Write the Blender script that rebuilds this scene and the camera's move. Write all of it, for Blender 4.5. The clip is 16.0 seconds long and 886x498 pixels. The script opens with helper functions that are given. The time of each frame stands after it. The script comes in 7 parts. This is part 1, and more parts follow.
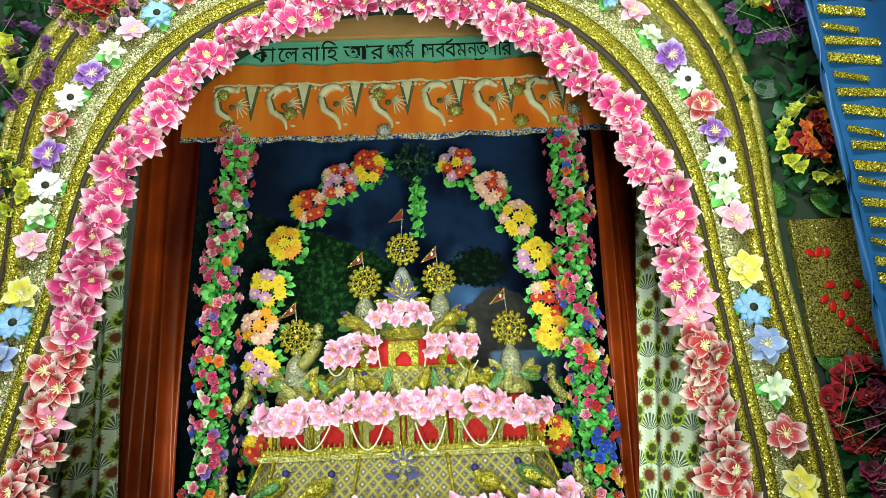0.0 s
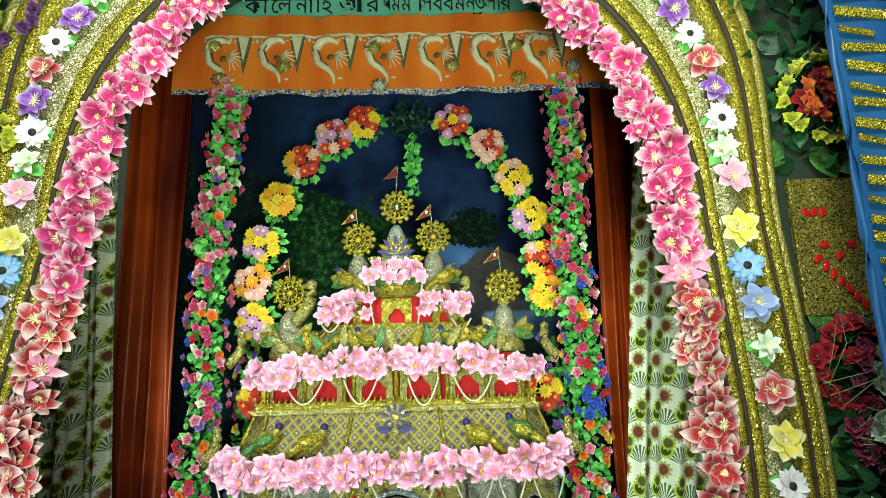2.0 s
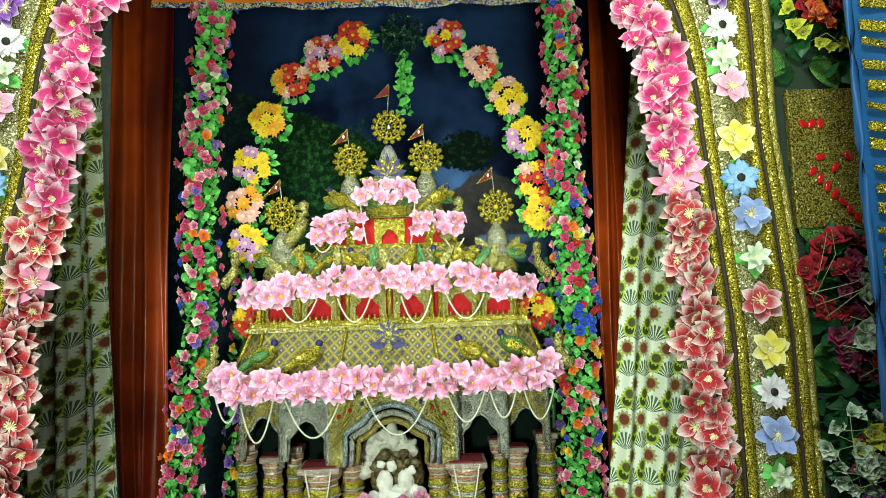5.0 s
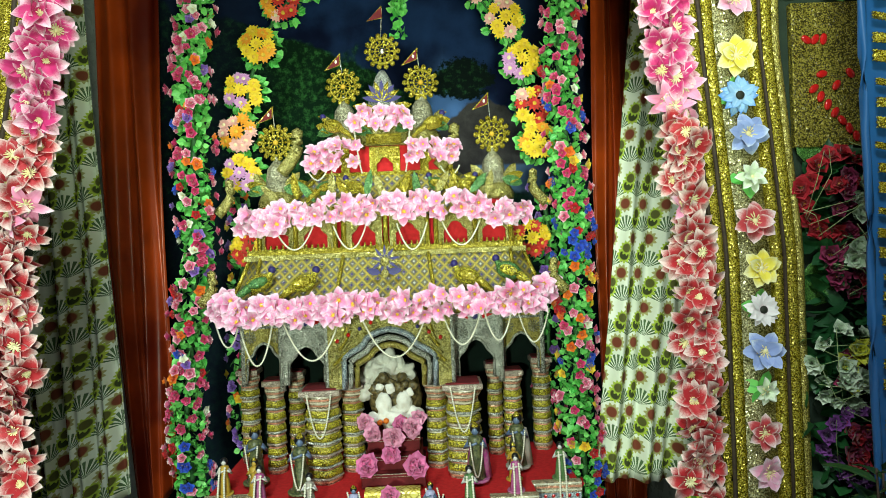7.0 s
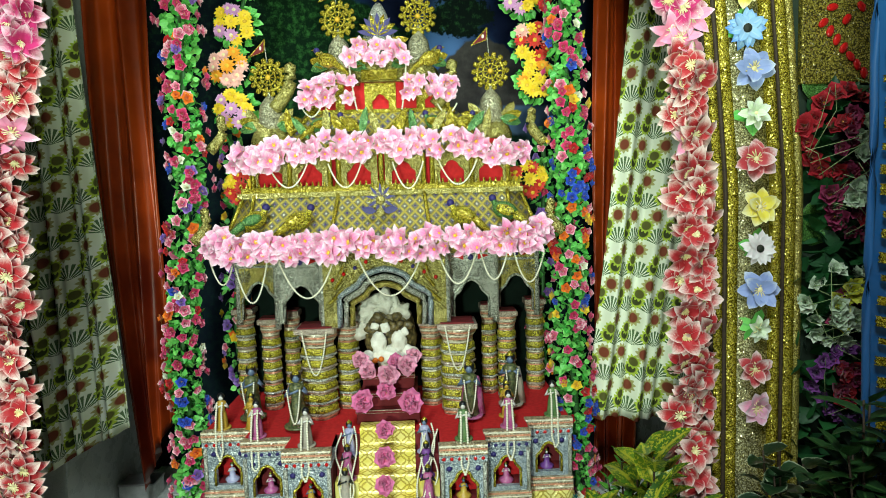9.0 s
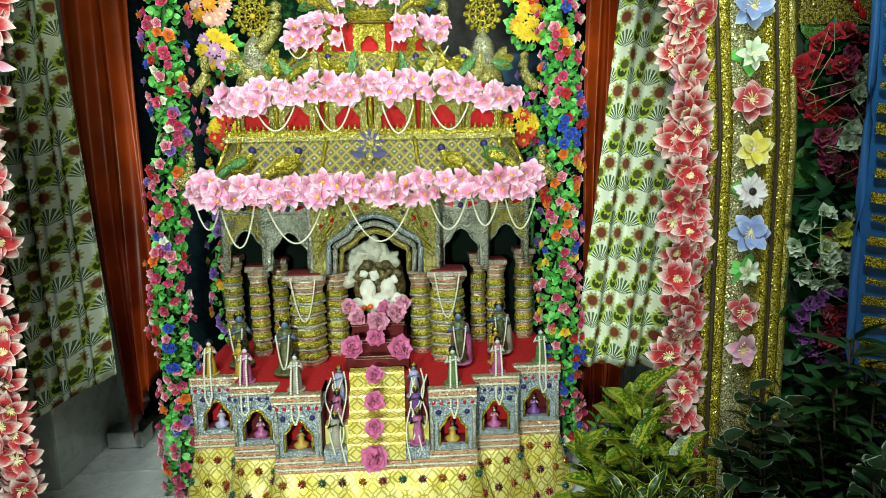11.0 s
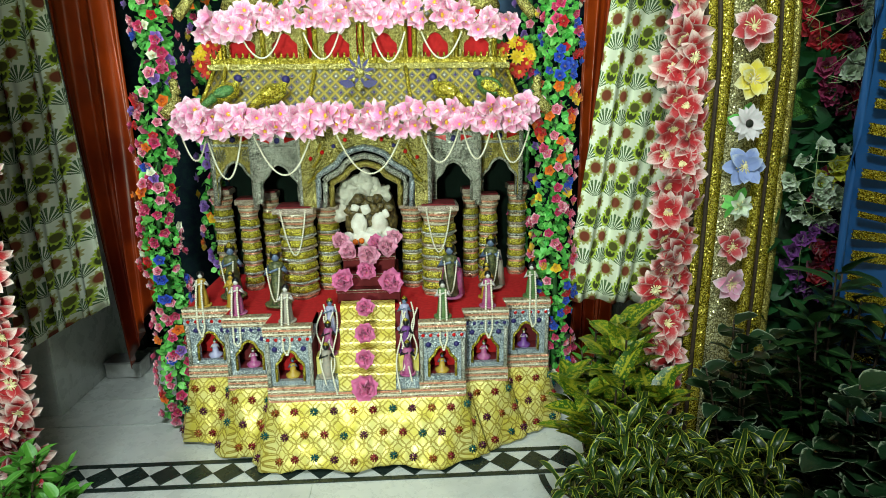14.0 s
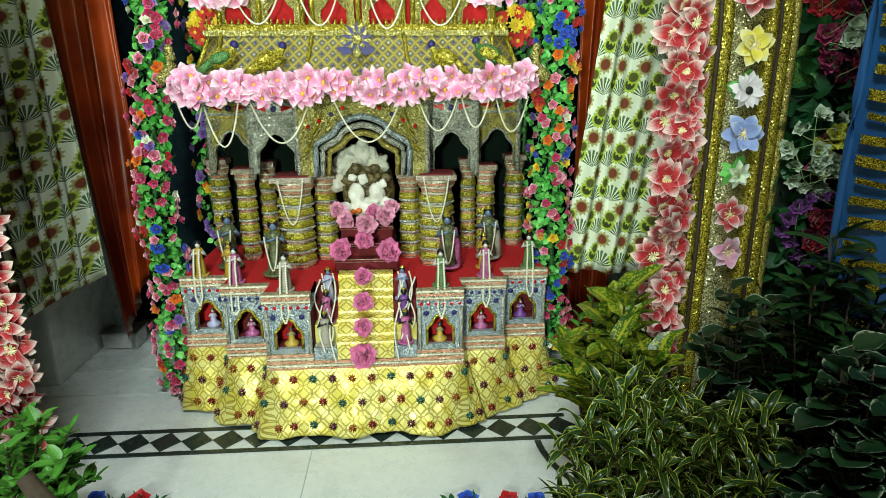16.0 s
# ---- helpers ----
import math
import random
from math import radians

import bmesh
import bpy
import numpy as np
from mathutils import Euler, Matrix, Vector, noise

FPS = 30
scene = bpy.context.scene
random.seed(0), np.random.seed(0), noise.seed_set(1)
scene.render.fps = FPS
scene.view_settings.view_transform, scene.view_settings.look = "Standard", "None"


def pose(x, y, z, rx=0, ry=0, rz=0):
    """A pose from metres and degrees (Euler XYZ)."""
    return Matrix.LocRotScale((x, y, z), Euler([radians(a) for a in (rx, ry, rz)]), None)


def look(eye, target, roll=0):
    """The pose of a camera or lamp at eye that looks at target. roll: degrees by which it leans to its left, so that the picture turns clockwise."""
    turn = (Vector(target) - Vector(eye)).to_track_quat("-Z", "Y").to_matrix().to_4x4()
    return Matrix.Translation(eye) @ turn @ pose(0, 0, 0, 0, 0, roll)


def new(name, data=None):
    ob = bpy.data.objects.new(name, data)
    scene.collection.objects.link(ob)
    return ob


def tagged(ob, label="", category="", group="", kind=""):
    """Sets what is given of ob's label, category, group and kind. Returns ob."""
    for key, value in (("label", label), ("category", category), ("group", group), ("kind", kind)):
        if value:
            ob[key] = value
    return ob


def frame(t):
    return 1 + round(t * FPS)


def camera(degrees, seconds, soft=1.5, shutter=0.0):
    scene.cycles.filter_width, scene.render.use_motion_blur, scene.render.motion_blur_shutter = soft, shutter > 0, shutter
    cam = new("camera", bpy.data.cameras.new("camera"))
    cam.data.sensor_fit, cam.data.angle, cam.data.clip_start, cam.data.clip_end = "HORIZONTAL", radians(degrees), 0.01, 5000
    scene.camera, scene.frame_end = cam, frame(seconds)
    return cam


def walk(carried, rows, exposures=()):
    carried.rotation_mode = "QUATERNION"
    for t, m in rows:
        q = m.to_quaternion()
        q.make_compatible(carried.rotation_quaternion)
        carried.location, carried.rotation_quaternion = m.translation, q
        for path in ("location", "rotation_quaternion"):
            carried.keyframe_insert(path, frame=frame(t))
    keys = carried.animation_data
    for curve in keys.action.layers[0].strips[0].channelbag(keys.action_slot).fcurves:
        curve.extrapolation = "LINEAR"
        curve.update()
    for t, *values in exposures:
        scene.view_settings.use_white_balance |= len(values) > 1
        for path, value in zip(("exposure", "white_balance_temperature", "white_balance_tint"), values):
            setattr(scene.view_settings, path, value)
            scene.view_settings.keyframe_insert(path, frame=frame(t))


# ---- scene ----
# camera: seconds, eye, target, roll
cam = camera(72.9, 16.0, soft=0.62)
PATH = [
    (0, (0.009, -0.119, 1.691), (0.045, 1.816, 2.193), -2.4),
    (0.5, (0.004, -0.121, 1.691), (0.045, 1.81, 2.207), -2.4),
    (1, (0.006, -0.115, 1.681), (0.049, 1.821, 2.181), -2.2),
    (1.5, (0.007, -0.105, 1.668), (0.054, 1.843, 2.116), -1.9),
    (2, (0.012, -0.096, 1.656), (0.06, 1.864, 2.05), -1.7),
    (2.5, (0.012, -0.089, 1.645), (0.065, 1.878, 2.002), -1.7),
    (3, (0.015, -0.086, 1.634), (0.07, 1.887, 1.961), -1.7),
    (3.5, (0.018, -0.081, 1.623), (0.074, 1.897, 1.913), -1.7),
    (6, (0.038, -0.072, 1.562), (0.084, 1.926, 1.653), -2.3),
    (6.5, (0.04, -0.071, 1.546), (0.087, 1.929, 1.58), -2.5),
    (7, (0.045, -0.071, 1.531), (0.09, 1.928, 1.518), -2.3),
    (7.5, (0.034, -0.065, 1.519), (0.092, 1.933, 1.463), -1.9),
    (8, (0.033, -0.062, 1.505), (0.094, 1.934, 1.406), -1.7),
    (8.5, (0.022, -0.058, 1.492), (0.092, 1.936, 1.357), -1.7),
    (9, (0.036, -0.055, 1.482), (0.095, 1.936, 1.308), -1.7),
    (11.5, (0.011, -0.041, 1.407), (0.122, 1.928, 1.079), -1.1),
    (12, (0.042, -0.044, 1.415), (0.128, 1.921, 1.051), -1.2),
    (12.5, (0.038, -0.051, 1.412), (0.129, 1.907, 1.016), -1.0),
    (13, (0.034, -0.045, 1.399), (0.135, 1.907, 0.975), -1.1),
    (13.5, (0.054, -0.034, 1.384), (0.145, 1.913, 0.938), -1.0),
    (14, (0.051, -0.031, 1.379), (0.15, 1.907, 0.893), -0.7),
    (14.5, (0.048, -0.031, 1.377), (0.153, 1.898, 0.86), -0.6),
    (15, (0.053, -0.031, 1.364), (0.156, 1.896, 0.84), -0.6),
    (15.5, (0.035, -0.042, 1.359), (0.153, 1.88, 0.82), -0.4),
    (16, (0.03, -0.044, 1.346), (0.151, 1.873, 0.791), -0.4),
]
walk(cam, [(t, look(eye, target, roll)) for t, eye, target, roll in PATH])

# ---- light: a closed hall; added, unseen lamps: a flood on the shrine, two fills ----
world = bpy.data.worlds.new("hall_air")
scene.world = world
world.use_nodes = True
world.node_tree.nodes["Background"].inputs[0].default_value = (0.9, 0.95, 1.0, 1)
world.node_tree.nodes["Background"].inputs[1].default_value = 0.05


def lamp(name, kind, eye, target, watts, size, colour, cone=0, blend=0.5):
    d = bpy.data.lights.new(name, kind)
    d.energy, d.color = watts, colour
    if kind == "AREA":
        d.shape, d.size, d.size_y = "RECTANGLE", size[0], size[1]
    else:
        d.shadow_soft_size = size
    if kind == "SPOT":
        d.spot_size, d.spot_blend = radians(cone), blend
    ob = new(name, d)
    ob.matrix_world = look(eye, target)
    return ob


# assumed main source for the shrine, itself out of view
lamp("flood_lamp", "SPOT", (-0.55, -1.30, 1.50), (-0.22, 2.4, 0.96), 620, 0.12, (0.81, 1.0, 0.80), 54, 0.8)
# fill that lifts beam, valance and arch head; no such fixture is seen
lamp("arch_fill", "SPOT", (0.22, -0.55, 1.36), (0.06, 2.3, 3.25), 580, 0.20, (0.80, 1.0, 0.74), 84, 1.0)
# added overhead fill for floor, plants and curtain foot, not a hall fixture
lamp("overhead_fill", "AREA", (-0.30, -0.75, 3.9), (-0.75, 2.0, 0.0), 205, (1.2, 0.4), (0.84, 1.0, 0.97))
scene.view_settings.exposure = -0.83

# ---- helpers ----
WORLD = {}
CX = -0.136
TALL = False


def rise(p):
    """The shrine's proportions: above the pillars it is a little taller, all over a little wider."""
    z = p[2] if p[2] < 0.955 else 0.955 + 1.085 * (p[2] - 0.955)
    return Vector((CX + 1.03 * (p[0] - CX), p[1], z))


# the arch and its wall stand nearer than the shrine, at nine tenths of full size
FRONT = Matrix.Translation((-0.135 + 0.893 * 0.20, 1.72 - 0.893 * 2.06, 0.181)) @ Matrix.Diagonal((0.893, 0.893, 0.893, 1))


def near(ob):
    ob.matrix_basis = FRONT @ ob.matrix_basis
    return ob


def thing(name, loc, label, category, group="", kind=""):
    ob = new(name)
    ob.location = loc
    ob.empty_display_size = 0.05
    WORLD[ob] = Matrix.Translation(loc)
    return tagged(ob, label, category, group, kind)


def put(name, me, parent=None, m=None, label=""):
    """A mesh as an object; with a parent it is a part of it, m is its pose in the world."""
    ob = new(name, me)
    if m is None:
        m = Matrix()
    elif TALL:
        m = m.copy()
        m.translation = rise(m.translation)
    if parent is not None:
        ob.parent = parent
        ob.matrix_parent_inverse = WORLD[parent].inverted()
    ob.matrix_basis = m
    WORLD[ob] = m
    return tagged(ob, label)


def mesh(name, bm, *mats, smooth=True):
    me = bpy.data.meshes.new(name)
    bm.normal_update()
    bm.to_mesh(me)
    bm.free()
    for x in mats:
        me.materials.append(x)
    if smooth:
        me.polygons.foreach_set("use_smooth", [True] * len(me.polygons))
    return me


def part(name, bm, material, parent, label="", smooth=True):
    mats = material if isinstance(material, (list, tuple)) else [material]
    if TALL:
        for v in bm.verts:
            v.co = rise(v.co)
    return put(name, mesh(name, bm, *mats, smooth=smooth), parent, None, label)


def aim(loc, way, spin=0.0, size=1.0):
    """A pose whose z axis points along way."""
    q = Vector(way).to_track_quat("Z", "Y").to_matrix().to_4x4()
    return Matrix.Translation(loc) @ q @ Matrix.Rotation(spin, 4, "Z") @ Matrix.Diagonal((size, size, size, 1))


def box(bm, a, b, mat=0, bevel=0.0):
    r = bmesh.ops.create_cube(bm, size=1)
    for v in r["verts"]:
        v.co = [(p + q) / 2 + (q - p) * k for p, q, k in zip(a, b, v.co)]
    faces = list({f for v in r["verts"] for f in v.link_faces})
    if bevel:
        edges = list({e for f in faces for e in f.edges})
        out = bmesh.ops.bevel(bm, geom=edges, offset=bevel, segments=2, affect="EDGES", profile=0.6)
        faces = [f for f in out["faces"]] + [f for f in faces if f.is_valid]
    for f in faces:
        f.material_index = mat
    return faces


def lathe(bm, prof, m=None, n=16, mat=0, lobes=0, depth=0.0):
    """Turn (radius, height) pairs round z; lobes cut the outline into ribs."""
    m = m or Matrix()
    rings = []
    for r, z in prof:
        ring = []
        for i in range(n):
            a = 2 * math.pi * i / n
            k = 1 + depth * math.cos(lobes * a) if lobes else 1
            ring.append(bm.verts.new(m @ Vector((r * k * math.cos(a), r * k * math.sin(a), z))))
        rings.append(ring)
    for p, q in zip(rings, rings[1:]):
        for i in range(n):
            f = bm.faces.new((p[i], p[(i + 1) % n], q[(i + 1) % n], q[i]))
            f.material_index = mat
    for ring, flip in ((rings[0], True), (rings[-1], False)):
        try:
            f = bm.faces.new(ring[::-1] if flip else ring)
            f.material_index = mat
        except ValueError:
            pass


def tube(bm, pts, r, n=6, mat=0, taper=None):
    """A round bar along points."""
    pts = [Vector(p) for p in pts]
    rings = []
    for i, p in enumerate(pts):
        d = (pts[min(i + 1, len(pts) - 1)] - pts[max(i - 1, 0)]).normalized()
        q = d.to_track_quat("Z", "Y")
        rr = r if taper is None else r * taper[i] if isinstance(taper, list) else r * (1 - (1 - taper) * i / (len(pts) - 1))
        rings.append([bm.verts.new(p + q @ Vector((rr * math.cos(2 * math.pi * k / n), rr * math.sin(2 * math.pi * k / n), 0))) for k in range(n)])
    for a, b in zip(rings, rings[1:]):
        for k in range(n):
            bm.faces.new((a[k], a[(k + 1) % n], b[(k + 1) % n], b[k])).material_index = mat
    bm.faces.new(rings[0][::-1]).material_index = mat
    bm.faces.new(rings[-1]).material_index = mat


def ball(bm, c, r, mat=0, sx=1, sy=1, sz=1, sub=1):
    s = bmesh.ops.create_icosphere(bm, subdivisions=sub, radius=1)
    for v in s["verts"]:
        v.co = Vector(c) + Vector((v.co.x * r * sx, v.co.y * r * sy, v.co.z * r * sz))
    for f in {f for v in s["verts"] for f in v.link_faces}:
        f.material_index = mat


def plate(bm, outline, y0, y1, mat=0):
    """An upright plate with an (x, z) outline between two depths."""
    a = [bm.verts.new((x, y0, z)) for x, z in outline]
    b = [bm.verts.new((x, y1, z)) for x, z in outline]
    n = len(outline)
    bm.faces.new(a).material_index = mat
    bm.faces.new(b[::-1]).material_index = mat
    for i in range(n):
        bm.faces.new((a[i], b[i], b[(i + 1) % n], a[(i + 1) % n])).material_index = mat


def grid(bm, nu, nv, fn, mat=0, uv=None):
    """A sheet: fn(u, v) gives the place; uv(u, v) the cloth's own metres."""
    lay = bm.loops.layers.uv.verify()
    vs = [[bm.verts.new(fn(i / nu, j / nv)) for i in range(nu + 1)] for j in range(nv + 1)]
    for j in range(nv):
        for i in range(nu):
            f = bm.faces.new((vs[j][i], vs[j][i + 1], vs[j + 1][i + 1], vs[j + 1][i]))
            f.material_index = mat
            if uv:
                for lp, (a, b) in zip(f.loops, ((i, j), (i + 1, j), (i + 1, j + 1), (i, j + 1))):
                    lp[lay].uv = uv(a / nu, b / nv)


# ---- petals and leaves ----
def petal(bm, lay, m, length, width, elev=20, bend=30, cup=0.25, n=5, p=0.8, mat=0, wave=0.0, across=2, fold=0.0, point=0.0):
    """A blade from the origin along x; lay keeps (along, across, chance) for its colours."""
    chance = random.random()
    rows, pos, e = [], Vector((0, 0, 0)), radians(elev)
    for i in range(n + 1):
        t = i / n
        w = width * 0.5 * (max(0.0, math.sin(math.pi * min(1, t) ** p)) ** 0.66 * (1 - point * t * t) + (0.12 if i == 0 else 0))
        side = Vector((-math.sin(e), 0, math.cos(e)))
        row = []
        for j in range(-across, across + 1):
            s = j / across
            v = pos + Vector((0, w * s, 0)) + side * (cup * w * abs(s) ** 1.5 - fold * w * (1 - abs(s)) + wave * w * math.sin(9 * t + 5 * chance) * abs(s) * (1 if j > 0 else -1))
            vert = bm.verts.new(m @ v)
            vert[lay] = (t, abs(s), chance, 1)
            row.append(vert)
        rows.append(row)
        e -= radians(bend) / n
        pos = pos + Vector((math.cos(e), 0, math.sin(e))) * (length / n)
    for a, b in zip(rows, rows[1:]):
        for k in range(2 * across):
            bm.faces.new((a[k], a[k + 1], b[k + 1], b[k])).material_index = mat


def facing(loc, a, lean=0.0):
    """A pose for a blade that lies upright, its x axis turned a from the zenith, its face to the south."""
    x = Vector((math.sin(a), 0, math.cos(a)))
    n = Vector((0, -1, 0))
    y = n.cross(x)
    m = Matrix((x, y, n)).transposed().to_4x4()
    return Matrix.Translation(loc) @ m


def layer_of(bm):
    return bm.verts.layers.float_color.get("pt") or bm.verts.layers.float_color.new("pt")


def flower_mesh(name, layers, mats, heart=None, stamens=0, n=5, across=2, point=0.0, reach=0.40, thread=0.0019):
    """layers: petals, length, width, elevation, bend, cup, phase, height."""
    bm = bmesh.new()
    lay = layer_of(bm)
    for k, l, w, e, b, c, ph, h in layers:
        for i in range(k):
            a = 2 * math.pi * (i + ph) / k + random.uniform(-0.08, 0.08)
            m = Matrix.Translation((0, 0, h)) @ Matrix.Rotation(a, 4, "Z")
            petal(bm, lay, m, l * random.uniform(0.93, 1.05), w * random.uniform(0.92, 1.06), e + random.uniform(-9, 9), b + random.uniform(-14, 14), c, n=n, wave=0.16 + 0.2 * point, across=across, point=point)
    joins = []
    if heart:
        k0 = len(bm.verts)
        ball(bm, (0, 0, heart[1]), heart[0], 1, sz=0.55, sub=2)
        joins.append(k0)
    for i in range(stamens):
        a = 2 * math.pi * i / stamens + random.uniform(-0.15, 0.15)
        l = layers[0][1] * reach * random.uniform(0.85, 1.15)
        d = Vector((math.cos(a), math.sin(a), 0))
        h = layers[0][7] + 0.004
        joins.append(len(bm.verts))
        tube(bm, [(0, 0, h), d * l * 0.5 + Vector((0, 0, h + l * 0.35)), d * l + Vector((0, 0, h + l * 0.38))], thread, 4, 1)
    bm.verts.ensure_lookup_table()
    extra = [bm.verts[k] for k in joins]
    hub = [v for v in bm.verts if v[lay][3] > 0.5 and v[lay][0] < 0.001 and v[lay][1] < 0.001]
    if hub:
        bmesh.ops.pointmerge(bm, verts=hub + extra, merge_co=hub[0].co)
    return mesh(name, bm, *mats)


# ---- materials ----
class Nodes:
    def __init__(self, name):
        self.mat = bpy.data.materials.new(name)
        self.mat.use_nodes = True
        self.t = self.mat.node_tree
        self.b = self.t.nodes["Principled BSDF"]

    def node(self, kind, **kw):
        n = self.t.nodes.new(kind)
        for k, v in kw.items():
            if k == "operation":
                n.operation = v
            elif k == "data_type":
                n.data_type = v
            elif k == "feature":
                n.feature = v
            elif k == "attribute_name":
                n.attribute_name = v
        return n

    def set(self, sock, v):
        if hasattr(v, "is_output"):
            self.t.links.new(v, sock)
        elif v is not None:
            sock.default_value = (*v, 1) if isinstance(v, tuple) and len(v) == 3 and sock.type == "RGBA" else v

    def math(self, op, a, b=None, c=None):
        n = self.node("ShaderNodeMath", operation=op)
        for s, v in zip(n.inputs, (a, b, c)):
            self.set(s, v)
        return n.outputs[0]

    def mix(self, f, a, b):
        n = self.node("ShaderNodeMix", data_type="RGBA")
        self.set(n.inputs[0], f)
        self.set(n.inputs[6], a)
        self.set(n.inputs[7], b)
        return n.outputs[2]

    def step(self, v, lo, hi):
        n = self.node("ShaderNodeMapRange")
        n.clamp = True
        n.interpolation_type = "SMOOTHSTEP"
        for s, x in zip(n.inputs, (v, lo, hi, 0.0, 1.0)):
            self.set(s, x)
        return n.outputs[0]

    def coord(self, which="Object"):
        return self.node("ShaderNodeTexCoord").outputs[which]

    def place(self):
        return self.node("ShaderNodeNewGeometry").outputs["Position"]

    def noise(self, vec, scale, detail=3.0, rough=0.55):
        n = self.node("ShaderNodeTexNoise")
        self.set(n.inputs["Vector"], vec)
        n.inputs["Scale"].default_value, n.inputs["Detail"].default_value, n.inputs["Roughness"].default_value = scale, detail, rough
        return n.outputs["Fac"]

    def voronoi(self, vec, scale, feature="F1"):
        n = self.node("ShaderNodeTexVoronoi", feature=feature)
        self.set(n.inputs["Vector"], vec)
        n.inputs["Scale"].default_value = scale
        return n.outputs

    def xyz(self, vec):
        n = self.node("ShaderNodeSeparateXYZ")
        self.set(n.inputs[0], vec)
        return n.outputs

    def bump(self, h, strength, dist=0.002):
        n = self.node("ShaderNodeBump")
        n.inputs["Strength"].default_value, n.inputs["Distance"].default_value = strength, dist
        self.set(n.inputs["Height"], h)
        self.t.links.new(n.outputs[0], self.b.inputs["Normal"])

    def done(self, col, rough=0.6, metal=0.0, spec=None):
        self.set(self.b.inputs["Base Color"], col)
        self.set(self.b.inputs["Roughness"], rough)
        self.set(self.b.inputs["Metallic"], metal)
        if spec is not None:
            self.b.inputs["Specular IOR Level"].default_value = spec
        return self.mat


def plain(name, c1, c2=None, rough=0.6, scale=30.0, bump=0.2, metal=0.0, fine=300.0, dist=0.002):
    n = Nodes(name)
    c2 = c2 or tuple(x * 0.72 for x in c1)
    p = n.place()
    a, b = n.noise(p, scale), n.noise(p, fine, 2.0)
    f = n.math("ADD", n.math("MULTIPLY", a, 0.7), n.math("MULTIPLY", b, 0.3))
    n.bump(b, bump, dist)
    return n.done(n.mix(n.step(f, 0.3, 0.7), c1, c2), n.math("ADD", rough - 0.1, n.math("MULTIPLY", a, 0.2)), metal)


def glitter(name, c1, c2, scale=420.0, metal=0.55, rough=0.32, strength=0.9, dark=0.35, rows=None):
    """Sequins and metal thread: small facets that each take their own tilt and tone."""
    n = Nodes(name)
    p = n.place()
    v = n.voronoi(p, scale)
    tone = n.xyz(v["Color"])
    big = n.noise(p, 22.0)
    col = n.mix(tone[0], c1, c2)
    col = n.mix(n.step(n.math("ADD", v["Distance"], n.math("MULTIPLY", big, 0.25)), 0.45, 0.85), col, tuple(x * dark for x in c1))
    if rows:
        zr = n.math("FRACT", n.math("DIVIDE", n.xyz(p)[2], rows[0]))
        col = n.mix(n.math("MULTIPLY", n.step(n.math("ABSOLUTE", n.math("SUBTRACT", zr, 0.30)), 0.16, 0.10), 0.85), col, rows[1])
        col = n.mix(n.math("MULTIPLY", n.step(n.math("ABSOLUTE", n.math("SUBTRACT", zr, 0.78)), 0.14, 0.08), 0.8), col, rows[2])
    bri = n.node("ShaderNodeVectorMath", operation="SUBTRACT")
    n.set(bri.inputs[0], v["Color"])
    bri.inputs[1].default_value = (0.5, 0.5, 0.5)
    sc = n.node("ShaderNodeVectorMath", operation="SCALE")
    n.set(sc.inputs[0], bri.outputs[0])
    sc.inputs[3].default_value = strength
    ad = n.node("ShaderNodeVectorMath", operation="ADD")
    n.set(ad.inputs[0], n.node("ShaderNodeNewGeometry").outputs["Normal"])
    n.set(ad.inputs[1], sc.outputs[0])
    no = n.node("ShaderNodeVectorMath", operation="NORMALIZE")
    n.set(no.inputs[0], ad.outputs[0])
    n.t.links.new(no.outputs[0], n.b.inputs["Normal"])
    return n.done(col, rough, metal)


def petal_mat(name, throat, mid, edge, lo=0.55, hi=0.95, rib=0.25, rough=0.55, vein=0.25):
    """Dyed cloth petal: throat to mid along it, edge colour at the rim and the tip."""
    n = Nodes(name)
    at = n.node("ShaderNodeAttribute", attribute_name="pt")
    s = n.xyz(at.outputs["Vector"])
    along, side, chance = s[0], s[1], s[2]
    streak = n.math("MULTIPLY", n.noise(n.place(), 260.0, 2.0), vein)
    col = n.mix(n.step(n.math("ADD", along, streak), 0.1, 0.5), throat, mid)
    rim = n.math("ADD", n.math("MAXIMUM", n.math("MULTIPLY", side, n.math("ADD", 0.55, n.math("MULTIPLY", along, 0.45))), n.math("MULTIPLY", along, 0.97)), n.math("MULTIPLY", n.math("SUBTRACT", streak, vein / 2), 1.0))
    rim = n.math("ADD", rim, n.math("MULTIPLY", n.math("SUBTRACT", chance, 0.5), 0.25))
    col = n.mix(n.step(rim, lo, hi), col, edge)
    col = n.mix(n.math("MULTIPLY", n.step(side, rib, 0.0), 0.25), col, throat)
    col = n.mix(n.math("MULTIPLY", chance, 0.22), col, mid)
    n.bump(n.noise(n.place(), 420.0, 2.0), 0.25, 0.001)
    n.b.inputs["Sheen Weight"].default_value = 0.15
    return n.done(col, rough, 0.0, 0.3)


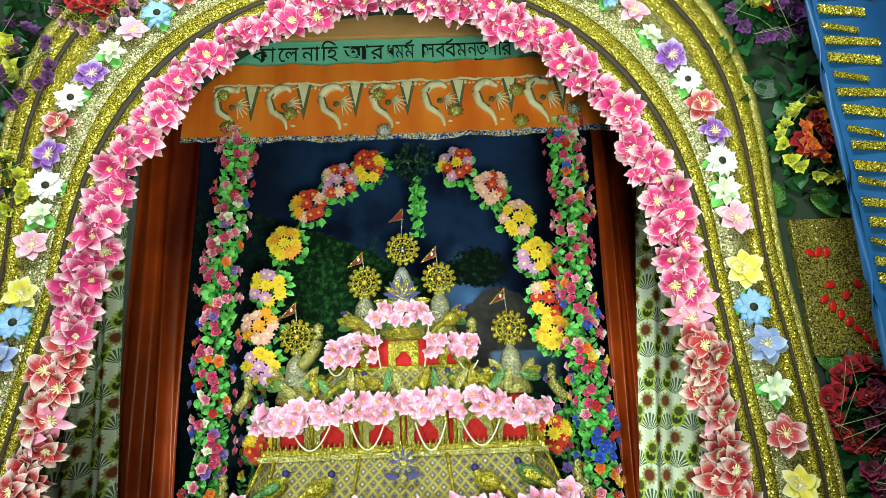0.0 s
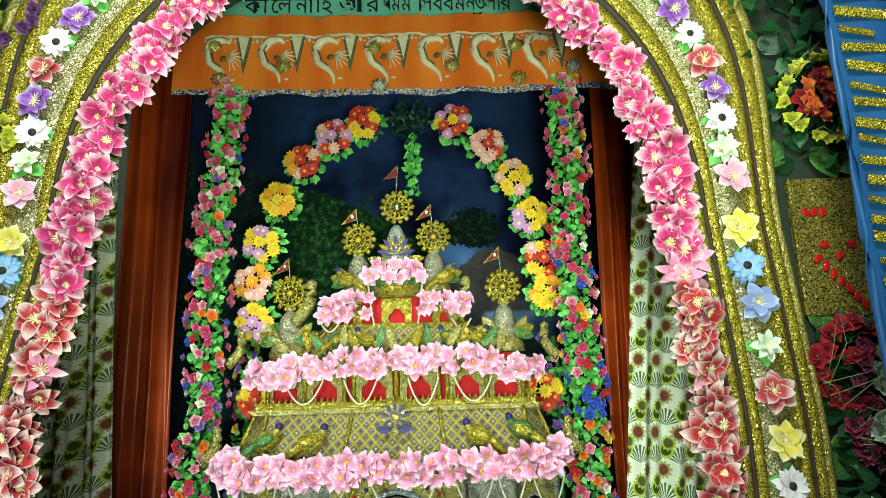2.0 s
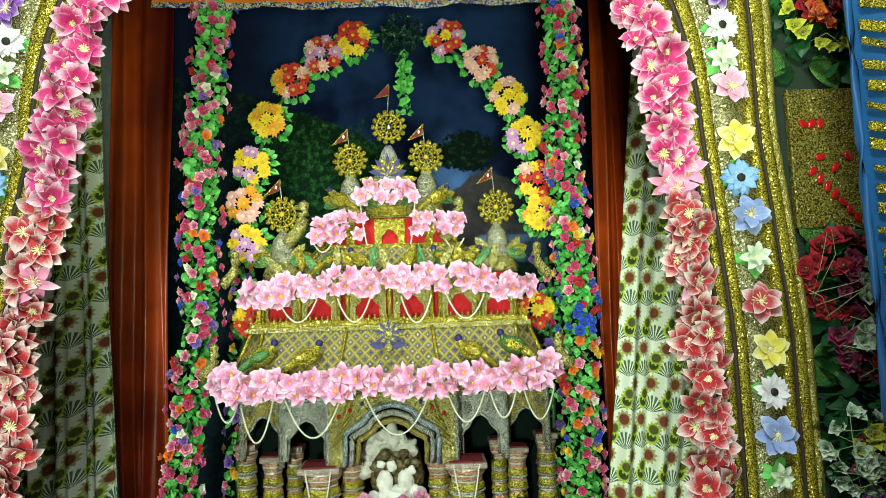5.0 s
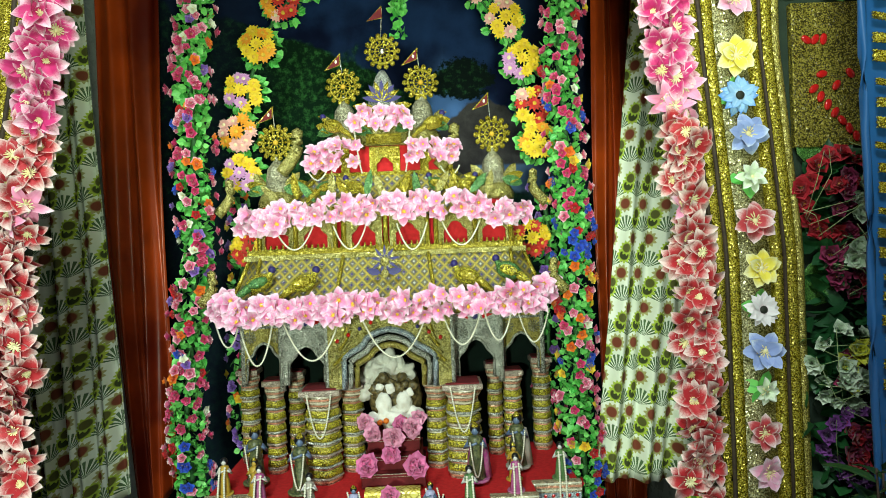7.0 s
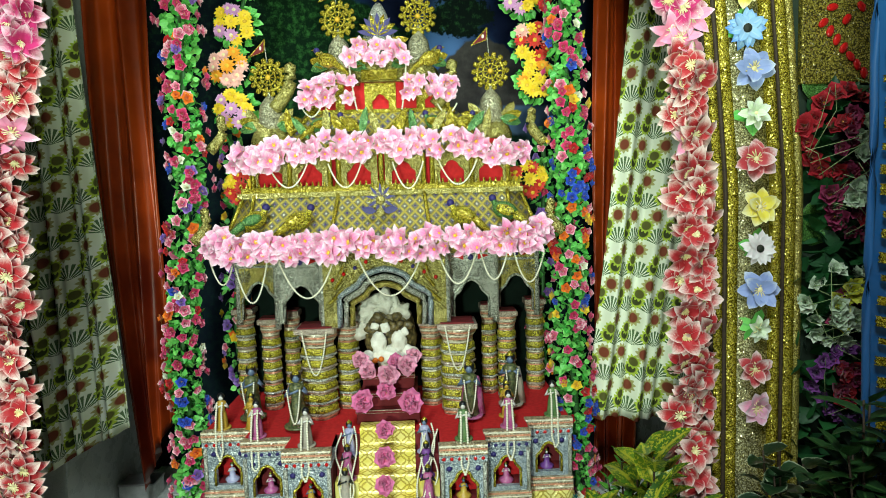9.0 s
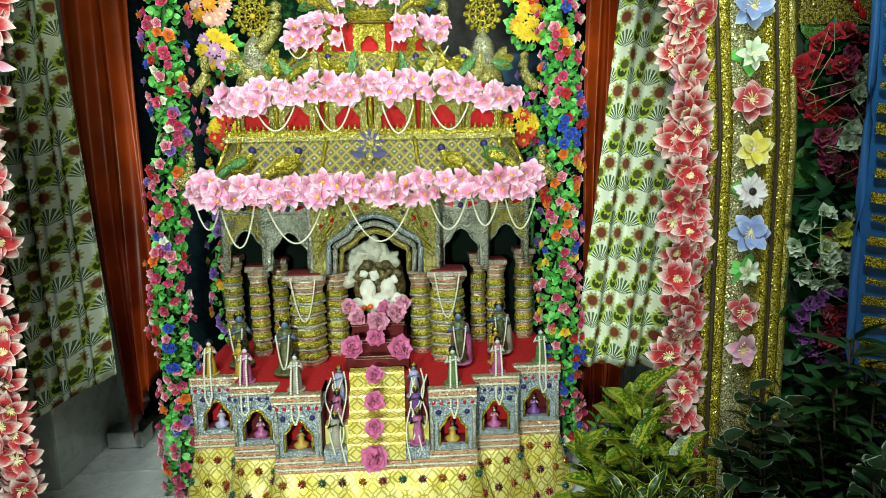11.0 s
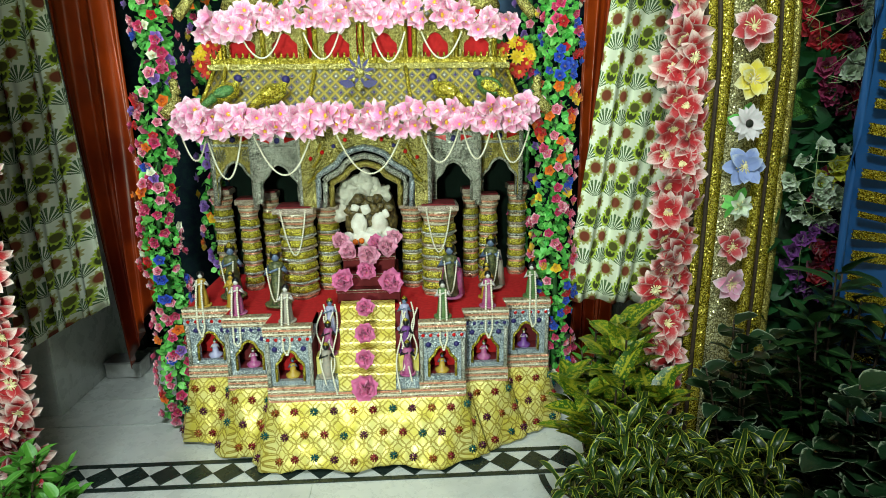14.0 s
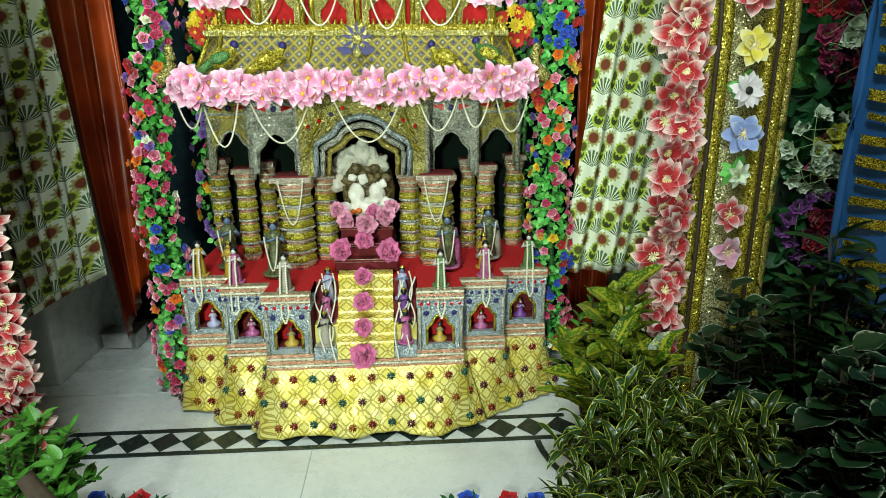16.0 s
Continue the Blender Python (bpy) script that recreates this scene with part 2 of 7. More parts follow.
def leaf_mat(name, c1, c2, edge=None, lo=0.7, hi=0.9, rib=None, rough=0.45, spots=None):
    n = Nodes(name)
    at = n.node("ShaderNodeAttribute", attribute_name="pt")
    s = n.xyz(at.outputs["Vector"])
    col = n.mix(n.step(n.math("ADD", n.math("MULTIPLY", s[2], 0.7), n.math("MULTIPLY", n.noise(n.place(), 60.0), 0.4)), 0.2, 0.9), c1, c2)
    if spots:
        col = n.mix(n.step(n.noise(n.place(), 130.0, 3.0), 0.50, 0.58), col, spots)
    if rib:
        col = n.mix(n.step(s[1], 0.22, 0.06), col, rib)
    if edge:
        col = n.mix(n.step(n.math("ADD", s[1], n.math("MULTIPLY", n.math("SUBTRACT", n.noise(n.place(), 90.0), 0.5), 0.5)), lo, hi), col, edge)
    n.bump(n.noise(n.place(), 150.0, 2.0), 0.3, 0.002)
    return n.done(col, rough, 0.0, 0.4)


GOLD = glitter("gold_glitter", (0.42, 0.30, 0.008), (0.96, 0.82, 0.12), 270.0, 0.40, 0.22, 1.05, 0.28)
GOLD_DARK = glitter("old_gold_glitter", (0.34, 0.26, 0.03), (0.86, 0.74, 0.22), 330.0, 0.30, 0.28, 0.9, 0.35)
SILVER = glitter("silver_glitter", (0.50, 0.51, 0.43), (0.98, 0.98, 0.88), 270.0, 0.25, 0.25, 1.1, 0.22)
BRONZE = glitter("copper_glitter", (0.48, 0.36, 0.28), (0.86, 0.74, 0.62), 380.0, 0.35, 0.3, 0.9)
BLUESILVER = glitter("blue_silver_sequins", (0.24, 0.32, 0.40), (0.88, 0.93, 0.94), 240.0, 0.25, 0.30, 0.9, 0.35)
ZARI = glitter("gold_zari_embroidery", (0.46, 0.38, 0.06), (0.92, 0.84, 0.34), 290.0, 0.35, 0.27, 1.1, 0.22)
ROSEBAND = glitter("pink_bead_band", (0.56, 0.38, 0.20), (0.96, 0.84, 0.62), 230.0, 0.25, 0.32, 0.9, 0.2, (0.026, (0.72, 0.26, 0.16), (0.88, 0.85, 0.70)))
OLIVE = glitter("yellow_fringe", (0.42, 0.34, 0.012), (0.96, 0.84, 0.10), 240.0, 0.2, 0.4, 0.9, 0.2)
GREENGLIT = glitter("green_glitter_foil", (0.10, 0.17, 0.11), (0.34, 0.45, 0.34), 500.0, 0.4, 0.4)
GREENFOIL = glitter("bright_green_foil", (0.06, 0.20, 0.03), (0.22, 0.48, 0.10), 420.0, 0.3, 0.4)
INDIGO = plain("indigo_sequins", (0.010, 0.007, 0.085), (0.03, 0.02, 0.17), 0.55, 120, 0.3, 0.0)
RED = plain("red_velvet", (0.62, 0.008, 0.012), (0.46, 0.005, 0.008), 0.85, 60, 0.3)
MAROON = plain("maroon_cloth", (0.20, 0.010, 0.015), (0.12, 0.006, 0.01), 0.8)
REDGEM = plain("red_glass_gem", (0.60, 0.012, 0.01), (0.40, 0.01, 0.01), 0.12)
PEARL = plain("pearl_bead", (0.82, 0.78, 0.64), (0.72, 0.68, 0.54), 0.25, 80, 0.05)
CREAM = plain("cream_stamen", (0.85, 0.78, 0.50), (0.75, 0.62, 0.28), 0.5)
DARKHEART = plain("dark_seed_disc", (0.010, 0.016, 0.008), (0.02, 0.02, 0.01), 0.7)
YELHEART = plain("yellow_heart", (0.80, 0.52, 0.04), (0.65, 0.36, 0.02), 0.6)
LEAF = leaf_mat("cloth_leaf", (0.05, 0.38, 0.05), (0.24, 0.70, 0.16), rib=(0.16, 0.55, 0.14))
DARKLEAF = leaf_mat("dark_cloth_leaf", (0.008, 0.045, 0.014), (0.020, 0.11, 0.028))
STEM = plain("green_wire", (0.03, 0.14, 0.03))
# ---- cloth prints and stone ----
def marble(name, base, veincol, scale=3.0, rough=0.18):
    n = Nodes(name)
    p = n.place()
    warp = n.noise(p, scale, 6.0, 0.6)
    v = n.math("ABSOLUTE", n.math("SUBTRACT", n.noise(p, scale * 2.2, 8.0, 0.7), 0.5))
    col = n.mix(n.math("MULTIPLY", n.step(v, 0.012, 0.0), 0.4), base, veincol)
    col = n.mix(n.step(warp, 0.45, 0.75), col, tuple(x * 0.82 for x in base))
    n.bump(n.noise(p, 90.0), 0.05, 0.002)
    return n.done(col, n.math("ADD", rough, n.math("MULTIPLY", n.noise(p, 14.0), 0.2)))


def palm_print(name):
    """White cotton printed with palm fans, green sunflowers and rust flowers."""
    n = Nodes(name)
    uv = n.xyz(n.coord("UV"))
    base = n.mix(n.step(n.noise(n.place(), 9.0), 0.35, 0.7), (0.84, 0.87, 0.72), (0.76, 0.81, 0.60))
    cw, ch = 0.122, 0.145
    col = base

    def cell(du, dv):
        u = n.math("ADD", n.math("DIVIDE", uv[0], cw), du)
        v = n.math("ADD", n.math("DIVIDE", uv[1], ch), dv)
        rowodd = n.math("MULTIPLY", n.math("MODULO", n.math("FLOOR", n.math("ADD", v, 100.0)), 2.0), 0.5)
        u = n.math("ADD", u, rowodd)
        fu = n.math("MULTIPLY", n.math("SUBTRACT", n.math("FRACT", u), 0.5), cw)
        fv = n.math("MULTIPLY", n.math("SUBTRACT", n.math("FRACT", v), 0.5), ch)
        r = n.math("SQRT", n.math("ADD", n.math("MULTIPLY", fu, fu), n.math("MULTIPLY", fv, fv)))
        a = n.math("ARCTAN2", fu, fv)
        return fu, fv, r, a

    def blossom(c, du, dv, R, petal_c, heart_c):
        fu, fv, r, a = cell(du, dv)
        rr = n.math("ADD", r, n.math("MULTIPLY", n.math("COSINE", n.math("MULTIPLY", a, 11.0)), R * 0.13))
        c = n.mix(n.step(rr, R, R * 0.86), c, petal_c)
        return n.mix(n.step(r, R * 0.74, R * 0.52), c, heart_c)

    fu, fv, r, a = cell(0.5, 0.33)
    rays = n.math("GREATER_THAN", n.math("COSINE", n.math("MULTIPLY", a, 22.0)), -0.25)
    fan = n.math("MULTIPLY", n.math("LESS_THAN", n.math("ABSOLUTE", a), 1.25), n.math("MULTIPLY", rays, n.step(n.math("ADD", r, n.math("MULTIPLY", n.math("ABSOLUTE", a), 0.009)), 0.072, 0.066)))
    col = n.mix(fan, col, (0.10, 0.17, 0.07))
    col = blossom(col, 0.0, 0.0, 0.034, (0.46, 0.58, 0.06), (0.05, 0.06, 0.018))
    col = blossom(col, 0.42, 0.80, 0.030, (0.42, 0.54, 0.06), (0.10, 0.10, 0.025))
    col = blossom(col, 0.08, 0.52, 0.035, (0.42, 0.40, 0.15), (0.20, 0.05, 0.025))
    n.bump(n.noise(n.place(), 500.0), 0.15, 0.001)
    return n.done(col, 0.75, 0.0, 0.2)


def brocade(name):
    """Yellow satin with a gold lattice of interlaced rings."""
    n = Nodes(name)
    uv = n.xyz(n.coord("UV"))
    c = 0.062
    col = n.mix(n.step(n.noise(n.place(), 14.0), 0.3, 0.7), (0.80, 0.66, 0.10), (0.88, 0.80, 0.30))
    lines = 0.0
    for du, dv, R in ((0, 0, 0.050), (0.5, 0.5, 0.050), (0, 0, 0.018), (0.5, 0.5, 0.016)):
        fu = n.math("SUBTRACT", n.math("FRACT", n.math("ADD", n.math("DIVIDE", uv[0], c), du)), 0.5)
        fv = n.math("SUBTRACT", n.math("FRACT", n.math("ADD", n.math("DIVIDE", uv[1], c), dv)), 0.5)
        r = n.math("MULTIPLY", n.math("SQRT", n.math("ADD", n.math("MULTIPLY", fu, fu), n.math("MULTIPLY", fv, fv))), c)
        d = n.math("ABSOLUTE", n.math("SUBTRACT", r, R if R < 0.03 else 0.030))
        lines = n.math("MAXIMUM", lines, n.step(d, 0.0022, 0.0010))
    col = n.mix(n.math("MULTIPLY", lines, 0.85), col, (0.36, 0.25, 0.03))
    n.bump(n.math("ADD", n.math("MULTIPLY", lines, 0.6), n.noise(n.place(), 220.0)), 0.5, 0.0015)
    return n.done(col, 0.27, 0.25)


def silk(name, c1, c2, rough=0.42):
    n = Nodes(name)
    uv = n.coord("UV")
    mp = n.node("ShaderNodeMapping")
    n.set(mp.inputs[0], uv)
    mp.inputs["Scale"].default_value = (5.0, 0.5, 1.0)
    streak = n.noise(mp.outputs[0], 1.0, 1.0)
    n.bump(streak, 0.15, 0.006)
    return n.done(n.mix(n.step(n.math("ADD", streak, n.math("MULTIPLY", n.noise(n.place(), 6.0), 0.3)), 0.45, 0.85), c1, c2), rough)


def mural(name):
    """Night landscape painted on cloth: dark sky, trees, a grey hill, water and leaves."""
    n = Nodes(name)
    p = n.place()
    x, z = n.xyz(p)[0], n.xyz(p)[2]
    soft = n.noise(p, 3.2, 5.0)
    fine = n.noise(p, 26.0, 6.0, 0.7)
    wob = n.math("MULTIPLY", n.math("SUBTRACT", n.noise(p, 2.6, 4.0), 0.5), 0.5)
    col = n.mix(n.step(n.math("ADD", soft, n.math("MULTIPLY", n.math("SUBTRACT", z, 2.6), 0.25)), 0.35, 0.70), (0.004, 0.008, 0.032), (0.016, 0.042, 0.13))
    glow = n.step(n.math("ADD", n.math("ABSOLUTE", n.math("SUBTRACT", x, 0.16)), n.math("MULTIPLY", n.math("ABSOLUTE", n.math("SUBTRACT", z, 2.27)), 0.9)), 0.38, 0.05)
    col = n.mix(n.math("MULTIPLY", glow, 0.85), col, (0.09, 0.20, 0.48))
    hx = n.math("SUBTRACT", x, 0.36)
    hill = n.step(n.math("ADD", z, n.math("ADD", n.math("MULTIPLY", wob, 0.7), n.math("MULTIPLY", n.math("MULTIPLY", hx, hx), 2.2))), 2.31, 2.29)
    col = n.mix(n.math("MULTIPLY", hill, n.step(n.math("ADD", x, wob), 0.0, 0.12)), col, n.mix(fine, (0.012, 0.012, 0.014), (0.10, 0.09, 0.085)))
    canopy = n.step(n.math("ADD", n.math("ADD", z, n.math("MULTIPLY", wob, 1.5)), n.math("MULTIPLY", x, 0.42)), 2.42, 2.36)
    leaves = n.mix(n.step(fine, 0.45, 0.72), (0.006, 0.024, 0.011), (0.045, 0.18, 0.045))
    col = n.mix(n.math("MULTIPLY", canopy, n.step(x, 0.12, 0.02)), col, leaves)
    crown = n.math("MULTIPLY", n.step(n.math("ADD", n.math("SQRT", n.math("ADD", n.math("POWER", n.math("SUBTRACT", x, 0.24), 2.0), n.math("MULTIPLY", n.math("POWER", n.math("SUBTRACT", z, 2.47), 2.0), 2.5))), n.math("ADD", wob, n.math("MULTIPLY", n.math("SUBTRACT", fine, 0.5), 0.35))), 0.19, 0.15), 1.0)
    col = n.mix(crown, col, n.mix(n.step(fine, 0.5, 0.7), (0.004, 0.010, 0.008), (0.02, 0.07, 0.025)))
    water = n.math("MULTIPLY", n.step(z, 1.98, 1.96), n.step(x, 0.30, 0.34))
    col = n.mix(water, col, n.mix(n.noise(p, 8.0), (0.03, 0.08, 0.20), (0.20, 0.32, 0.50)))
    low = n.step(n.math("ADD", z, wob), 1.86, 1.80)
    col = n.mix(low, col, n.mix(n.step(fine, 0.4, 0.65), (0.004, 0.014, 0.008), (0.012, 0.06, 0.02)))
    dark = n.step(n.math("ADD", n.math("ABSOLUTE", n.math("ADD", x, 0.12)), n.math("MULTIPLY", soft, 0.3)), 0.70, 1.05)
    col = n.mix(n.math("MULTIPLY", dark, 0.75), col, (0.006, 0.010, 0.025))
    n.bump(n.noise(p, 240.0), 0.1, 0.001)
    return n.done(col, 0.9, 0.0, 0.1)


MARBLE = marble("white_marble", (0.78, 0.80, 0.78), (0.42, 0.45, 0.45))
MARBLE_GREY = marble("grey_marble", (0.62, 0.65, 0.62), (0.26, 0.29, 0.30), 4.5)
DARKSTONE = marble("dark_green_marble", (0.018, 0.030, 0.026), (0.10, 0.13, 0.12), 6.0)
TAN = marble("tan_stone", (0.45, 0.30, 0.20), (0.30, 0.18, 0.12), 6.0)
PALM = palm_print("palm_printed_cotton")
BROCADE = brocade("yellow_brocade")
# rust streaks mix its shaded tone with its lit one: light in the colour
RUST = silk("rust_satin_lit_shaded", (0.09, 0.006, 0.002), (0.50, 0.065, 0.006), 0.32)
ORANGE = silk("orange_satin", (0.70, 0.13, 0.012), (0.82, 0.22, 0.025), 0.4)
BLUE = silk("blue_satin", (0.008, 0.060, 0.19), (0.014, 0.10, 0.28), 0.4)
TEAL = plain("teal_paint", (0.20, 0.62, 0.47), (0.17, 0.55, 0.42), 0.45, 8, 0.05)
PEACH = plain("peach_paint", (0.66, 0.34, 0.14), (0.58, 0.28, 0.11), 0.5, 8, 0.05)
INK = plain("black_lettering", (0.012, 0.02, 0.016), None, 0.5)
WALLPAINT = plain("pale_wall_paint", (0.50, 0.48, 0.42), (0.42, 0.40, 0.35), 0.8, 5, 0.1)
DARKCLOTH = plain("dark_green_cloth", (0.010, 0.022, 0.012), (0.018, 0.035, 0.018), 0.85, 18, 0.3)
BLACKWALL = plain("dark_niche_wall", (0.012, 0.012, 0.016), (0.02, 0.02, 0.026), 0.7, 6, 0.1)
IVORY = plain("ivory_print", (0.78, 0.68, 0.46), (0.66, 0.55, 0.34), 0.6)
OLIVEPRINT = plain("olive_print", (0.08, 0.10, 0.05), (0.12, 0.13, 0.07), 0.6)


# ---- the hall ----
def slab(name, a, b, material, bevel=0.0, kind="structure"):
    bm = bmesh.new()
    box(bm, a, b, 0, bevel)
    ob = put(name, mesh(name, bm, material, smooth=False))
    return tagged(ob, kind=kind)


ARCH_Y = 2.07
floor = slab("floor", (-3.3, -3.2, -0.12), (3.3, 3.9, -0.004), MARBLE)
slab("ceiling", (-3.3, -3.2, 4.10), (3.3, 3.9, 4.2), WALLPAINT)
slab("wall_south", (-3.3, -3.3, 0), (3.3, -3.2, 4.1), WALLPAINT)
slab("wall_west", (-3.4, -3.2, 0), (-3.3, 3.9, 4.1), WALLPAINT)
slab("wall_east", (3.3, -3.2, 0), (3.4, 3.9, 4.1), WALLPAINT)
slab("wall_north", (-3.3, 3.9, 0), (3.3, 4.0, 4.1), BLACKWALL)
tagged(slab("wall_jamb_west", (-3.3, 2.52, -0.004), (-1.56, 3.25, 4.1), MARBLE_GREY, 0.012), "grey veined marble door jamb", "wall")
tagged(slab("wall_jamb_east", (1.20, 2.62, -0.004), (3.3, 3.25, 4.1), MARBLE_GREY, 0.012), "grey veined marble door jamb", "wall")
slab("wall_lintel", (-1.60, 2.67, 3.42), (1.20, 3.25, 4.1), PEACH)
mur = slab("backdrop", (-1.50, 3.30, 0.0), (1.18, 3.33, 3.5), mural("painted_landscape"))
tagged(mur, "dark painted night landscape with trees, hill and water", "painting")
slab("wall_niche_west", (-1.62, 3.26, 0), (-1.505, 3.34, 3.5), BLACKWALL)
slab("wall_niche_east", (1.185, 3.26, 0), (1.3, 3.34, 3.5), BLACKWALL)


# the arch: two upright legs that spread a little downward, and an elliptic head
ARCH_C, ARCH_A, ARCH_B, ARCH_Z = -0.20, 1.055, 1.12, 2.15
WEST = 0.095  # the west leg leans out by this much at its foot


def arch_point(s, off=0.0):
    """s from 0 (foot on the west) over the crown to 1 (foot on the east); off: metres outward."""
    leg = 0.315
    if s < leg or s > 1 - leg:
        k = s / leg if s < leg else (1 - s) / leg
        z = -0.20 + (ARCH_Z + 0.20) * k
        half = ARCH_A + 0.06 * min(1.0, max(0.0, (ARCH_Z - z) / 0.7)) + off
        return ARCH_C + (-half - WEST * min(1.0, max(0.0, (ARCH_Z - z) / 0.85)) if s < leg else half), z
    a = math.pi * (1 - (s - leg) / (1 - 2 * leg))
    if off > 0:
        off += max(0.0, off - 0.06) * 0.85 * math.sin(2 * a) ** 2
    return ARCH_C + (ARCH_A + off) * math.cos(a), ARCH_Z + (ARCH_B + off) * math.sin(a)


def arch_band(bm, o0, o1, y0, y1, n=110, mat=0, rise=0.0):
    """A band along the arch with a rounded front."""
    rows = []
    for i in range(n + 1):
        s = i / n
        row = []
        for k, (o, y) in enumerate(((o0, y1), (o0, y0 + rise), ((o0 + o1) / 2, y0), (o1, y0 + rise), (o1, y1))):
            x, z = arch_point(s, o)
            row.append(bm.verts.new((x, y + 0.0015 * math.sin(37 * s + k), z)))
        rows.append(row)
    for a, b in zip(rows, rows[1:]):
        for k in range(4):
            bm.faces.new((a[k], b[k], b[k + 1], a[k + 1])).material_index = mat


def wall_with_arch():
    bm = bmesh.new()
    n = 90
    rows = []
    for i in range(n + 1):
        x, z = arch_point(i / n, 0.02)
        if i / n < 0.28:
            ox, oz = -3.9, z
        elif i / n > 0.72:
            ox, oz = 3.9, z
        else:
            ox, oz = ARCH_C + (x - ARCH_C) * 3.0, 4.38
            if abs(x - ARCH_C) > 0.75:
                ox, oz = math.copysign(3.9, x), min(4.38, z * 1.32)
        rows.append([bm.verts.new((a, y, b)) for y in (2.13, 2.20) for a, b in ((x, z), (ox, oz))])
    for a, b in zip(rows, rows[1:]):
        for p, q in ((0, 1), (1, 3), (3, 2), (2, 0)):
            bm.faces.new((a[p], b[p], b[q], a[q]))
    bmesh.ops.recalc_face_normals(bm, faces=bm.faces)
    return tagged(near(put("wall_front", mesh("wall_front", bm, DARKCLOTH, smooth=False))), "dark green cloth wall with an arched opening", "wall", kind="structure")


wall_with_arch()
PIPING = plain("dark_brown_braid", (0.020, 0.010, 0.006), (0.05, 0.03, 0.012), 0.7, 90)
arch = thing("decorated_arch", (ARCH_C, ARCH_Y, 0), "tall arch frame covered in gold glitter and silver sequins", "arch")
near(arch)
for nm, o0, o1, y0, y1, mt, lab in (
    ("sequin_band", 0.005, 0.041, 2.066, 2.13, BRONZE, "copper and silver sequin band"),
    ("dark_piping", 0.042, 0.053, 2.058, 2.13, PIPING, "dark braided piping"),
    ("gold_rope", 0.054, 0.084, 2.060, 2.13, GOLD, "gold glitter rope"),
    ("dark_piping", 0.085, 0.099, 2.058, 2.13, PIPING, "dark braided piping"),
    ("gold_rope", 0.100, 0.137, 2.062, 2.13, GOLD, "gold glitter rope"),
    ("flower_ground", 0.138, 0.256, 2.085, 2.13, glitter("pale_gold_foil", (0.48, 0.42, 0.16), (0.90, 0.84, 0.50), 240.0, 0.35, 0.22, 1.0, 0.35), "pale gold and silver foil ground"),
    ("gold_rope", 0.257, 0.286, 2.062, 2.13, GOLD, "gold glitter rope"),
    ("dark_piping", 0.287, 0.297, 2.058, 2.13, PIPING, "dark braided piping"),
    ("gold_rope", 0.298, 0.335, 2.062, 2.13, GOLD, "gold glitter rope"),
    ("gold_rope", 0.337, 0.362, 2.066, 2.13, GOLD_DARK, "old gold glitter rope"),
):
    bm = bmesh.new()
    arch_band(bm, o0, o1, y0, y1, rise=0.005)
    part(nm, bm, mt, arch, lab)

# ---- flowers ----
WHITE = (0.88, 0.84, 0.84)
LILY_MATS = [petal_mat("magenta_lily_petal", (0.34, 0.004, 0.05), (0.56, 0.022, 0.16), (0.84, 0.62, 0.70), 0.50, 0.96), CREAM]
CRIMSON_MATS = [petal_mat("crimson_lily_petal", (0.26, 0.004, 0.008), (0.44, 0.018, 0.026), (0.80, 0.68, 0.64), 0.48, 0.94), CREAM]


def lily_mesh(name, mats, open_up):
    return flower_mesh(name, [(6, 0.088, 0.060, open_up, 62, 0.40, 0, 0.004), (6, 0.080, 0.052, open_up - 18, 36, 0.28, 0.5, -0.008)], mats, (0.010, 0.008), 16, 6, 2, 0.22, 0.27, 0.0024)


LILIES = [lily_mesh("lily", LILY_MATS, e) for e in (30, 44, 58)]
LILIES_RED = [lily_mesh("lily_red", CRIMSON_MATS, e) for e in (28, 42, 54)]
LILY_PINK = flower_mesh("lily_pink", [(6, 0.088, 0.050, 30, 45, 0.25, 0, 0)],
                        [petal_mat("bright_pink_petal", (0.75, 0.10, 0.32), (0.86, 0.30, 0.48), (0.90, 0.72, 0.78), 0.60, 1.0), CREAM], (0.009, 0.006), 12, 5, 2, 0.5, 0.3, 0.0022)


def clematis(name, throat, mid, edge, lo=0.55):
    return flower_mesh(name, [(6, 0.066, 0.046, 24, 30, 0.2, 0, 0), (3, 0.055, 0.040, 40, 30, 0.2, 0.2, 0.004)], [petal_mat(name + "_petal", throat, mid, edge, lo, 0.98), CREAM], (0.008, 0.008), 13)


def daisy(name, throat, mid, edge, heart, k=9, lo=0.6):
    return flower_mesh(name, [(k, 0.060, 0.030, 16, 22, 0.15, 0, 0), (k, 0.056, 0.028, 24, 22, 0.15, 0.5, 0.003)], [petal_mat(name + "_petal", throat, mid, edge, lo, 1.0), heart], (0.013, 0.010), 0, 4)


CLEM_PURPLE = clematis("purple_clematis", (0.62, 0.30, 0.66), (0.24, 0.06, 0.42), (0.72, 0.62, 0.82))
CLEM_RED = clematis("red_white_clematis", (0.38, 0.02, 0.03), (0.50, 0.05, 0.06), (0.88, 0.76, 0.74), 0.54)
CLEM_YELLOW = clematis("yellow_clematis", (0.78, 0.55, 0.02), (0.84, 0.70, 0.08), (0.88, 0.84, 0.55), 0.5)
CLEM_BLUE = clematis("pale_blue_clematis", (0.15, 0.20, 0.55), (0.30, 0.38, 0.70), (0.68, 0.74, 0.84), 0.66)
CLEM_PINK = clematis("pink_clematis", (0.70, 0.12, 0.32), (0.82, 0.38, 0.54), (0.90, 0.76, 0.80), 0.6)
DAISY_WHITE = daisy("white_daisy", (0.80, 0.50, 0.60), (0.86, 0.80, 0.80), (0.90, 0.84, 0.86), DARKHEART)
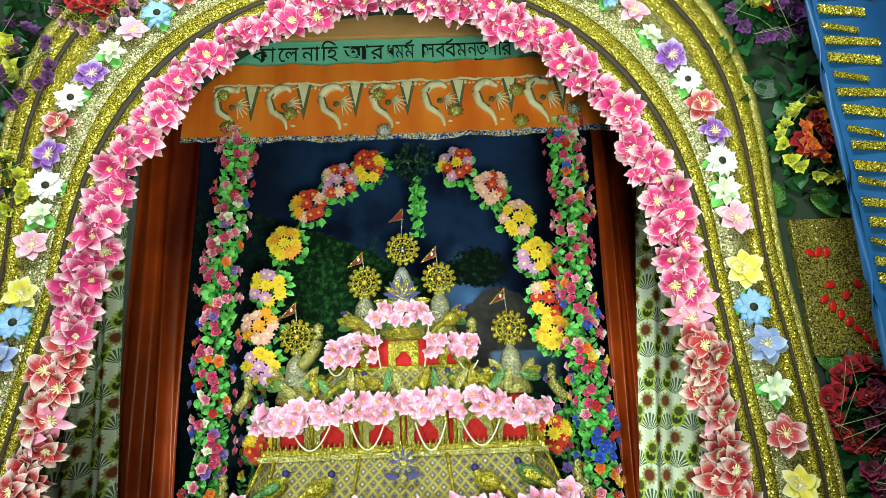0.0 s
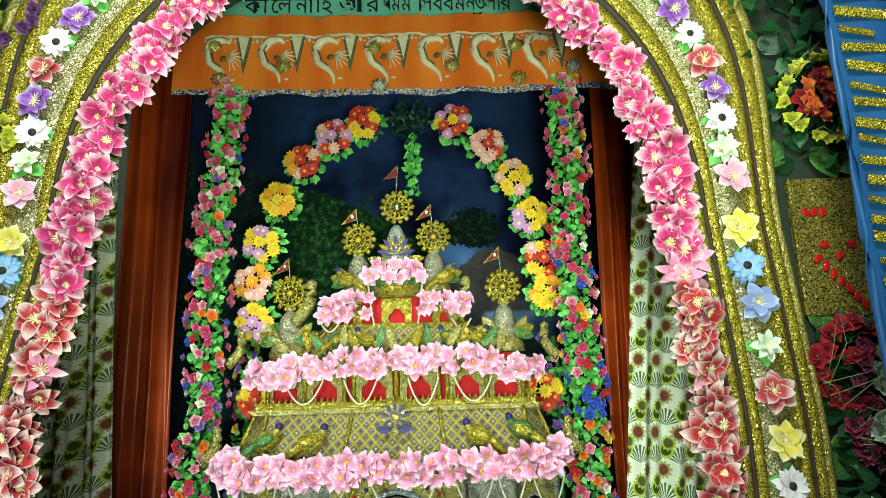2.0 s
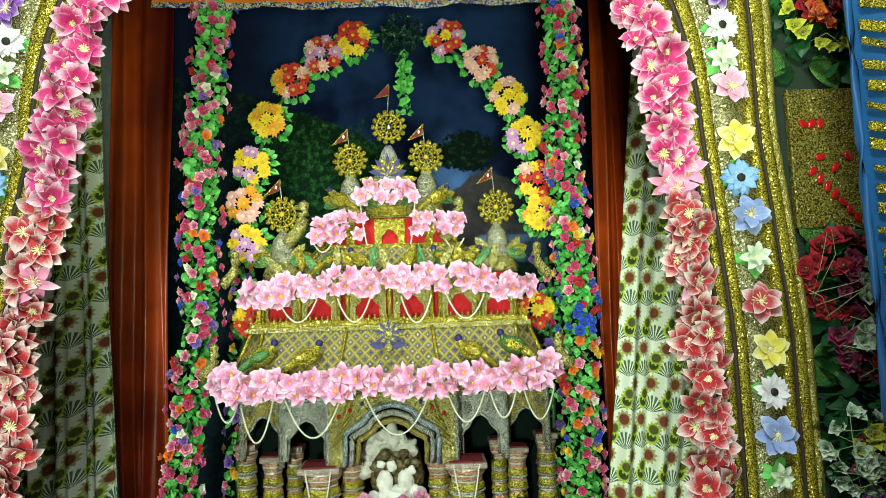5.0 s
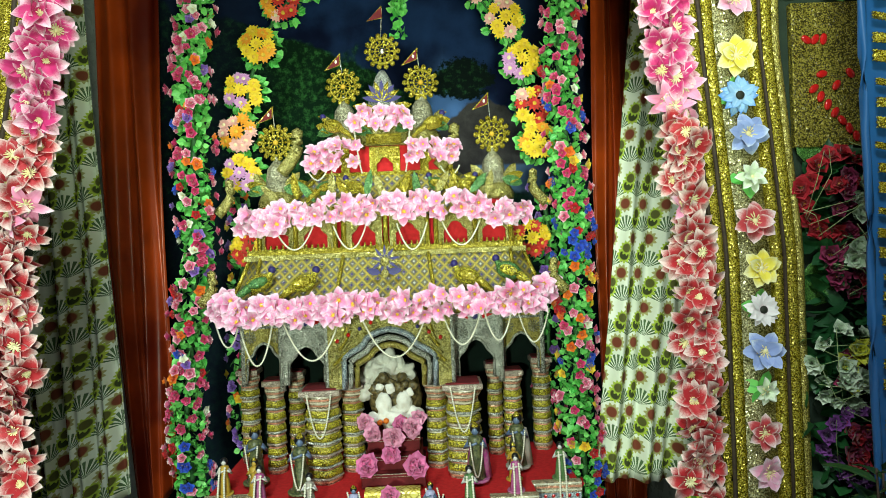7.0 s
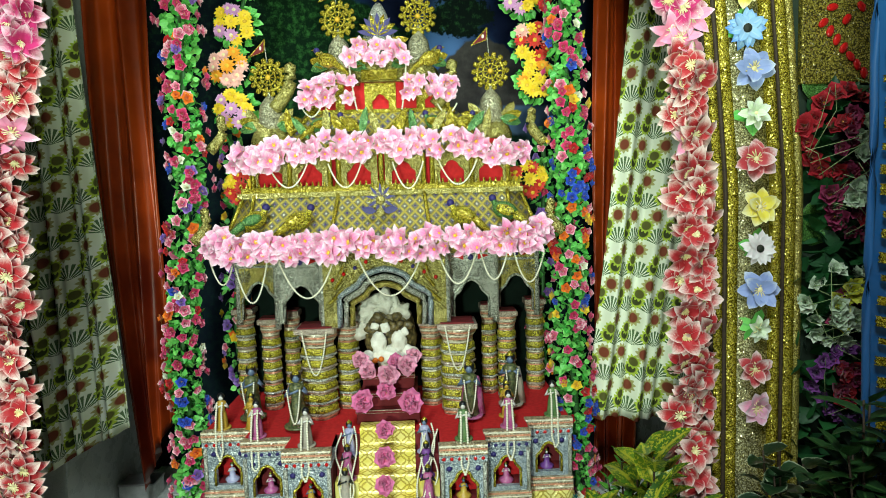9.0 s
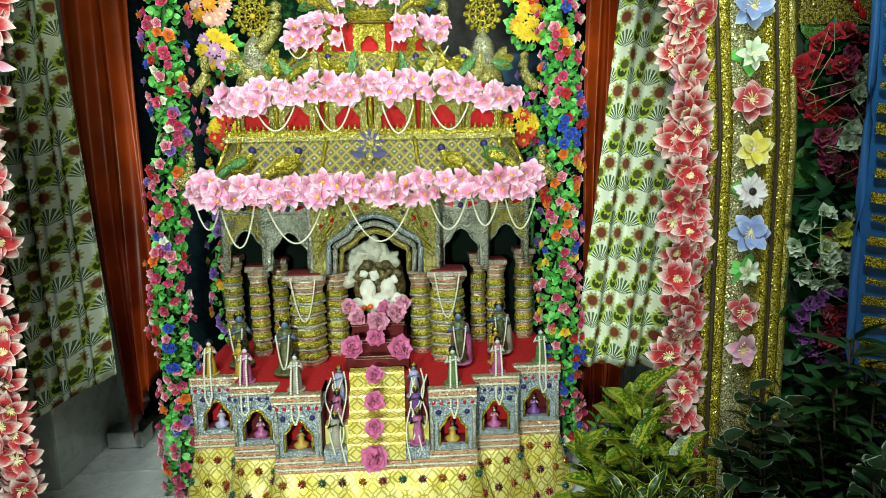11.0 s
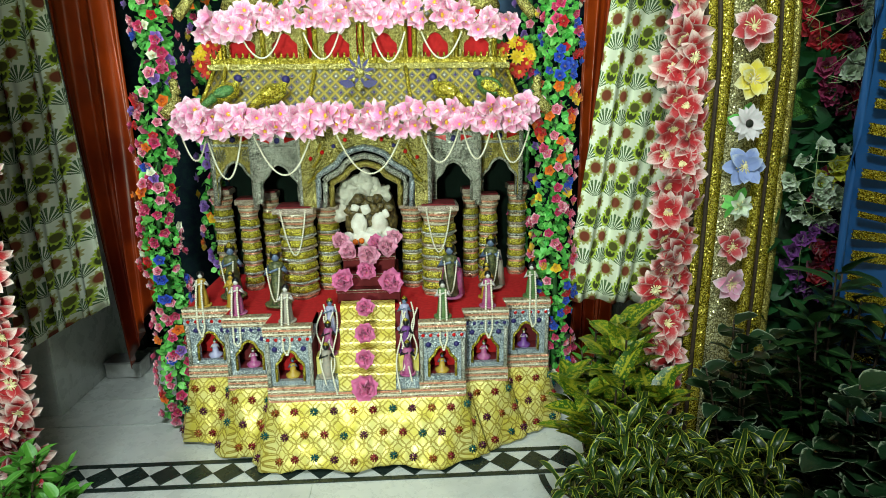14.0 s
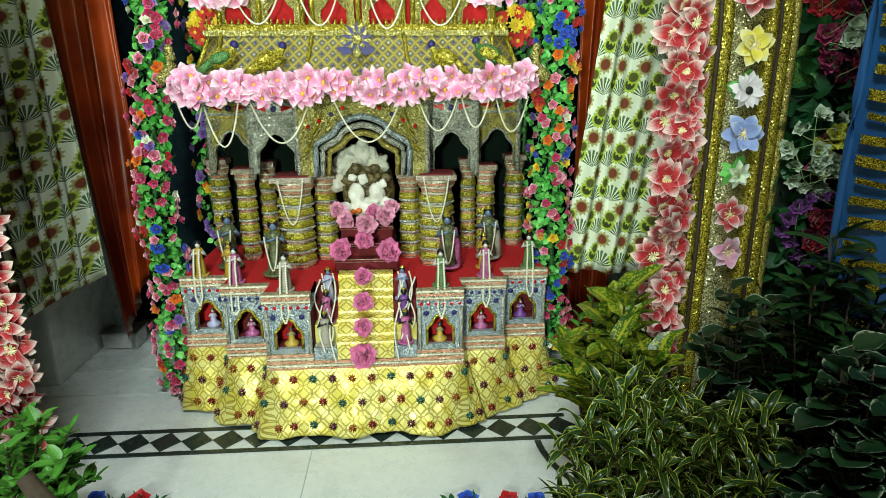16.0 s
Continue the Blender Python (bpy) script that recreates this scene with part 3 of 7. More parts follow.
DAISY_BLUE = daisy("blue_daisy", (0.70, 0.78, 0.88), (0.30, 0.52, 0.80), (0.06, 0.22, 0.66), DARKHEART, 9, 0.65)
LOTUS_GREEN = flower_mesh("green_white_bloom", [(7, 0.052, 0.030, 28, 26, 0.3, 0, 0), (5, 0.040, 0.024, 55, 26, 0.3, 0.3, 0.004)], [petal_mat("green_white_petal", (0.42, 0.62, 0.22), (0.72, 0.82, 0.58), (0.86, 0.88, 0.78)), CREAM], (0.007, 0.008), 6)
TWOLEAF = flower_mesh("leaf_sprig", [(4, 0.075, 0.050, 4, 20, 0.1, 0.25, -0.010)], [LEAF], None, 0, 4)

garland = thing("lily_garland", (ARCH_C, ARCH_Y - 0.03, 0), "dense garland of magenta and crimson cloth lilies round the arch", "garland")
near(garland)
count = 250
for i in range(count):
    s = (i + 0.5) / count
    lower = min(s, 1 - s)
    x, z = arch_point(s, -0.055 + (-0.028, 0.006, 0.030)[i % 3] + random.uniform(-0.014, 0.014))
    if z < -0.12:
        continue
    kind = random.choice(LILIES) if z > 1.95 else random.choice(LILIES_RED) if random.random() < 0.90 or z < 1.6 else LILY_PINK
    if 1.88 < z < 2.02 and x > 0:
        kind = LILY_PINK
    way = (random.uniform(-0.8, 0.8), -1, random.uniform(-0.8, 0.6))
    put("lily", kind, garland, aim((x, ARCH_Y - 0.050 - random.uniform(0, 0.045), z), way, random.uniform(0, 6.3), random.uniform(0.74, 0.94)))

ring = thing("arch_flowers", (ARCH_C, ARCH_Y - 0.02, 0), "single row of mixed cloth flowers on silver foil", "flowers")
near(ring)


def s_at(z, side):
    k = (z + 0.20) / (ARCH_Z + 0.20) * 0.315
    return k if side < 0 else 1 - k


spots = []
for kind, z in zip([CLEM_PINK, CLEM_RED, LOTUS_GREEN, CLEM_BLUE, DAISY_WHITE, CLEM_YELLOW, CLEM_RED, LOTUS_GREEN, CLEM_BLUE, DAISY_BLUE, CLEM_YELLOW], (0.70, 0.835, 0.975, 1.11, 1.25, 1.39, 1.55, 1.70, 1.845, 1.975, 2.11)):
    spots.append((s_at(z, 1), kind))
for kind, z in zip([CLEM_RED, CLEM_BLUE, DAISY_WHITE, CLEM_PINK, CLEM_YELLOW, LOTUS_GREEN, CLEM_RED, DAISY_BLUE, CLEM_BLUE, LOTUS_GREEN, CLEM_PURPLE, CLEM_BLUE, DAISY_BLUE, CLEM_YELLOW], (0.3, 0.44, 0.6, 0.75, 0.9, 1.05, 1.2, 1.35, 1.5, 1.62, 1.76, 1.90, 2.02, 2.12)):
    spots.append((s_at(z, -1), kind))
head_w = [CLEM_PINK, LOTUS_GREEN, DAISY_WHITE, CLEM_PURPLE, CLEM_RED, DAISY_WHITE, CLEM_PURPLE, LOTUS_GREEN, CLEM_PINK, DAISY_BLUE, CLEM_RED, CLEM_PINK]
head_e = [CLEM_PINK, LOTUS_GREEN, DAISY_WHITE, CLEM_PURPLE, CLEM_RED, DAISY_WHITE, CLEM_PURPLE, LOTUS_GREEN, CLEM_PINK, DAISY_BLUE, CLEM_YELLOW, CLEM_RED]
for i in range(18):
    spots.append((0.328 + i * 0.0098, head_w[i % 12]))
    spots.append((1 - 0.328 - i * 0.0098, head_e[i % 12]))
for s, kind in spots:
    x, z = arch_point(s, 0.198 + random.uniform(-0.012, 0.012))
    p = (x, ARCH_Y - 0.012, z)
    way = (random.uniform(-0.2, 0.2), -1, random.uniform(-0.15, 0.2))
    put("flower", kind, ring, aim(p, way, random.uniform(0, 6.3), random.uniform(1.0, 1.18)))
    if kind in (LOTUS_GREEN, DAISY_BLUE, DAISY_WHITE):
        put("leaf_sprig", TWOLEAF, ring, aim((x, ARCH_Y + 0.004, z), way, random.uniform(0, 6.3), 0.95))

# ---- beam with lettering, valance ----
beam = thing("lettered_beam", (-0.16, 2.60, 3.24), "teal painted beam with black Bengali lettering", "beam")
bm = bmesh.new()
box(bm, (-1.6, 2.58, 3.362), (1.30, 2.66, 3.512), 0, 0.004)
part("board", bm, TEAL, beam, smooth=False)
bm = bmesh.new()
box(bm, (-1.6, 2.57, 3.515), (1.30, 2.66, 3.80), 0, 0.012)
part("peach_fascia", bm, PEACH, beam, "peach painted fascia board", smooth=False)
bm = bmesh.new()
box(bm, (-1.6, 2.565, 3.318), (1.30, 2.66, 3.359), 0, 0.006)
part("lower_moulding", bm, TEAL, beam, smooth=False)


def lettering(body, x, z, h, y, squeeze=1.0):
    c = bpy.data.curves.new("letters", "FONT")
    c.body, c.size, c.extrude = body, h, 0.0012
    tmp = new("letters", c)
    bpy.context.view_layer.update()
    me = bpy.data.meshes.new_from_object(tmp.evaluated_get(bpy.context.evaluated_depsgraph_get()))
    scene.collection.objects.unlink(tmp)
    bpy.data.objects.remove(tmp)
    me.materials.clear()
    me.materials.append(INK)
    m = pose(x, y, z, 90, 0, 0) @ Matrix.Diagonal((squeeze, 1, 1, 1))
    put("lettering", me, beam, m)
    return max(v.co.x for v in me.vertices) * squeeze


LET_Y, LET_Z, LET_H = 2.571, 3.392, 0.122
for body, x, sq in (("কা", -0.862, 0.9), ("েল", -0.732, 0.78), ("না", -0.612, 0.84), ("িহ", -0.515, 0.86), ("আর", -0.402, 0.95), ("ধ", -0.190, 0.68), ("ম", -0.142, 0.60), ("ম", -0.094, 0.66), ("।", -0.026, 0.9),
                    ("স", -0.004, 0.80), ("ব", 0.062, 0.72), ("ব", 0.112, 0.78), ("ম", 0.170, 0.70), ("ন", 0.226, 0.66), ("ত", 0.270, 0.62), ("সা", 0.316, 0.74), ("র", 0.396, 0.76)):
    lettering(body, x, LET_Z, LET_H, LET_Y, sq)
bm = bmesh.new()
for x in (-0.070, 0.135):
    tube(bm, [(x - 0.016, LET_Y, LET_Z + 0.080), (x + 0.004, LET_Y, LET_Z + 0.088), (x + 0.016, LET_Y, LET_Z + 0.100)], 0.0045, 6)
tube(bm, [(0.262, LET_Y, LET_Z - 0.018), (0.282, LET_Y, LET_Z - 0.024), (0.304, LET_Y, LET_Z - 0.014)], 0.004, 6)
part("letter_stroke", bm, INK, beam)

VAL_Y = 2.42


def valance_y(x, z):
    return VAL_Y + 0.007 * math.sin(x * 23) + 0.004 * math.sin(x * 61 + z * 30) + 0.003 * math.sin(x * 140)


valance = thing("orange_valance", (-0.1, VAL_Y, 2.89), "orange satin valance with ivory paisley print and sequin hem", "valance")
bm = bmesh.new()
grid(bm, 120, 10, lambda u, v: (-1.12 + 2.04 * u, valance_y(-1.12 + 2.04 * u, v), 2.905 + 0.385 * v - 0.018 * math.sin(math.pi * u) + 0.006 * math.sin(31 * u) * (1 - v)), uv=lambda u, v: (u * 2.0, v * 0.4))
part("cloth", bm, ORANGE, valance)
bm = bmesh.new()
grid(bm, 120, 2, lambda u, v: (-1.12 + 2.04 * u, valance_y(-1.12 + 2.04 * u, 0) - 0.006, 2.892 + 0.028 * v - 0.018 * math.sin(math.pi * u) + 0.006 * math.sin(31 * u) * (1 - v)))
sequin = Nodes("blue_silver_gold_sequin_hem")
hv = sequin.voronoi(sequin.place(), 160.0)
tone = sequin.xyz(hv["Color"])[0]
hem = sequin.mix(sequin.step(tone, 0.36, 0.40), (0.03, 0.07, 0.45), sequin.mix(sequin.step(tone, 0.66, 0.70), (0.62, 0.44, 0.05), (0.85, 0.85, 0.80)))
part("sequin_hem", bm, sequin.done(hem, 0.22, 0.4), valance, "blue, gold and silver sequin hem")
bm = bmesh.new()
grid(bm, 100, 2, lambda u, v: (-0.985 + 1.75 * u, valance_y(-0.985 + 1.75 * u, 0) - 0.006, 3.165 + 0.012 * v + 0.002 * math.sin(60 * u)))
part("print_border", bm, IVORY, valance, "ivory scroll border")


def paisley(cx, cz, h):
    """The outline of a paisley drop with its curled tail, as a tapering stroke."""
    pts, rad = [], []
    for i in range(26):
        t = i / 25
        a = math.pi * (0.25 + 1.15 * t)
        if t < 0.62:
            x = cx + 0.34 * h * math.cos(a) * 0.8
            z = cz + 0.16 * h + 0.30 * h * math.sin(a)
        else:
            k = (t - 0.62) / 0.38
            x = cx - 0.22 * h + 0.34 * h * k + 0.10 * h * math.sin(math.pi * k)
            z = cz - 0.02 * h - 0.46 * h * k
        pts.append((x, valance_y(x, 0) - 0.008, z))
        rad.append(0.35 + 1.0 * math.sin(math.pi * min(1, t * 0.9 + 0.1)) ** 1.2)
    return pts, rad


bm = bmesh.new()
for i in range(90):
    x = -0.98 + 1.74 * i / 89
    ball(bm, (x, valance_y(x, 0) - 0.008, 3.152 - 0.006 * (i % 2)), 0.009, 0, sy=0.3, sz=0.6 + 0.8 * (i % 3 == 0))
part("scallop_print", bm, IVORY, valance, "ivory scalloped print")
px = 0.241
for i in range(8):
    cx = -0.905 + px * i
    if cx < 0.72:
        bm = bmesh.new()
        pts, rad = paisley(cx, 3.045, 0.23)
        tube(bm, pts, 0.016, 6, 0, rad)
        drop = part("paisley", bm, IVORY, valance)
        bm = bmesh.new()
        tube(bm, [(x + 0.014, y - 0.010, z + 0.004) for x, y, z in pts[6:19]], 0.006, 5, 0)
        part("paisley_inlay", bm, OLIVEPRINT, drop)
        for k in range(7):
            bm = bmesh.new()
            a = 1.1 - 0.45 * k
            b = (cx + 0.055, VAL_Y - 0.013, 3.055)
            tube(bm, [(b[0] - 0.02, b[1], b[2] + 0.02), (b[0] + 0.052 * math.cos(a) - 0.01, b[1], b[2] + 0.055 * math.sin(a))], 0.0055, 5, 0, 0.35)
            part("fan_stroke", bm, IVORY, drop)
        bm = bmesh.new()
        ball(bm, (cx + 0.012, VAL_Y - 0.012, 3.06), 0.016, 0, sy=0.3)
        part("paisley_eye", bm, OLIVEPRINT, drop)
        bm = bmesh.new()
        ball(bm, (cx + 0.055, VAL_Y - 0.014, 2.955), 0.014, 0, sy=0.3, sz=0.5)
        part("paisley_foot", bm, IVORY, drop)
    tx = cx + px * 0.42
    if tx < 0.80:
        bm = bmesh.new()
        plate(bm, [(tx - 0.036, 3.165), (tx, 2.985), (tx + 0.036, 3.165)], VAL_Y - 0.0125, VAL_Y - 0.006, 0)
        plate(bm, [(tx - 0.024, 3.162), (tx, 3.045), (tx + 0.024, 3.162)], VAL_Y - 0.0165, VAL_Y - 0.0127, 1)
        part("pennant_print", bm, [OLIVEPRINT, IVORY], valance, smooth=False)
for x, z, c in ((-0.935, 3.12, 0), (-0.905, 2.96, 0), (-0.62, 3.015, 0), (-0.215, 3.1, 0), (-0.19, 2.915, 1), (0.14, 3.005, 0), (0.44, 2.94, 0), (0.43, 3.1, 0), (0.69, 2.995, 1)):
    bm = bmesh.new()
    lathe(bm, [(0.030, 0), (0.036, 0.006), (0.026, 0.016), (0.012, 0.024), (0.003, 0.027)], aim((x, VAL_Y - 0.014, z), (0, -1, 0.1)), 20, 0, 10, 0.14)
    part("sequin_rosette", bm, SILVER if c else GOLD_DARK, valance, "sequinned rosette brooch")


# ---- curtains ----
def curtain(name, top, bottom, z1, z0, y, folds, deep, material, label, parent_part="cloth", tie=None, seed=0.0, lift=0.0):
    """top and bottom: x from and to; folds that deepen downward."""
    t = thing(name, ((bottom[0] + bottom[1]) / 2, y, z0), label, "curtain")

    def at(u, v):
        k = 1 - v
        if tie:
            k = k ** tie
        x = (top[0] + (top[1] - top[0]) * u) * (1 - k) + (bottom[0] + (bottom[1] - bottom[0]) * u) * k
        f = math.sin(2 * math.pi * folds * u + seed + 0.8 * math.sin(3 * v + seed)) + (0.1 + 0.5 * k) * math.sin(2 * math.pi * folds * 2.3 * u + 2 * seed + 1.5 * k)
        return (x + 0.008 * math.sin(9 * v + 7 * u), y + deep * f * (0.5 + 0.5 * k), z0 + (z1 - z0) * v + lift * u * (1 - v))

    width = abs(bottom[1] - bottom[0]) * 1.35
    bm = bmesh.new()
    grid(bm, 90, 60, at, uv=lambda u, v: (u * width, v * (z1 - z0)))
    c = part(parent_part, bm, material, t)
    c.modifiers.new("thickness", "SOLIDIFY").thickness = 0.003
    return t


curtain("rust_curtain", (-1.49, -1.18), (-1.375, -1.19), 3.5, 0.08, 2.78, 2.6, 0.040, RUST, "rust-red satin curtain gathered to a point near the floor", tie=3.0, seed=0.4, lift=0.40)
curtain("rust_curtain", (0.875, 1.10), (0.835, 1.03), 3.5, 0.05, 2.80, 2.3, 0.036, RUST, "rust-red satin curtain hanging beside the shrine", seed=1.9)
curtain("palm_curtain", (-1.95, -1.43), (-1.72, -1.255), 4.098, 0.30, 2.46, 4, 0.026, PALM, "white cotton curtain printed with palms and sunflowers", seed=0.9, lift=0.24)
curtain("palm_curtain", (1.14, 1.50), (0.70, 1.16), 4.098, 0.52, 2.44, 2.6, 0.026, PALM, "white cotton curtain printed with palms and sunflowers", seed=2.4, lift=-0.04)
# ---- floor border: white ground between two dark lines, with dark lozenges ----
border = thing("floor_border", (-0.2, 2.032, 0), "inlaid marble border of dark lozenges between dark lines", "floor inlay", kind="structure")
for y0, y1 in ((1.945, 1.967), (2.097, 2.119)):
    bm = bmesh.new()
    box(bm, (-2.6, y0, -0.003), (0.66, y1, 0.0005))
    part("dark_line", bm, DARKSTONE, border, smooth=False)
bm = bmesh.new()
vs = [bm.verts.new(p) for p in ((-0.059, 0, 0), (0, -0.062, 0), (0.059, 0, 0), (0, 0.062, 0))]
bm.faces.new(vs)
r = bmesh.ops.extrude_face_region(bm, geom=list(bm.faces))
for g in r["geom"]:
    if isinstance(g, bmesh.types.BMVert):
        g.co.z += 0.003
bmesh.ops.recalc_face_normals(bm, faces=bm.faces)
LOZ = mesh("lozenge", bm, DARKSTONE, smooth=False)
for i in range(23):
    put("lozenge", LOZ, border, Matrix.Translation((-1.98 + 0.1185 * i, 2.032, -0.0022)))
for r0, r1, cx, cy in ((0.44, 0.465, 0.965, 1.935),):
    bm = bmesh.new()
    ring_a, ring_b = [], []
    for i in range(25):
        a = math.pi * (1.0 + 0.55 * i / 24)
        ring_a.append((cx + r0 * math.cos(a), cy + r0 * math.sin(a)))
        ring_b.append((cx + r1 * math.cos(a), cy + r1 * math.sin(a)))
    for (a, b), (c, d) in zip(zip(ring_a, ring_b), zip(ring_a[1:], ring_b[1:])):
        bm.faces.new([bm.verts.new((*p, 0.0008)) for p in (a, c, d, b)])
    part("curved_line", bm, DARKSTONE, border, smooth=False)
bm = bmesh.new()
bm.faces.new([bm.verts.new((x, y, 0.001)) for x, y in ((0.58, 1.885), (0.65, 1.865), (0.65, 1.92))])
part("tan_inlay", bm, TAN, border, smooth=False)
# joints between the big slabs
bm = bmesh.new()
for x in (-0.345, -1.4):
    box(bm, (x, 1.0, -0.003), (x + 0.003, 1.935, 0.0004))
for y in (2.42, 2.66, 2.95):
    box(bm, (-1.6, y, -0.003), (1.1, y + 0.004, 0.0004))
part("slab_joint", bm, MARBLE_GREY, border, smooth=False)

# ---- the swing shrine ----
TALL = True
shrine = thing("swing_shrine", (CX, 2.5, 0.26), "temple-shaped swing shrine covered in gold and silver sequins", "shrine")
TOP = 0.56


def sub(name, parent, bm, material, label="", smooth=False):
    return part(name, bm, material, parent, label, smooth)


# platform: six niches stepped back from the stair
SECT = [(0.195, 0.365, 2.09), (0.365, 0.540, 2.20), (0.540, 0.725, 2.31)]
bm = bmesh.new()
box(bm, (CX - 0.72, 2.42, 0.27), (CX + 0.72, 3.0, TOP - 0.004), 0, 0.004)
sub("platform", shrine, bm, MAROON)
bm = bmesh.new()
outline = [(-0.72, 3.0), (-0.72, 2.325), (-0.54, 2.325), (-0.54, 2.215), (-0.365, 2.215), (-0.365, 2.105), (-0.197, 2.105), (-0.197, 2.25), (0.197, 2.25), (0.197, 2.105), (0.365, 2.105), (0.365, 2.215), (0.54, 2.215), (0.54, 2.325), (0.72, 2.325), (0.72, 3.0)]
for z, flip in ((TOP + 0.006, 1), (TOP, -1)):
    bm.faces.new([bm.verts.new((CX + x, y, z)) for x, y in outline][::flip])
bm.verts.ensure_lookup_table()
for i in range(16):
    k = (i + 1) % 16
    bm.faces.new((bm.verts[i], bm.verts[k], bm.verts[16 + k], bm.verts[16 + i]))
bmesh.ops.recalc_face_normals(bm, faces=bm.faces)
sub("red_carpet", shrine, bm, RED, "red velvet carpet")


def ogee(w, h, n=10):
    """Half outline of a pointed cusped arch, foot to tip, w half width."""
    out = []
    for i in range(n + 1):
        t = i / n
        x = w * (1 - t) ** 0.62 * (1 + 0.10 * math.sin(3 * math.pi * t))
        out.append((x, h * (0.42 + 0.58 * t ** 0.85) if t > 0 else h * 0.42))
    return [(w, 0)] + out


def arched_plate(bm, x0, x1, z0, z1, cx, w, zf, h, y0, y1, mat=0):
    """A plate with an arched hole from zf upward."""
    half = ogee(w, h)
    right = [(cx + a, zf + b) for a, b in half]
    left = [(cx - a, zf + b) for a, b in half]

    def col(hole, xo):
        pts = hole
        a = [bm.verts.new((x, y0, z)) for x, z in pts]
        b = [bm.verts.new((x, y1, z)) for x, z in pts]
        edge = []
        for i, (x, z) in enumerate(pts):
            t = i / (len(pts) - 1)
            edge.append((xo, zf + (z1 - zf) * min(1, t * 1.6)) if t < 0.625 else (xo + (cx - xo) * (t - 0.625) / 0.375, z1))
        c = [bm.verts.new((x, y0, z)) for x, z in edge]
        for i in range(len(pts) - 1):
            for quad in ((a[i], a[i + 1], c[i + 1], c[i]), (a[i], b[i], b[i + 1], a[i + 1])):
                try:
                    bm.faces.new(quad).material_index = mat
                except ValueError:
                    pass

    col(right, x1)
    col(left, x0)
    if zf > z0 + 0.001:
        box(bm, (x0, y0, z0), (x1, y1, zf), mat)
    for x, w2 in ((x0, 0.006), (x1 - 0.006, 0.006)):
        box(bm, (x, y0 + 0.001, zf), (x + w2, y1, z1), mat)
    box(bm, (x0, y0 + 0.002, z1 - 0.006), (x1, y1, z1), mat)


for side in (-1, 1):
    for k, (u0, u1, y) in enumerate(SECT):
        x0, x1 = sorted((CX + side * u0, CX + side * u1))
        c, w = (x0 + x1) / 2, 0.046
        bm = bmesh.new()
        arched_plate(bm, x0 + 0.004, x1 - 0.004, 0.325, 0.50, c, w, 0.345, 0.120, y, y + 0.02)
        niche = sub("niche_front", shrine, bm, BLUESILVER, "blue and silver sequinned niche front")
        bm = bmesh.new()
        half = ogee(w + 0.004, 0.124)
        tube(bm, [(c - a, y - 0.003, 0.345 + b) for a, b in half] + [(c + a, y - 0.003, 0.345 + b) for a, b in half[::-1]][1:], 0.0055, 6)
        sub("niche_trim", niche, bm, GOLD, "gold braid edging", True)
        bm = bmesh.new()
        box(bm, (x0 + 0.01, y + 0.10, 0.33), (x1 - 0.01, y + 0.11, 0.50))
        sub("niche_lining", niche, bm, RED if (k + side) % 3 else MAROON, "dark red lining")
        for z0, z1, dy, mt, nm in ((0.262, 0.326, 0.012, ROSEBAND, "base_band"), (0.500, 0.530, 0.008, BLUESILVER, "jewel_band"), (0.530, TOP + 0.012, 0.016, ROSEBAND, "cornice")):
            bm = bmesh.new()
            box(bm, (x0 - 0.003, y - dy, z0), (x1 + 0.003, y + (0.022 if nm == "cornice" else 0.12), z1), 0, 0.004)
            if nm == "jewel_band":
                for j in range(6):
                    ball(bm, (x0 + (j + 0.5) * (x1 - x0) / 6, y - dy, 0.515), 0.008, 1, sy=0.5)
                sub(nm, shrine, bm, [mt, INDIGO if k % 2 else REDGEM])
            else:
                sub(nm, shrine, bm, mt)
        for xx in (x0 + 0.008, x1 - 0.008):
            bm = bmesh.new()
            tube(bm, [(xx, y - 0.004, 0.326), (xx, y - 0.004, 0.50)], 0.008, 6)
            sub("corner_bead", niche, bm, SILVER, "silver bead strip", True)
        for xx in (c - 0.052, c + 0.052):
            bm = bmesh.new()
            ball(bm, (xx, y - 0.002, 0.475), 0.012, 0, sy=0.4)
            sub("gem", niche, bm, INDIGO, "", True)
        bm = bmesh.new()
        box(bm, (x0, y + 0.021, 0.33), (x0 + 0.012, y + 0.12, 0.52))
        box(bm, (x1 - 0.012, y + 0.021, 0.33), (x1, y + 0.12, 0.52))
        box(bm, (x0, y + 0.021, 0.326), (x1, y + 0.12, 0.342))
        sub("niche_side", niche, bm, MAROON)

# stair in the middle with a yellow runner
for i in range(4):
    bm = bmesh.new()
    y0 = 2.085 + 0.055 * i
    box(bm, (CX - 0.193, y0, 0.265 + (0.012 if i else 0)), (CX + 0.193, 2.45, 0.345 + 0.072 * i), 0, 0.003)
    sub("stair_step", shrine, bm, (BLUESILVER, BROCADE, MAROON, MAROON)[i])
bm = bmesh.new()
box(bm, (CX - 0.36, 2.072, 0.262), (CX + 0.36, 2.10, 0.298), 0, 0.004)
sub("base_band", shrine, bm, ROSEBAND)
bm = bmesh.new()


def runner_at(u, v):
    t = v * 4
    i = min(3, int(t))
    f = t - i
    y, z = 2.078 + 0.055 * i, 0.275 + 0.072 * i
    if f < 0.6:
        z += 0.072 * (f / 0.6) + 0.006
    else:
        z += 0.078
        y += 0.055 * (f - 0.6) / 0.4
    return (CX - 0.105 + 0.21 * u, y - 0.004, z + 0.02)


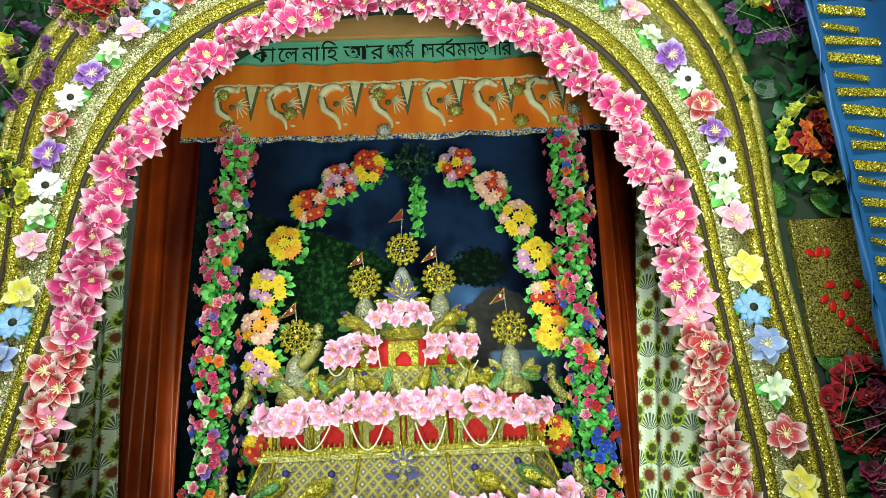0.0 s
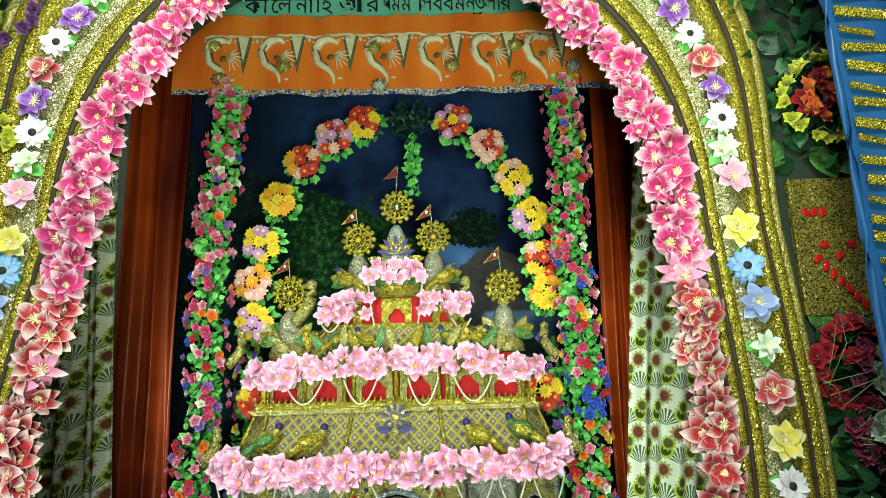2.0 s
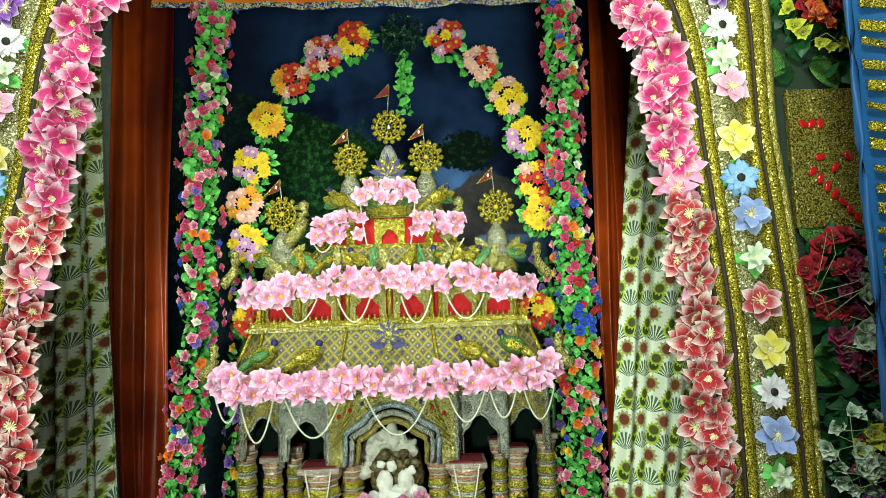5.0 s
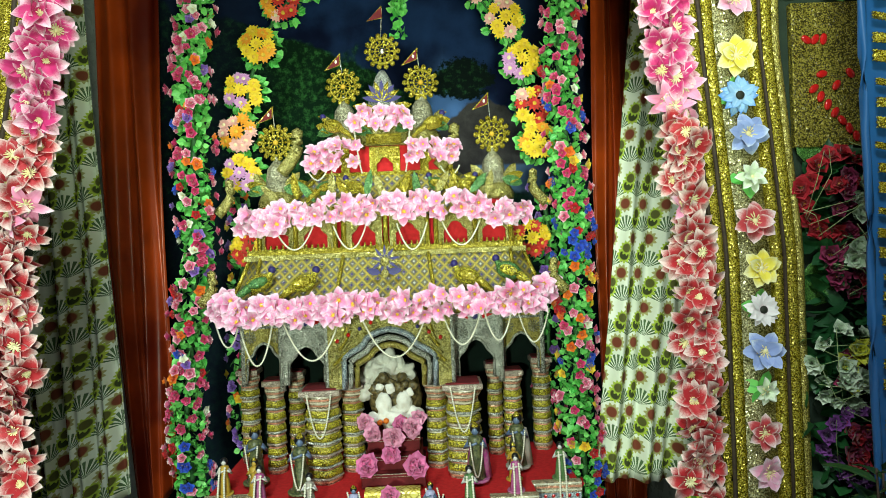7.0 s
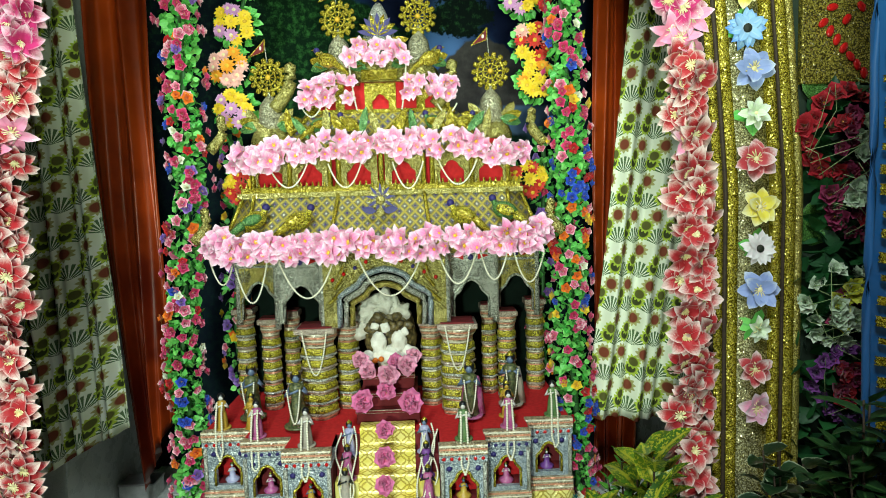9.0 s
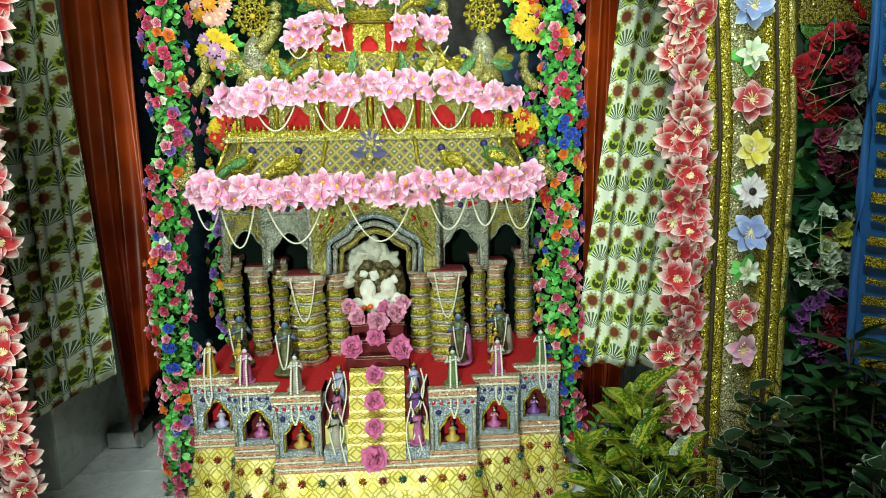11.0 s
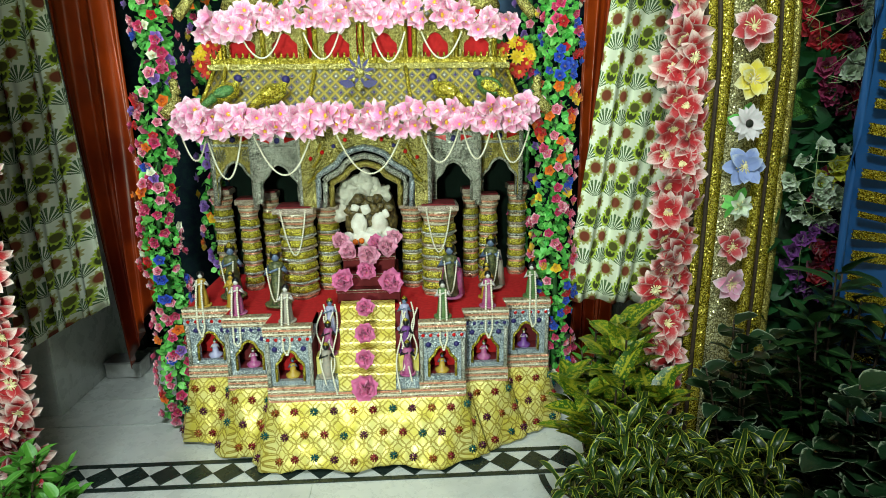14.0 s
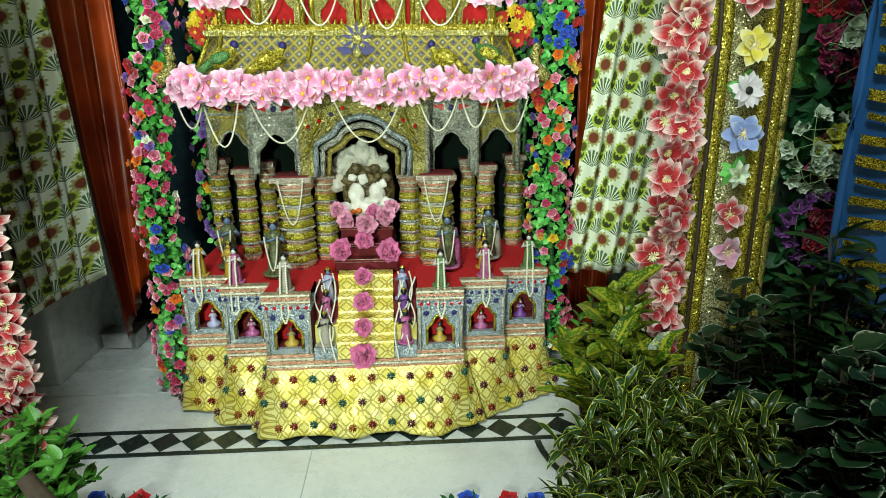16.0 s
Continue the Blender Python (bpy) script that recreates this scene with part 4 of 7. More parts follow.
grid(bm, 10, 32, runner_at, uv=lambda u, v: (u * 0.21, v * 0.5))
sub("stair_runner", shrine, bm, BROCADE, "yellow brocade runner", True)


# pillars
def pillar(x, y, h, r, parent, bands, tall=0.27):
    n = 20
    p = part("pillar", (lambda b: (lathe(b, [(r * 0.95, 0), (r * 1.05, 0.02), (r * 0.92, 0.03), (r * 0.92, h - 0.05), (r * 1.12, h - 0.03), (r * 1.12, h)], Matrix.Translation((x, y, TOP + 0.006)), n, 0, 5, 0.06), b)[1])(bmesh.new()), ROSEBAND, parent, "pillar ringed with beads and yellow fringe")
    for k in range(bands):
        z = TOP + 0.03 + (k + 0.5) * (h - 0.08) / bands
        b = bmesh.new()
        lathe(b, [(r * 0.97, z - 0.018), (r * 1.05, z - 0.014), (r * 1.03, z - 0.004), (r * 0.99, z + 0.008), (r * 0.93, z + 0.010)], Matrix.Translation((x, y, 0)), n, 0, 5, 0.07)
        part("fringe_ring", b, OLIVE, p, "yellow fringe")
        b = bmesh.new()
        lathe(b, [(r * 0.95, z - 0.030), (r * 1.09, z - 0.027), (r * 1.09, z - 0.021), (r * 0.95, z - 0.018)], Matrix.Translation((x, y, 0)), n, 0, 5, 0.07)
        part("bead_ring", b, SILVER if k % 2 else BRONZE, p)
    b = bmesh.new()
    box(b, (x - r * 1.2, y - r * 1.2, TOP + h), (x + r * 1.2, y + r * 1.2, TOP + h + 0.022), 0, 0.004)
    part("capital", b, BRONZE, p, smooth=False)
    b = bmesh.new()
    box(b, (x - r * 1.0, y - r * 1.0, TOP + h + 0.022), (x + r * 1.0, y + r * 1.0, TOP + h + 0.027))
    part("capital_top", b, MAROON, p, smooth=False)
    return p


for side in (-1, 1):
    pillar(CX + side * 0.285, 2.45, 0.375, 0.067, shrine, 6)
    pillar(CX + side * 0.178, 2.56, 0.365, 0.044, shrine, 6)
    pillar(CX + side * 0.505, 2.57, 0.39, 0.038, shrine, 6)
    pillar(CX + side * 0.440, 2.68, 0.40, 0.034, shrine, 6)
    pillar(CX + side * 0.655, 2.72, 0.41, 0.040, shrine, 6)

# arcade above the pillars
EAVE = 1.255
bm = bmesh.new()
arched_plate(bm, CX - 0.245, CX + 0.245, 0.97, EAVE, CX, 0.175, 0.955, 0.215, 2.40, 2.425)
front = sub("central_arch", shrine, bm, ZARI, "gold zari arch panel with feather sprays")
for wd, hh, mt in ((0.182, 0.222, BLUESILVER), (0.158, 0.190, SILVER), (0.135, 0.160, GOLD_DARK)):
    bm = bmesh.new()
    half = ogee(wd, hh, 16)
    tube(bm, [(CX - a, 2.396 + (0.182 - wd) * 0.6, 0.955 + b) for a, b in half] + [(CX + a, 2.396 + (0.182 - wd) * 0.6, 0.955 + b) for a, b in half[::-1]][1:], 0.012, 8)
    sub("arch_moulding", front, bm, mt, "", True)
for side in (-1, 1):
    for j in range(7):
        bm = bmesh.new()
        pts = []
        for i in range(9):
            t = i / 8
            a = radians(25 + 10 * j)
            pts.append((CX + side * (0.235 - 0.012 * j - (0.10 + 0.012 * j) * t * math.cos(a) * (1.15 - 0.5 * t)), 2.392, 1.02 + 0.028 * j + 0.09 * t * math.sin(a) + 0.012 * math.sin(3 * t)))
        tube(bm, pts, 0.007, 5, 0, 0.4)
        sub("feather_spray", front, bm, GOLD if j % 2 else ZARI, "", True)
    for j in range(4):
        bm = bmesh.new()
        ball(bm, (CX + side * (0.07 + 0.045 * j), 2.388, 1.205 - 0.022 * j), 0.009, 0, sy=0.5)
        sub("gem", front, bm, REDGEM if j != 1 else INDIGO, "", True)
    for u0, u1, y in ((0.255, 0.455, 2.52), (0.465, 0.66, 2.64)):
        x0, x1 = sorted((CX + side * u0, CX + side * u1))
        bm = bmesh.new()
        arched_plate(bm, x0, x1, 0.96, EAVE - 0.03, (x0 + x1) / 2, 0.070, 0.955, 0.150, y, y + 0.02)
        sc = sub("side_arch", shrine, bm, SILVER if u0 < 0.4 else GOLD_DARK, "silver beaded cusped arch")
        bm = bmesh.new()
        half = ogee(0.074, 0.155)
        c = (x0 + x1) / 2
        tube(bm, [(c - a, y - 0.004, 0.955 + b) for a, b in half] + [(c + a, y - 0.004, 0.955 + b) for a, b in half[::-1]][1:], 0.006, 6)
        sub("arch_moulding", sc, bm, SILVER, "", True)
        for e in (-1, 1):
            bm = bmesh.new()
            for i in range(12):
                a = 2 * math.pi * i / 12
                p = (c + e * 0.058, y - 0.005, 1.135)
                tube(bm, [p, (p[0] + 0.026 * math.cos(a), p[1], p[2] + 0.026 * math.sin(a))], 0.0035, 5)
            bmesh.ops.remove_doubles(bm, verts=[v for v in bm.verts if (v.co - Vector(p)).length < 0.006], dist=0.008)
            sub("star_rosette", sc, bm, SILVER, "", True)
        bm = bmesh.new()
        tube(bm, [(c - 0.085, y - 0.005, 1.175), (c + 0.085, y - 0.005, 1.175)], 0.006, 6)
        tube(bm, [(c - 0.085, y - 0.005, 1.222), (c + 0.085, y - 0.005, 1.222)], 0.006, 6)
        ball(bm, (c, y - 0.006, 1.198), 0.013, 1, sy=0.5)
        plate(bm, [(c - 0.08, 1.205), (c - 0.03, 1.188), (c - 0.03, 1.212)], y - 0.008, y - 0.004, 2)
        plate(bm, [(c + 0.08, 1.205), (c + 0.03, 1.212), (c + 0.03, 1.188)], y - 0.008, y - 0.004, 2)
        sub("jewel_frieze", sc, bm, [SILVER, INDIGO, REDGEM])
    for u, y in ((0.25, 2.415), (0.46, 2.53), (0.655, 2.65)):
        bm = bmesh.new()
        tube(bm, [(CX + side * u, y, 0.93), (CX + side * u, y, EAVE)], 0.0135, 8)
        for k in range(14):
            ball(bm, (CX + side * u, y - 0.012, 0.95 + 0.022 * k), 0.006, 0)
        sub("post", shrine, bm, SILVER, "silver beaded post", True)
# flat sheet in place of the dim depth seen through the arches
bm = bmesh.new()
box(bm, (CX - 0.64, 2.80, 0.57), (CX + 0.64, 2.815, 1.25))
RECESS = plain("arch_gap_dark", (0.003, 0.007, 0.005), (0.006, 0.014, 0.010), 0.9, 12, 0.1)
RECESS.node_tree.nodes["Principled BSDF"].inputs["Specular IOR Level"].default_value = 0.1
sub("arch_gap_sheet", shrine, bm, RECESS, "near-black sheet standing in for the dark seen through the arches")


def hip_roof(name, z0, z1, lower, upper, material, label, sag=0.0, n=10):
    """Roof skirt between two chamfered plans: half width, front, chamfer, back."""
    def plan(p, t):
        hw, yf, ch, yb = p
        return [(-hw, yb), (-hw, yf + ch * 1.25), (-hw + ch, yf), (0, yf), (hw - ch, yf), (hw, yf + ch * 1.25), (hw, yb)]

    bm = bmesh.new()
    rows = []
    for i in range(n + 1):
        t = i / n
        a, b = plan(lower, 0), plan(upper, 0)
        k = t ** (1 + sag)
        rows.append([bm.verts.new((CX + p[0] + (q[0] - p[0]) * t, p[1] + (q[1] - p[1]) * t, z0 + (z1 - z0) * k)) for p, q in zip(a, b)])
    for r, s in zip(rows, rows[1:]):
        for i in range(6):
            bm.faces.new((r[i], r[i + 1], s[i + 1], s[i]))
    bm.faces.new(rows[0][::-1])
    bm.faces.new(rows[-1])
    return sub(name, shrine, bm, material, label)


lattice = Nodes("gold_lattice_with_gems")
lp = lattice.xyz(lattice.place())
la = lattice.math("DIVIDE", lattice.math("ADD", lp[0], lp[2]), 0.042)
lb = lattice.math("DIVIDE", lattice.math("SUBTRACT", lp[0], lp[2]), 0.042)
da = lattice.math("ABSOLUTE", lattice.math("SUBTRACT", lattice.math("FRACT", la), 0.5))
db = lattice.math("ABSOLUTE", lattice.math("SUBTRACT", lattice.math("FRACT", lb), 0.5))
line = lattice.math("MAXIMUM", lattice.step(da, 0.30, 0.42), lattice.step(db, 0.30, 0.42))
gemspot = lattice.step(lattice.math("MAXIMUM", da, db), 0.16, 0.11)
lc = lattice.mix(line, lattice.mix(lattice.noise(lattice.place(), 300.0), (0.13, 0.12, 0.07), (0.40, 0.37, 0.26)), (0.62, 0.50, 0.10))
lc = lattice.mix(gemspot, lc, lattice.mix(lattice.step(lattice.noise(lattice.place(), 45.0, 1.0), 0.45, 0.55), (0.12, 0.08, 0.34), (0.75, 0.75, 0.70)))
lattice.bump(lattice.math("ADD", lattice.math("ADD", line, gemspot), lattice.noise(lattice.place(), 600.0)), 0.9, 0.003)
LATTICE = lattice.done(lc, 0.35, 0.45)

hip_roof("lower_roof", 1.25, 1.455, (0.655, 2.22, 0.14, 2.95), (0.560, 2.42, 0.06, 2.90), LATTICE, "gold lattice roof studded with blue gems", 0.25)
bm = bmesh.new()
box(bm, (CX - 0.60, 2.30, 1.235), (CX + 0.60, 2.95, 1.252))
sub("eave_board", shrine, bm, GOLD_DARK)
for k, (z, hw, y) in enumerate(((1.462, 0.565, 2.405), (1.482, 0.555, 2.42))):
    bm = bmesh.new()
    box(bm, (CX - hw, y, z - 0.010), (CX + hw, 2.9, z + 0.010), 0, 0.003)
    sub("gallery_sill", shrine, bm, GOLD if k else ZARI, "gold braid sill")
# gallery with red arches
bm = bmesh.new()
box(bm, (CX - 0.50, 2.485, 1.492), (CX + 0.50, 2.50, 1.66))
sub("gallery_lining", shrine, bm, RED, "red velvet behind the gallery arches")
cells = [(-0.51, -0.375), (-0.355, -0.215), (-0.165, -0.015), (0.015, 0.165), (0.215, 0.355), (0.375, 0.51)]
for a, b in cells:
    bm = bmesh.new()
    arched_plate(bm, CX + a, CX + b, 1.492, 1.64, CX + (a + b) / 2, 0.048, 1.495, 0.085, 2.450, 2.466)
    sub("gallery_arch", shrine, bm, ZARI, "gold arched gallery bay")
for u in (-0.51, -0.365, -0.205, -0.170, 0.0, 0.170, 0.205, 0.365, 0.51):
    bm = bmesh.new()
    tube(bm, [(CX + u, 2.446, 1.492), (CX + u, 2.446, 1.65)], 0.010, 6)
    sub("gallery_post", shrine, bm, GOLD, "", True)
for i in range(48):
    if i == 0:
        bm = bmesh.new()
        lathe(bm, [(0.006, 0), (0.007, 0.006), (0.003, 0.012), (0.0045, 0.017), (0.001, 0.022)], None, 6)
        FINIAL = mesh("finial", bm, GOLD)
    put("finial", FINIAL, shrine, Matrix.Translation((CX - 0.55 + i * 1.1 / 47, 2.414, 1.490)))
hip_roof("middle_roof", 1.61, 1.790, (0.585, 2.41, 0.13, 2.88), (0.315, 2.56, 0.05, 2.80), LATTICE, "gold lattice roof studded with blue gems", 0.3)
# upper storey
bm = bmesh.new()
box(bm, (CX - 0.31, 2.55, 1.772), (CX + 0.31, 2.80, 1.792), 0, 0.004)
sub("upper_sill", shrine, bm, GOLD)
bm = bmesh.new()
box(bm, (CX - 0.29, 2.60, 1.79), (CX + 0.29, 2.78, 1.90))
sub("upper_core", shrine, bm, RED)
for c, w in ((-0.22, 0.14), (0.0, 0.13), (0.22, 0.14)):
    bm = bmesh.new()
    arched_plate(bm, CX + c - w / 2, CX + c + w / 2, 1.79, 1.895, CX + c, 0.034, 1.792, 0.060, 2.572, 2.59)
    sub("upper_arch", shrine, bm, GOLD, "gold arch")
bm = bmesh.new()
box(bm, (CX - 0.075, 2.555, 1.905), (CX + 0.075, 2.76, 1.945), 0, 0.004)
sub("upper_balcony", shrine, bm, GOLD)
hip_roof("upper_roof", 1.90, 2.03, (0.30, 2.57, 0.05, 2.78), (0.07, 2.63, 0.02, 2.72), ZARI, "gold zari upper roof", 0.2)
bm = bmesh.new()
lathe(bm, [(0.070, 2.02), (0.072, 2.06), (0.060, 2.11), (0.045, 2.15), (0.030, 2.19), (0.012, 2.215)], Matrix.Translation((CX, 2.63, 0)), 18)
crest = sub("crest_dome", shrine, bm, SILVER, "silver beaded crest", True)
for i in range(9):
    a = radians(-80 + 20 * i)
    bm = bmesh.new()
    petal(bm, layer_of(bm), facing((CX, 2.552, 2.075), a), 0.085, 0.024, 0, 0, 0.1)
    sub("crest_plume", crest, bm, GOLD if i % 2 else INDIGO, "", True)
for side in (-1, 1):
    for j in range(2):
        bm = bmesh.new()
        petal(bm, layer_of(bm), facing((CX + side * 0.03, 2.552, 2.035), side * radians(75 + 28 * j)), 0.10, 0.040, 0, 10, 0.2)
        sub("crest_wing", crest, bm, GOLD, "", True)


GREENB = glitter("green_sequins", (0.04, 0.22, 0.06), (0.30, 0.50, 0.16), 320.0, 0.3)
# domes with wheels and pennants
def wheel_mesh(name, r):
    bm = bmesh.new()
    for R, rr in ((r * 0.72, 0.007), (r * 0.40, 0.005)):
        tube(bm, [(R * math.cos(2 * math.pi * i / 24), 0, R * math.sin(2 * math.pi * i / 24)) for i in range(25)], rr, 6)
    for i in range(10):
        a = 2 * math.pi * i / 10
        d = Vector((math.cos(a), 0, math.sin(a)))
        tube(bm, [d * r * 0.12, d * r * 0.72], 0.0035, 5)
    for i in range(14):
        a = 2 * math.pi * i / 14
        d = Vector((math.cos(a), 0, math.sin(a)))
        ball(bm, d * r * 0.90, r * 0.17, 0, sy=0.5)
        ball(bm, d * r * 0.55, r * 0.09, 0, sy=0.5)
    ball(bm, (0, -0.004, 0), r * 0.16, 1, sy=0.6)
    return mesh(name, bm, GOLD, YELHEART)


WHEEL = wheel_mesh("wheel", 0.078)


DOME = glitter("silver_gold_beads", (0.34, 0.31, 0.17), (0.90, 0.86, 0.62), 230.0, 0.3, 0.28, 1.0, 0.3)


def spire(x, y, z, rdome, zwheel, flag_side, zflag):
    bm = bmesh.new()
    lathe(bm, [(rdome * 1.15, z - 0.05), (rdome * 1.2, z - 0.02), (rdome * 0.98, z - 0.015), (rdome, z + 0.015), (rdome * 0.85, z + 0.05), (rdome * 0.45, z + 0.075), (rdome * 0.22, z + 0.085), (rdome * 0.30, z + 0.10), (rdome * 0.12, z + 0.11)], Matrix.Translation((x, y, 0)), 20, 0, 10, 0.03)
    d = sub("dome", shrine, bm, DOME, "silver-gold beaded dome", True)
    for s in (-1, 1):
        for j in range(3):
            bm = bmesh.new()
            petal(bm, layer_of(bm), facing((x + s * rdome * 0.7, y - rdome * (0.7 + 0.1 * j), z - 0.055 + 0.012 * j), s * radians(35 + 34 * j)), rdome * (2.4 - 0.2 * j), rdome * 0.9, 10, 40, 0.4)
            sub("dome_leaf", d, bm, (ZARI, GOLD, GREENB)[j], "", True)
    bm = bmesh.new()
    lathe(bm, [(rdome * 1.7, z - 0.11), (rdome * 1.75, z - 0.09), (rdome * 1.5, z - 0.06), (rdome * 1.1, z - 0.045)], Matrix.Translation((x, y, 0)), 20, 0, 10, 0.05)
    sub("dome_base", d, bm, ZARI, "", True)
    put("wheel", WHEEL, d, Matrix.Translation((x, y - 0.01, zwheel)) @ Matrix.Rotation(random.uniform(-0.2, 0.2), 4, "Z"), "gold filigree wheel")
    bm = bmesh.new()
    tube(bm, [(x + 0.004 * flag_side, y, zwheel + 0.055), (x + 0.012 * flag_side, y, zflag + 0.03)], 0.0022, 5)
    sub("flag_pole", d, bm, SILVER, "", True)
    bm = bmesh.new()
    s = flag_side
    plate(bm, [(x + 0.010 * s, zflag + 0.035), (x + 0.014 * s, zflag - 0.008), (x + 0.075 * s, zflag - 0.028)], y - 0.003, y + 0.001, 0)
    tube(bm, [(x + 0.010 * s, y - 0.001, zflag + 0.037), (x + 0.014 * s, y - 0.001, zflag - 0.008), (x + 0.077 * s, y - 0.001, zflag - 0.030), (x + 0.010 * s, y - 0.001, zflag + 0.037)], 0.0035, 5, 1)
    ball(bm, (x + 0.028 * s, y - 0.004, zflag + 0.004), 0.006, 2, sy=0.3, sz=1.4)
    sub("pennant", d, bm, [MAROON, GOLD, PEARL], "maroon pennant edged in gold")


spire(CX - 0.166, 2.60, 2.000, 0.046, 2.145, -1, 2.245)
spire(CX + 0.166, 2.60, 2.010, 0.046, 2.152, -1, 2.258)
spire(CX - 0.458, 2.58, 1.770, 0.048, 1.925, -1, 2.035)
spire(CX + 0.462, 2.58, 1.775, 0.048, 1.930, -1, 2.062)
bm = bmesh.new()
tube(bm, [(CX, 2.62, 2.35), (CX + 0.010, 2.62, 2.47)], 0.0025, 5)
sub("flag_pole", crest, bm, SILVER, "", True)
put("wheel", WHEEL, crest, Matrix.Translation((CX + 0.005, 2.615, 2.292)), "gold filigree wheel with a mirror centre")
bm = bmesh.new()
ball(bm, (CX + 0.005, 2.606, 2.292), 0.016, 0, sy=0.5, sub=2)
mirror = Nodes("mirror_bead")
sub("mirror_bead", crest, bm, mirror.done((0.9, 0.9, 0.9), 0.06, 1.0), "small mirror bead", True)
bm = bmesh.new()
plate(bm, [(CX + 0.008, 2.478), (CX + 0.010, 2.43), (CX - 0.055, 2.418)], 2.617, 2.620, 0)
tube(bm, [(CX + 0.008, 2.6185, 2.478), (CX + 0.010, 2.6185, 2.43), (CX - 0.055, 2.6185, 2.418), (CX + 0.008, 2.6185, 2.478)], 0.003, 5, 1)
sub("pennant", crest, bm, [MAROON, GOLD], "maroon pennant edged in gold")


# curling elephant trunks and lotus brackets beside the domes
def trunk(x, y, z, side, size):
    bm = bmesh.new()
    pts = [(x + side * size * 0.55 * (1 - t) ** 1.5 - side * 0.02 * math.sin(5 * t), y, z + size * (t + 0.12 * math.sin(4 * t))) for t in [i / 12 for i in range(13)]]
    tube(bm, pts, size * 0.17, 8, 0, 0.75)
    ball(bm, pts[-1], size * 0.16, 0, sy=0.8)
    sub("trunk", shrine, bm, ZARI, "gold sequinned curling trunk", True)


trunk(CX - 0.345, 2.56, 1.80, -1, 0.17)
trunk(CX + 0.320, 2.56, 1.80, -1, 0.17)
trunk(CX + 0.60, 2.50, 1.64, 1, 0.13)
trunk(CX - 0.62, 2.50, 1.64, -1, 0.13)
trunk(CX - 0.66, 2.36, 1.30, -1, 0.12)
trunk(CX + 0.645, 2.36, 1.30, 1, 0.12)


def bird(x, y, z, turn, size, body, wing):
    bm = bmesh.new()
    ball(bm, (0, 0, 0), size * 0.30, 0, sx=1.5, sy=0.8, sub=2)
    ball(bm, (size * 0.52, 0, size * 0.26), size * 0.13, 1, sub=2)
    tube(bm, [(size * 0.34, 0, size * 0.08), (size * 0.46, 0, size * 0.18), (size * 0.52, 0, size * 0.26)], size * 0.11, 8, 0, 0.8)
    tube(bm, [(size * 0.60, 0, size * 0.26), (size * 0.74, 0, size * 0.23)], size * 0.05, 6, 2, 0.2)
    tube(bm, [(-size * 0.25, 0, 0), (-size * 0.65, 0, -size * 0.12), (-size * 1.05, 0, -size * 0.32)], size * 0.17, 8, 2, 0.35)
    for s in (-1, 1):
        ball(bm, (-size * 0.05, s * size * 0.22, size * 0.04), size * 0.22, 2, sx=1.5, sy=0.35, sz=0.8, sub=2)
    me = mesh("bird", bm, body, INDIGO, wing)
    put("bird", me, shrine, Matrix.Translation((x, y, z)) @ Matrix.Rotation(radians(turn), 4, "Z") @ Matrix.Rotation(radians(-18), 4, "Y"), "small sequinned peacock figure")


bird(CX - 0.475, 2.29, 1.375, 20, 0.120, OLIVE, GREENB)
bird(CX - 0.305, 2.275, 1.370, 10, 0.120, OLIVE, GOLD)
bird(CX + 0.315, 2.275, 1.372, 170, 0.120, OLIVE, GOLD)
bird(CX + 0.475, 2.29, 1.385, 160, 0.120, GREENB, OLIVE)
for u, t, b in ((-0.24, 30, GREENB), (-0.12, 160, OLIVE), (0.09, 20, OLIVE), (0.22, 150, GREENB), (-0.34, 170, OLIVE), (0.34, 10, OLIVE), (-0.20, 170, GOLD), (0.21, 10, GOLD)):
    bird(CX + u, 2.47 + 0.05 * (abs(u) > 0.3), 1.725 if b is not GOLD else 1.965, t, 0.10, b, GOLD)
for i in range(13):
    u = -0.42 + 0.07 * i
    bm = bmesh.new()
    petal(bm, layer_of(bm), facing((CX + u, 2.425 + 0.05 * abs(u), 1.672 + 0.012 * (i % 2)), radians(u * 70 + (18 if i % 2 else -18))), 0.105, 0.032, 0, -12, 0.3)
    sub("roof_feather", shrine, bm, (ZARI, GOLD, GREENB)[i % 3], "sequinned feather spray on the roof", True)
for side in (-1, 1):
    for (ua, ya, za), (ub, yb, zb) in (((0.51, 2.222, 1.262), (0.50, 2.415, 1.462)), ((0.655, 2.40, 1.262), (0.562, 2.49, 1.462)), ((0.20, 2.222, 1.262), (0.17, 2.415, 1.462)), ((0.455, 2.412, 1.62), (0.265, 2.555, 1.795))):
        bm = bmesh.new()
        tube(bm, [(CX + side * (ua + (ub - ua) * t), ya + (yb - ya) * t - 0.004, za + (zb - za) * t ** 1.25) for t in [i / 8 for i in range(9)]], 0.008, 6)
        sub("roof_rib", shrine, bm, GOLD, "gold braid rib", True)
# peacock-feather rosette on the lower roof
rose = None
for i in range(18):
    a = radians(20 * i)
    bm = bmesh.new()
    petal(bm, layer_of(bm), facing((CX + 0.002, 2.315, 1.440), a), 0.058, 0.012, 0, 0, 0.1, mat=0)
    if rose is None:
        rose = sub("feather_rosette", shrine, bm, INDIGO, "indigo and silver feather rosette", True)
    else:
        sub("rosette_feather", rose, bm, INDIGO if i % 2 == 0 else ZARI, "", True)
bm = bmesh.new()
ball(bm, (CX + 0.002, 2.308, 1.435), 0.018, 0, sy=0.5, sub=2)
ball(bm, (CX + 0.002, 2.288, 1.392), 0.016, 0, sy=0.5, sub=2)
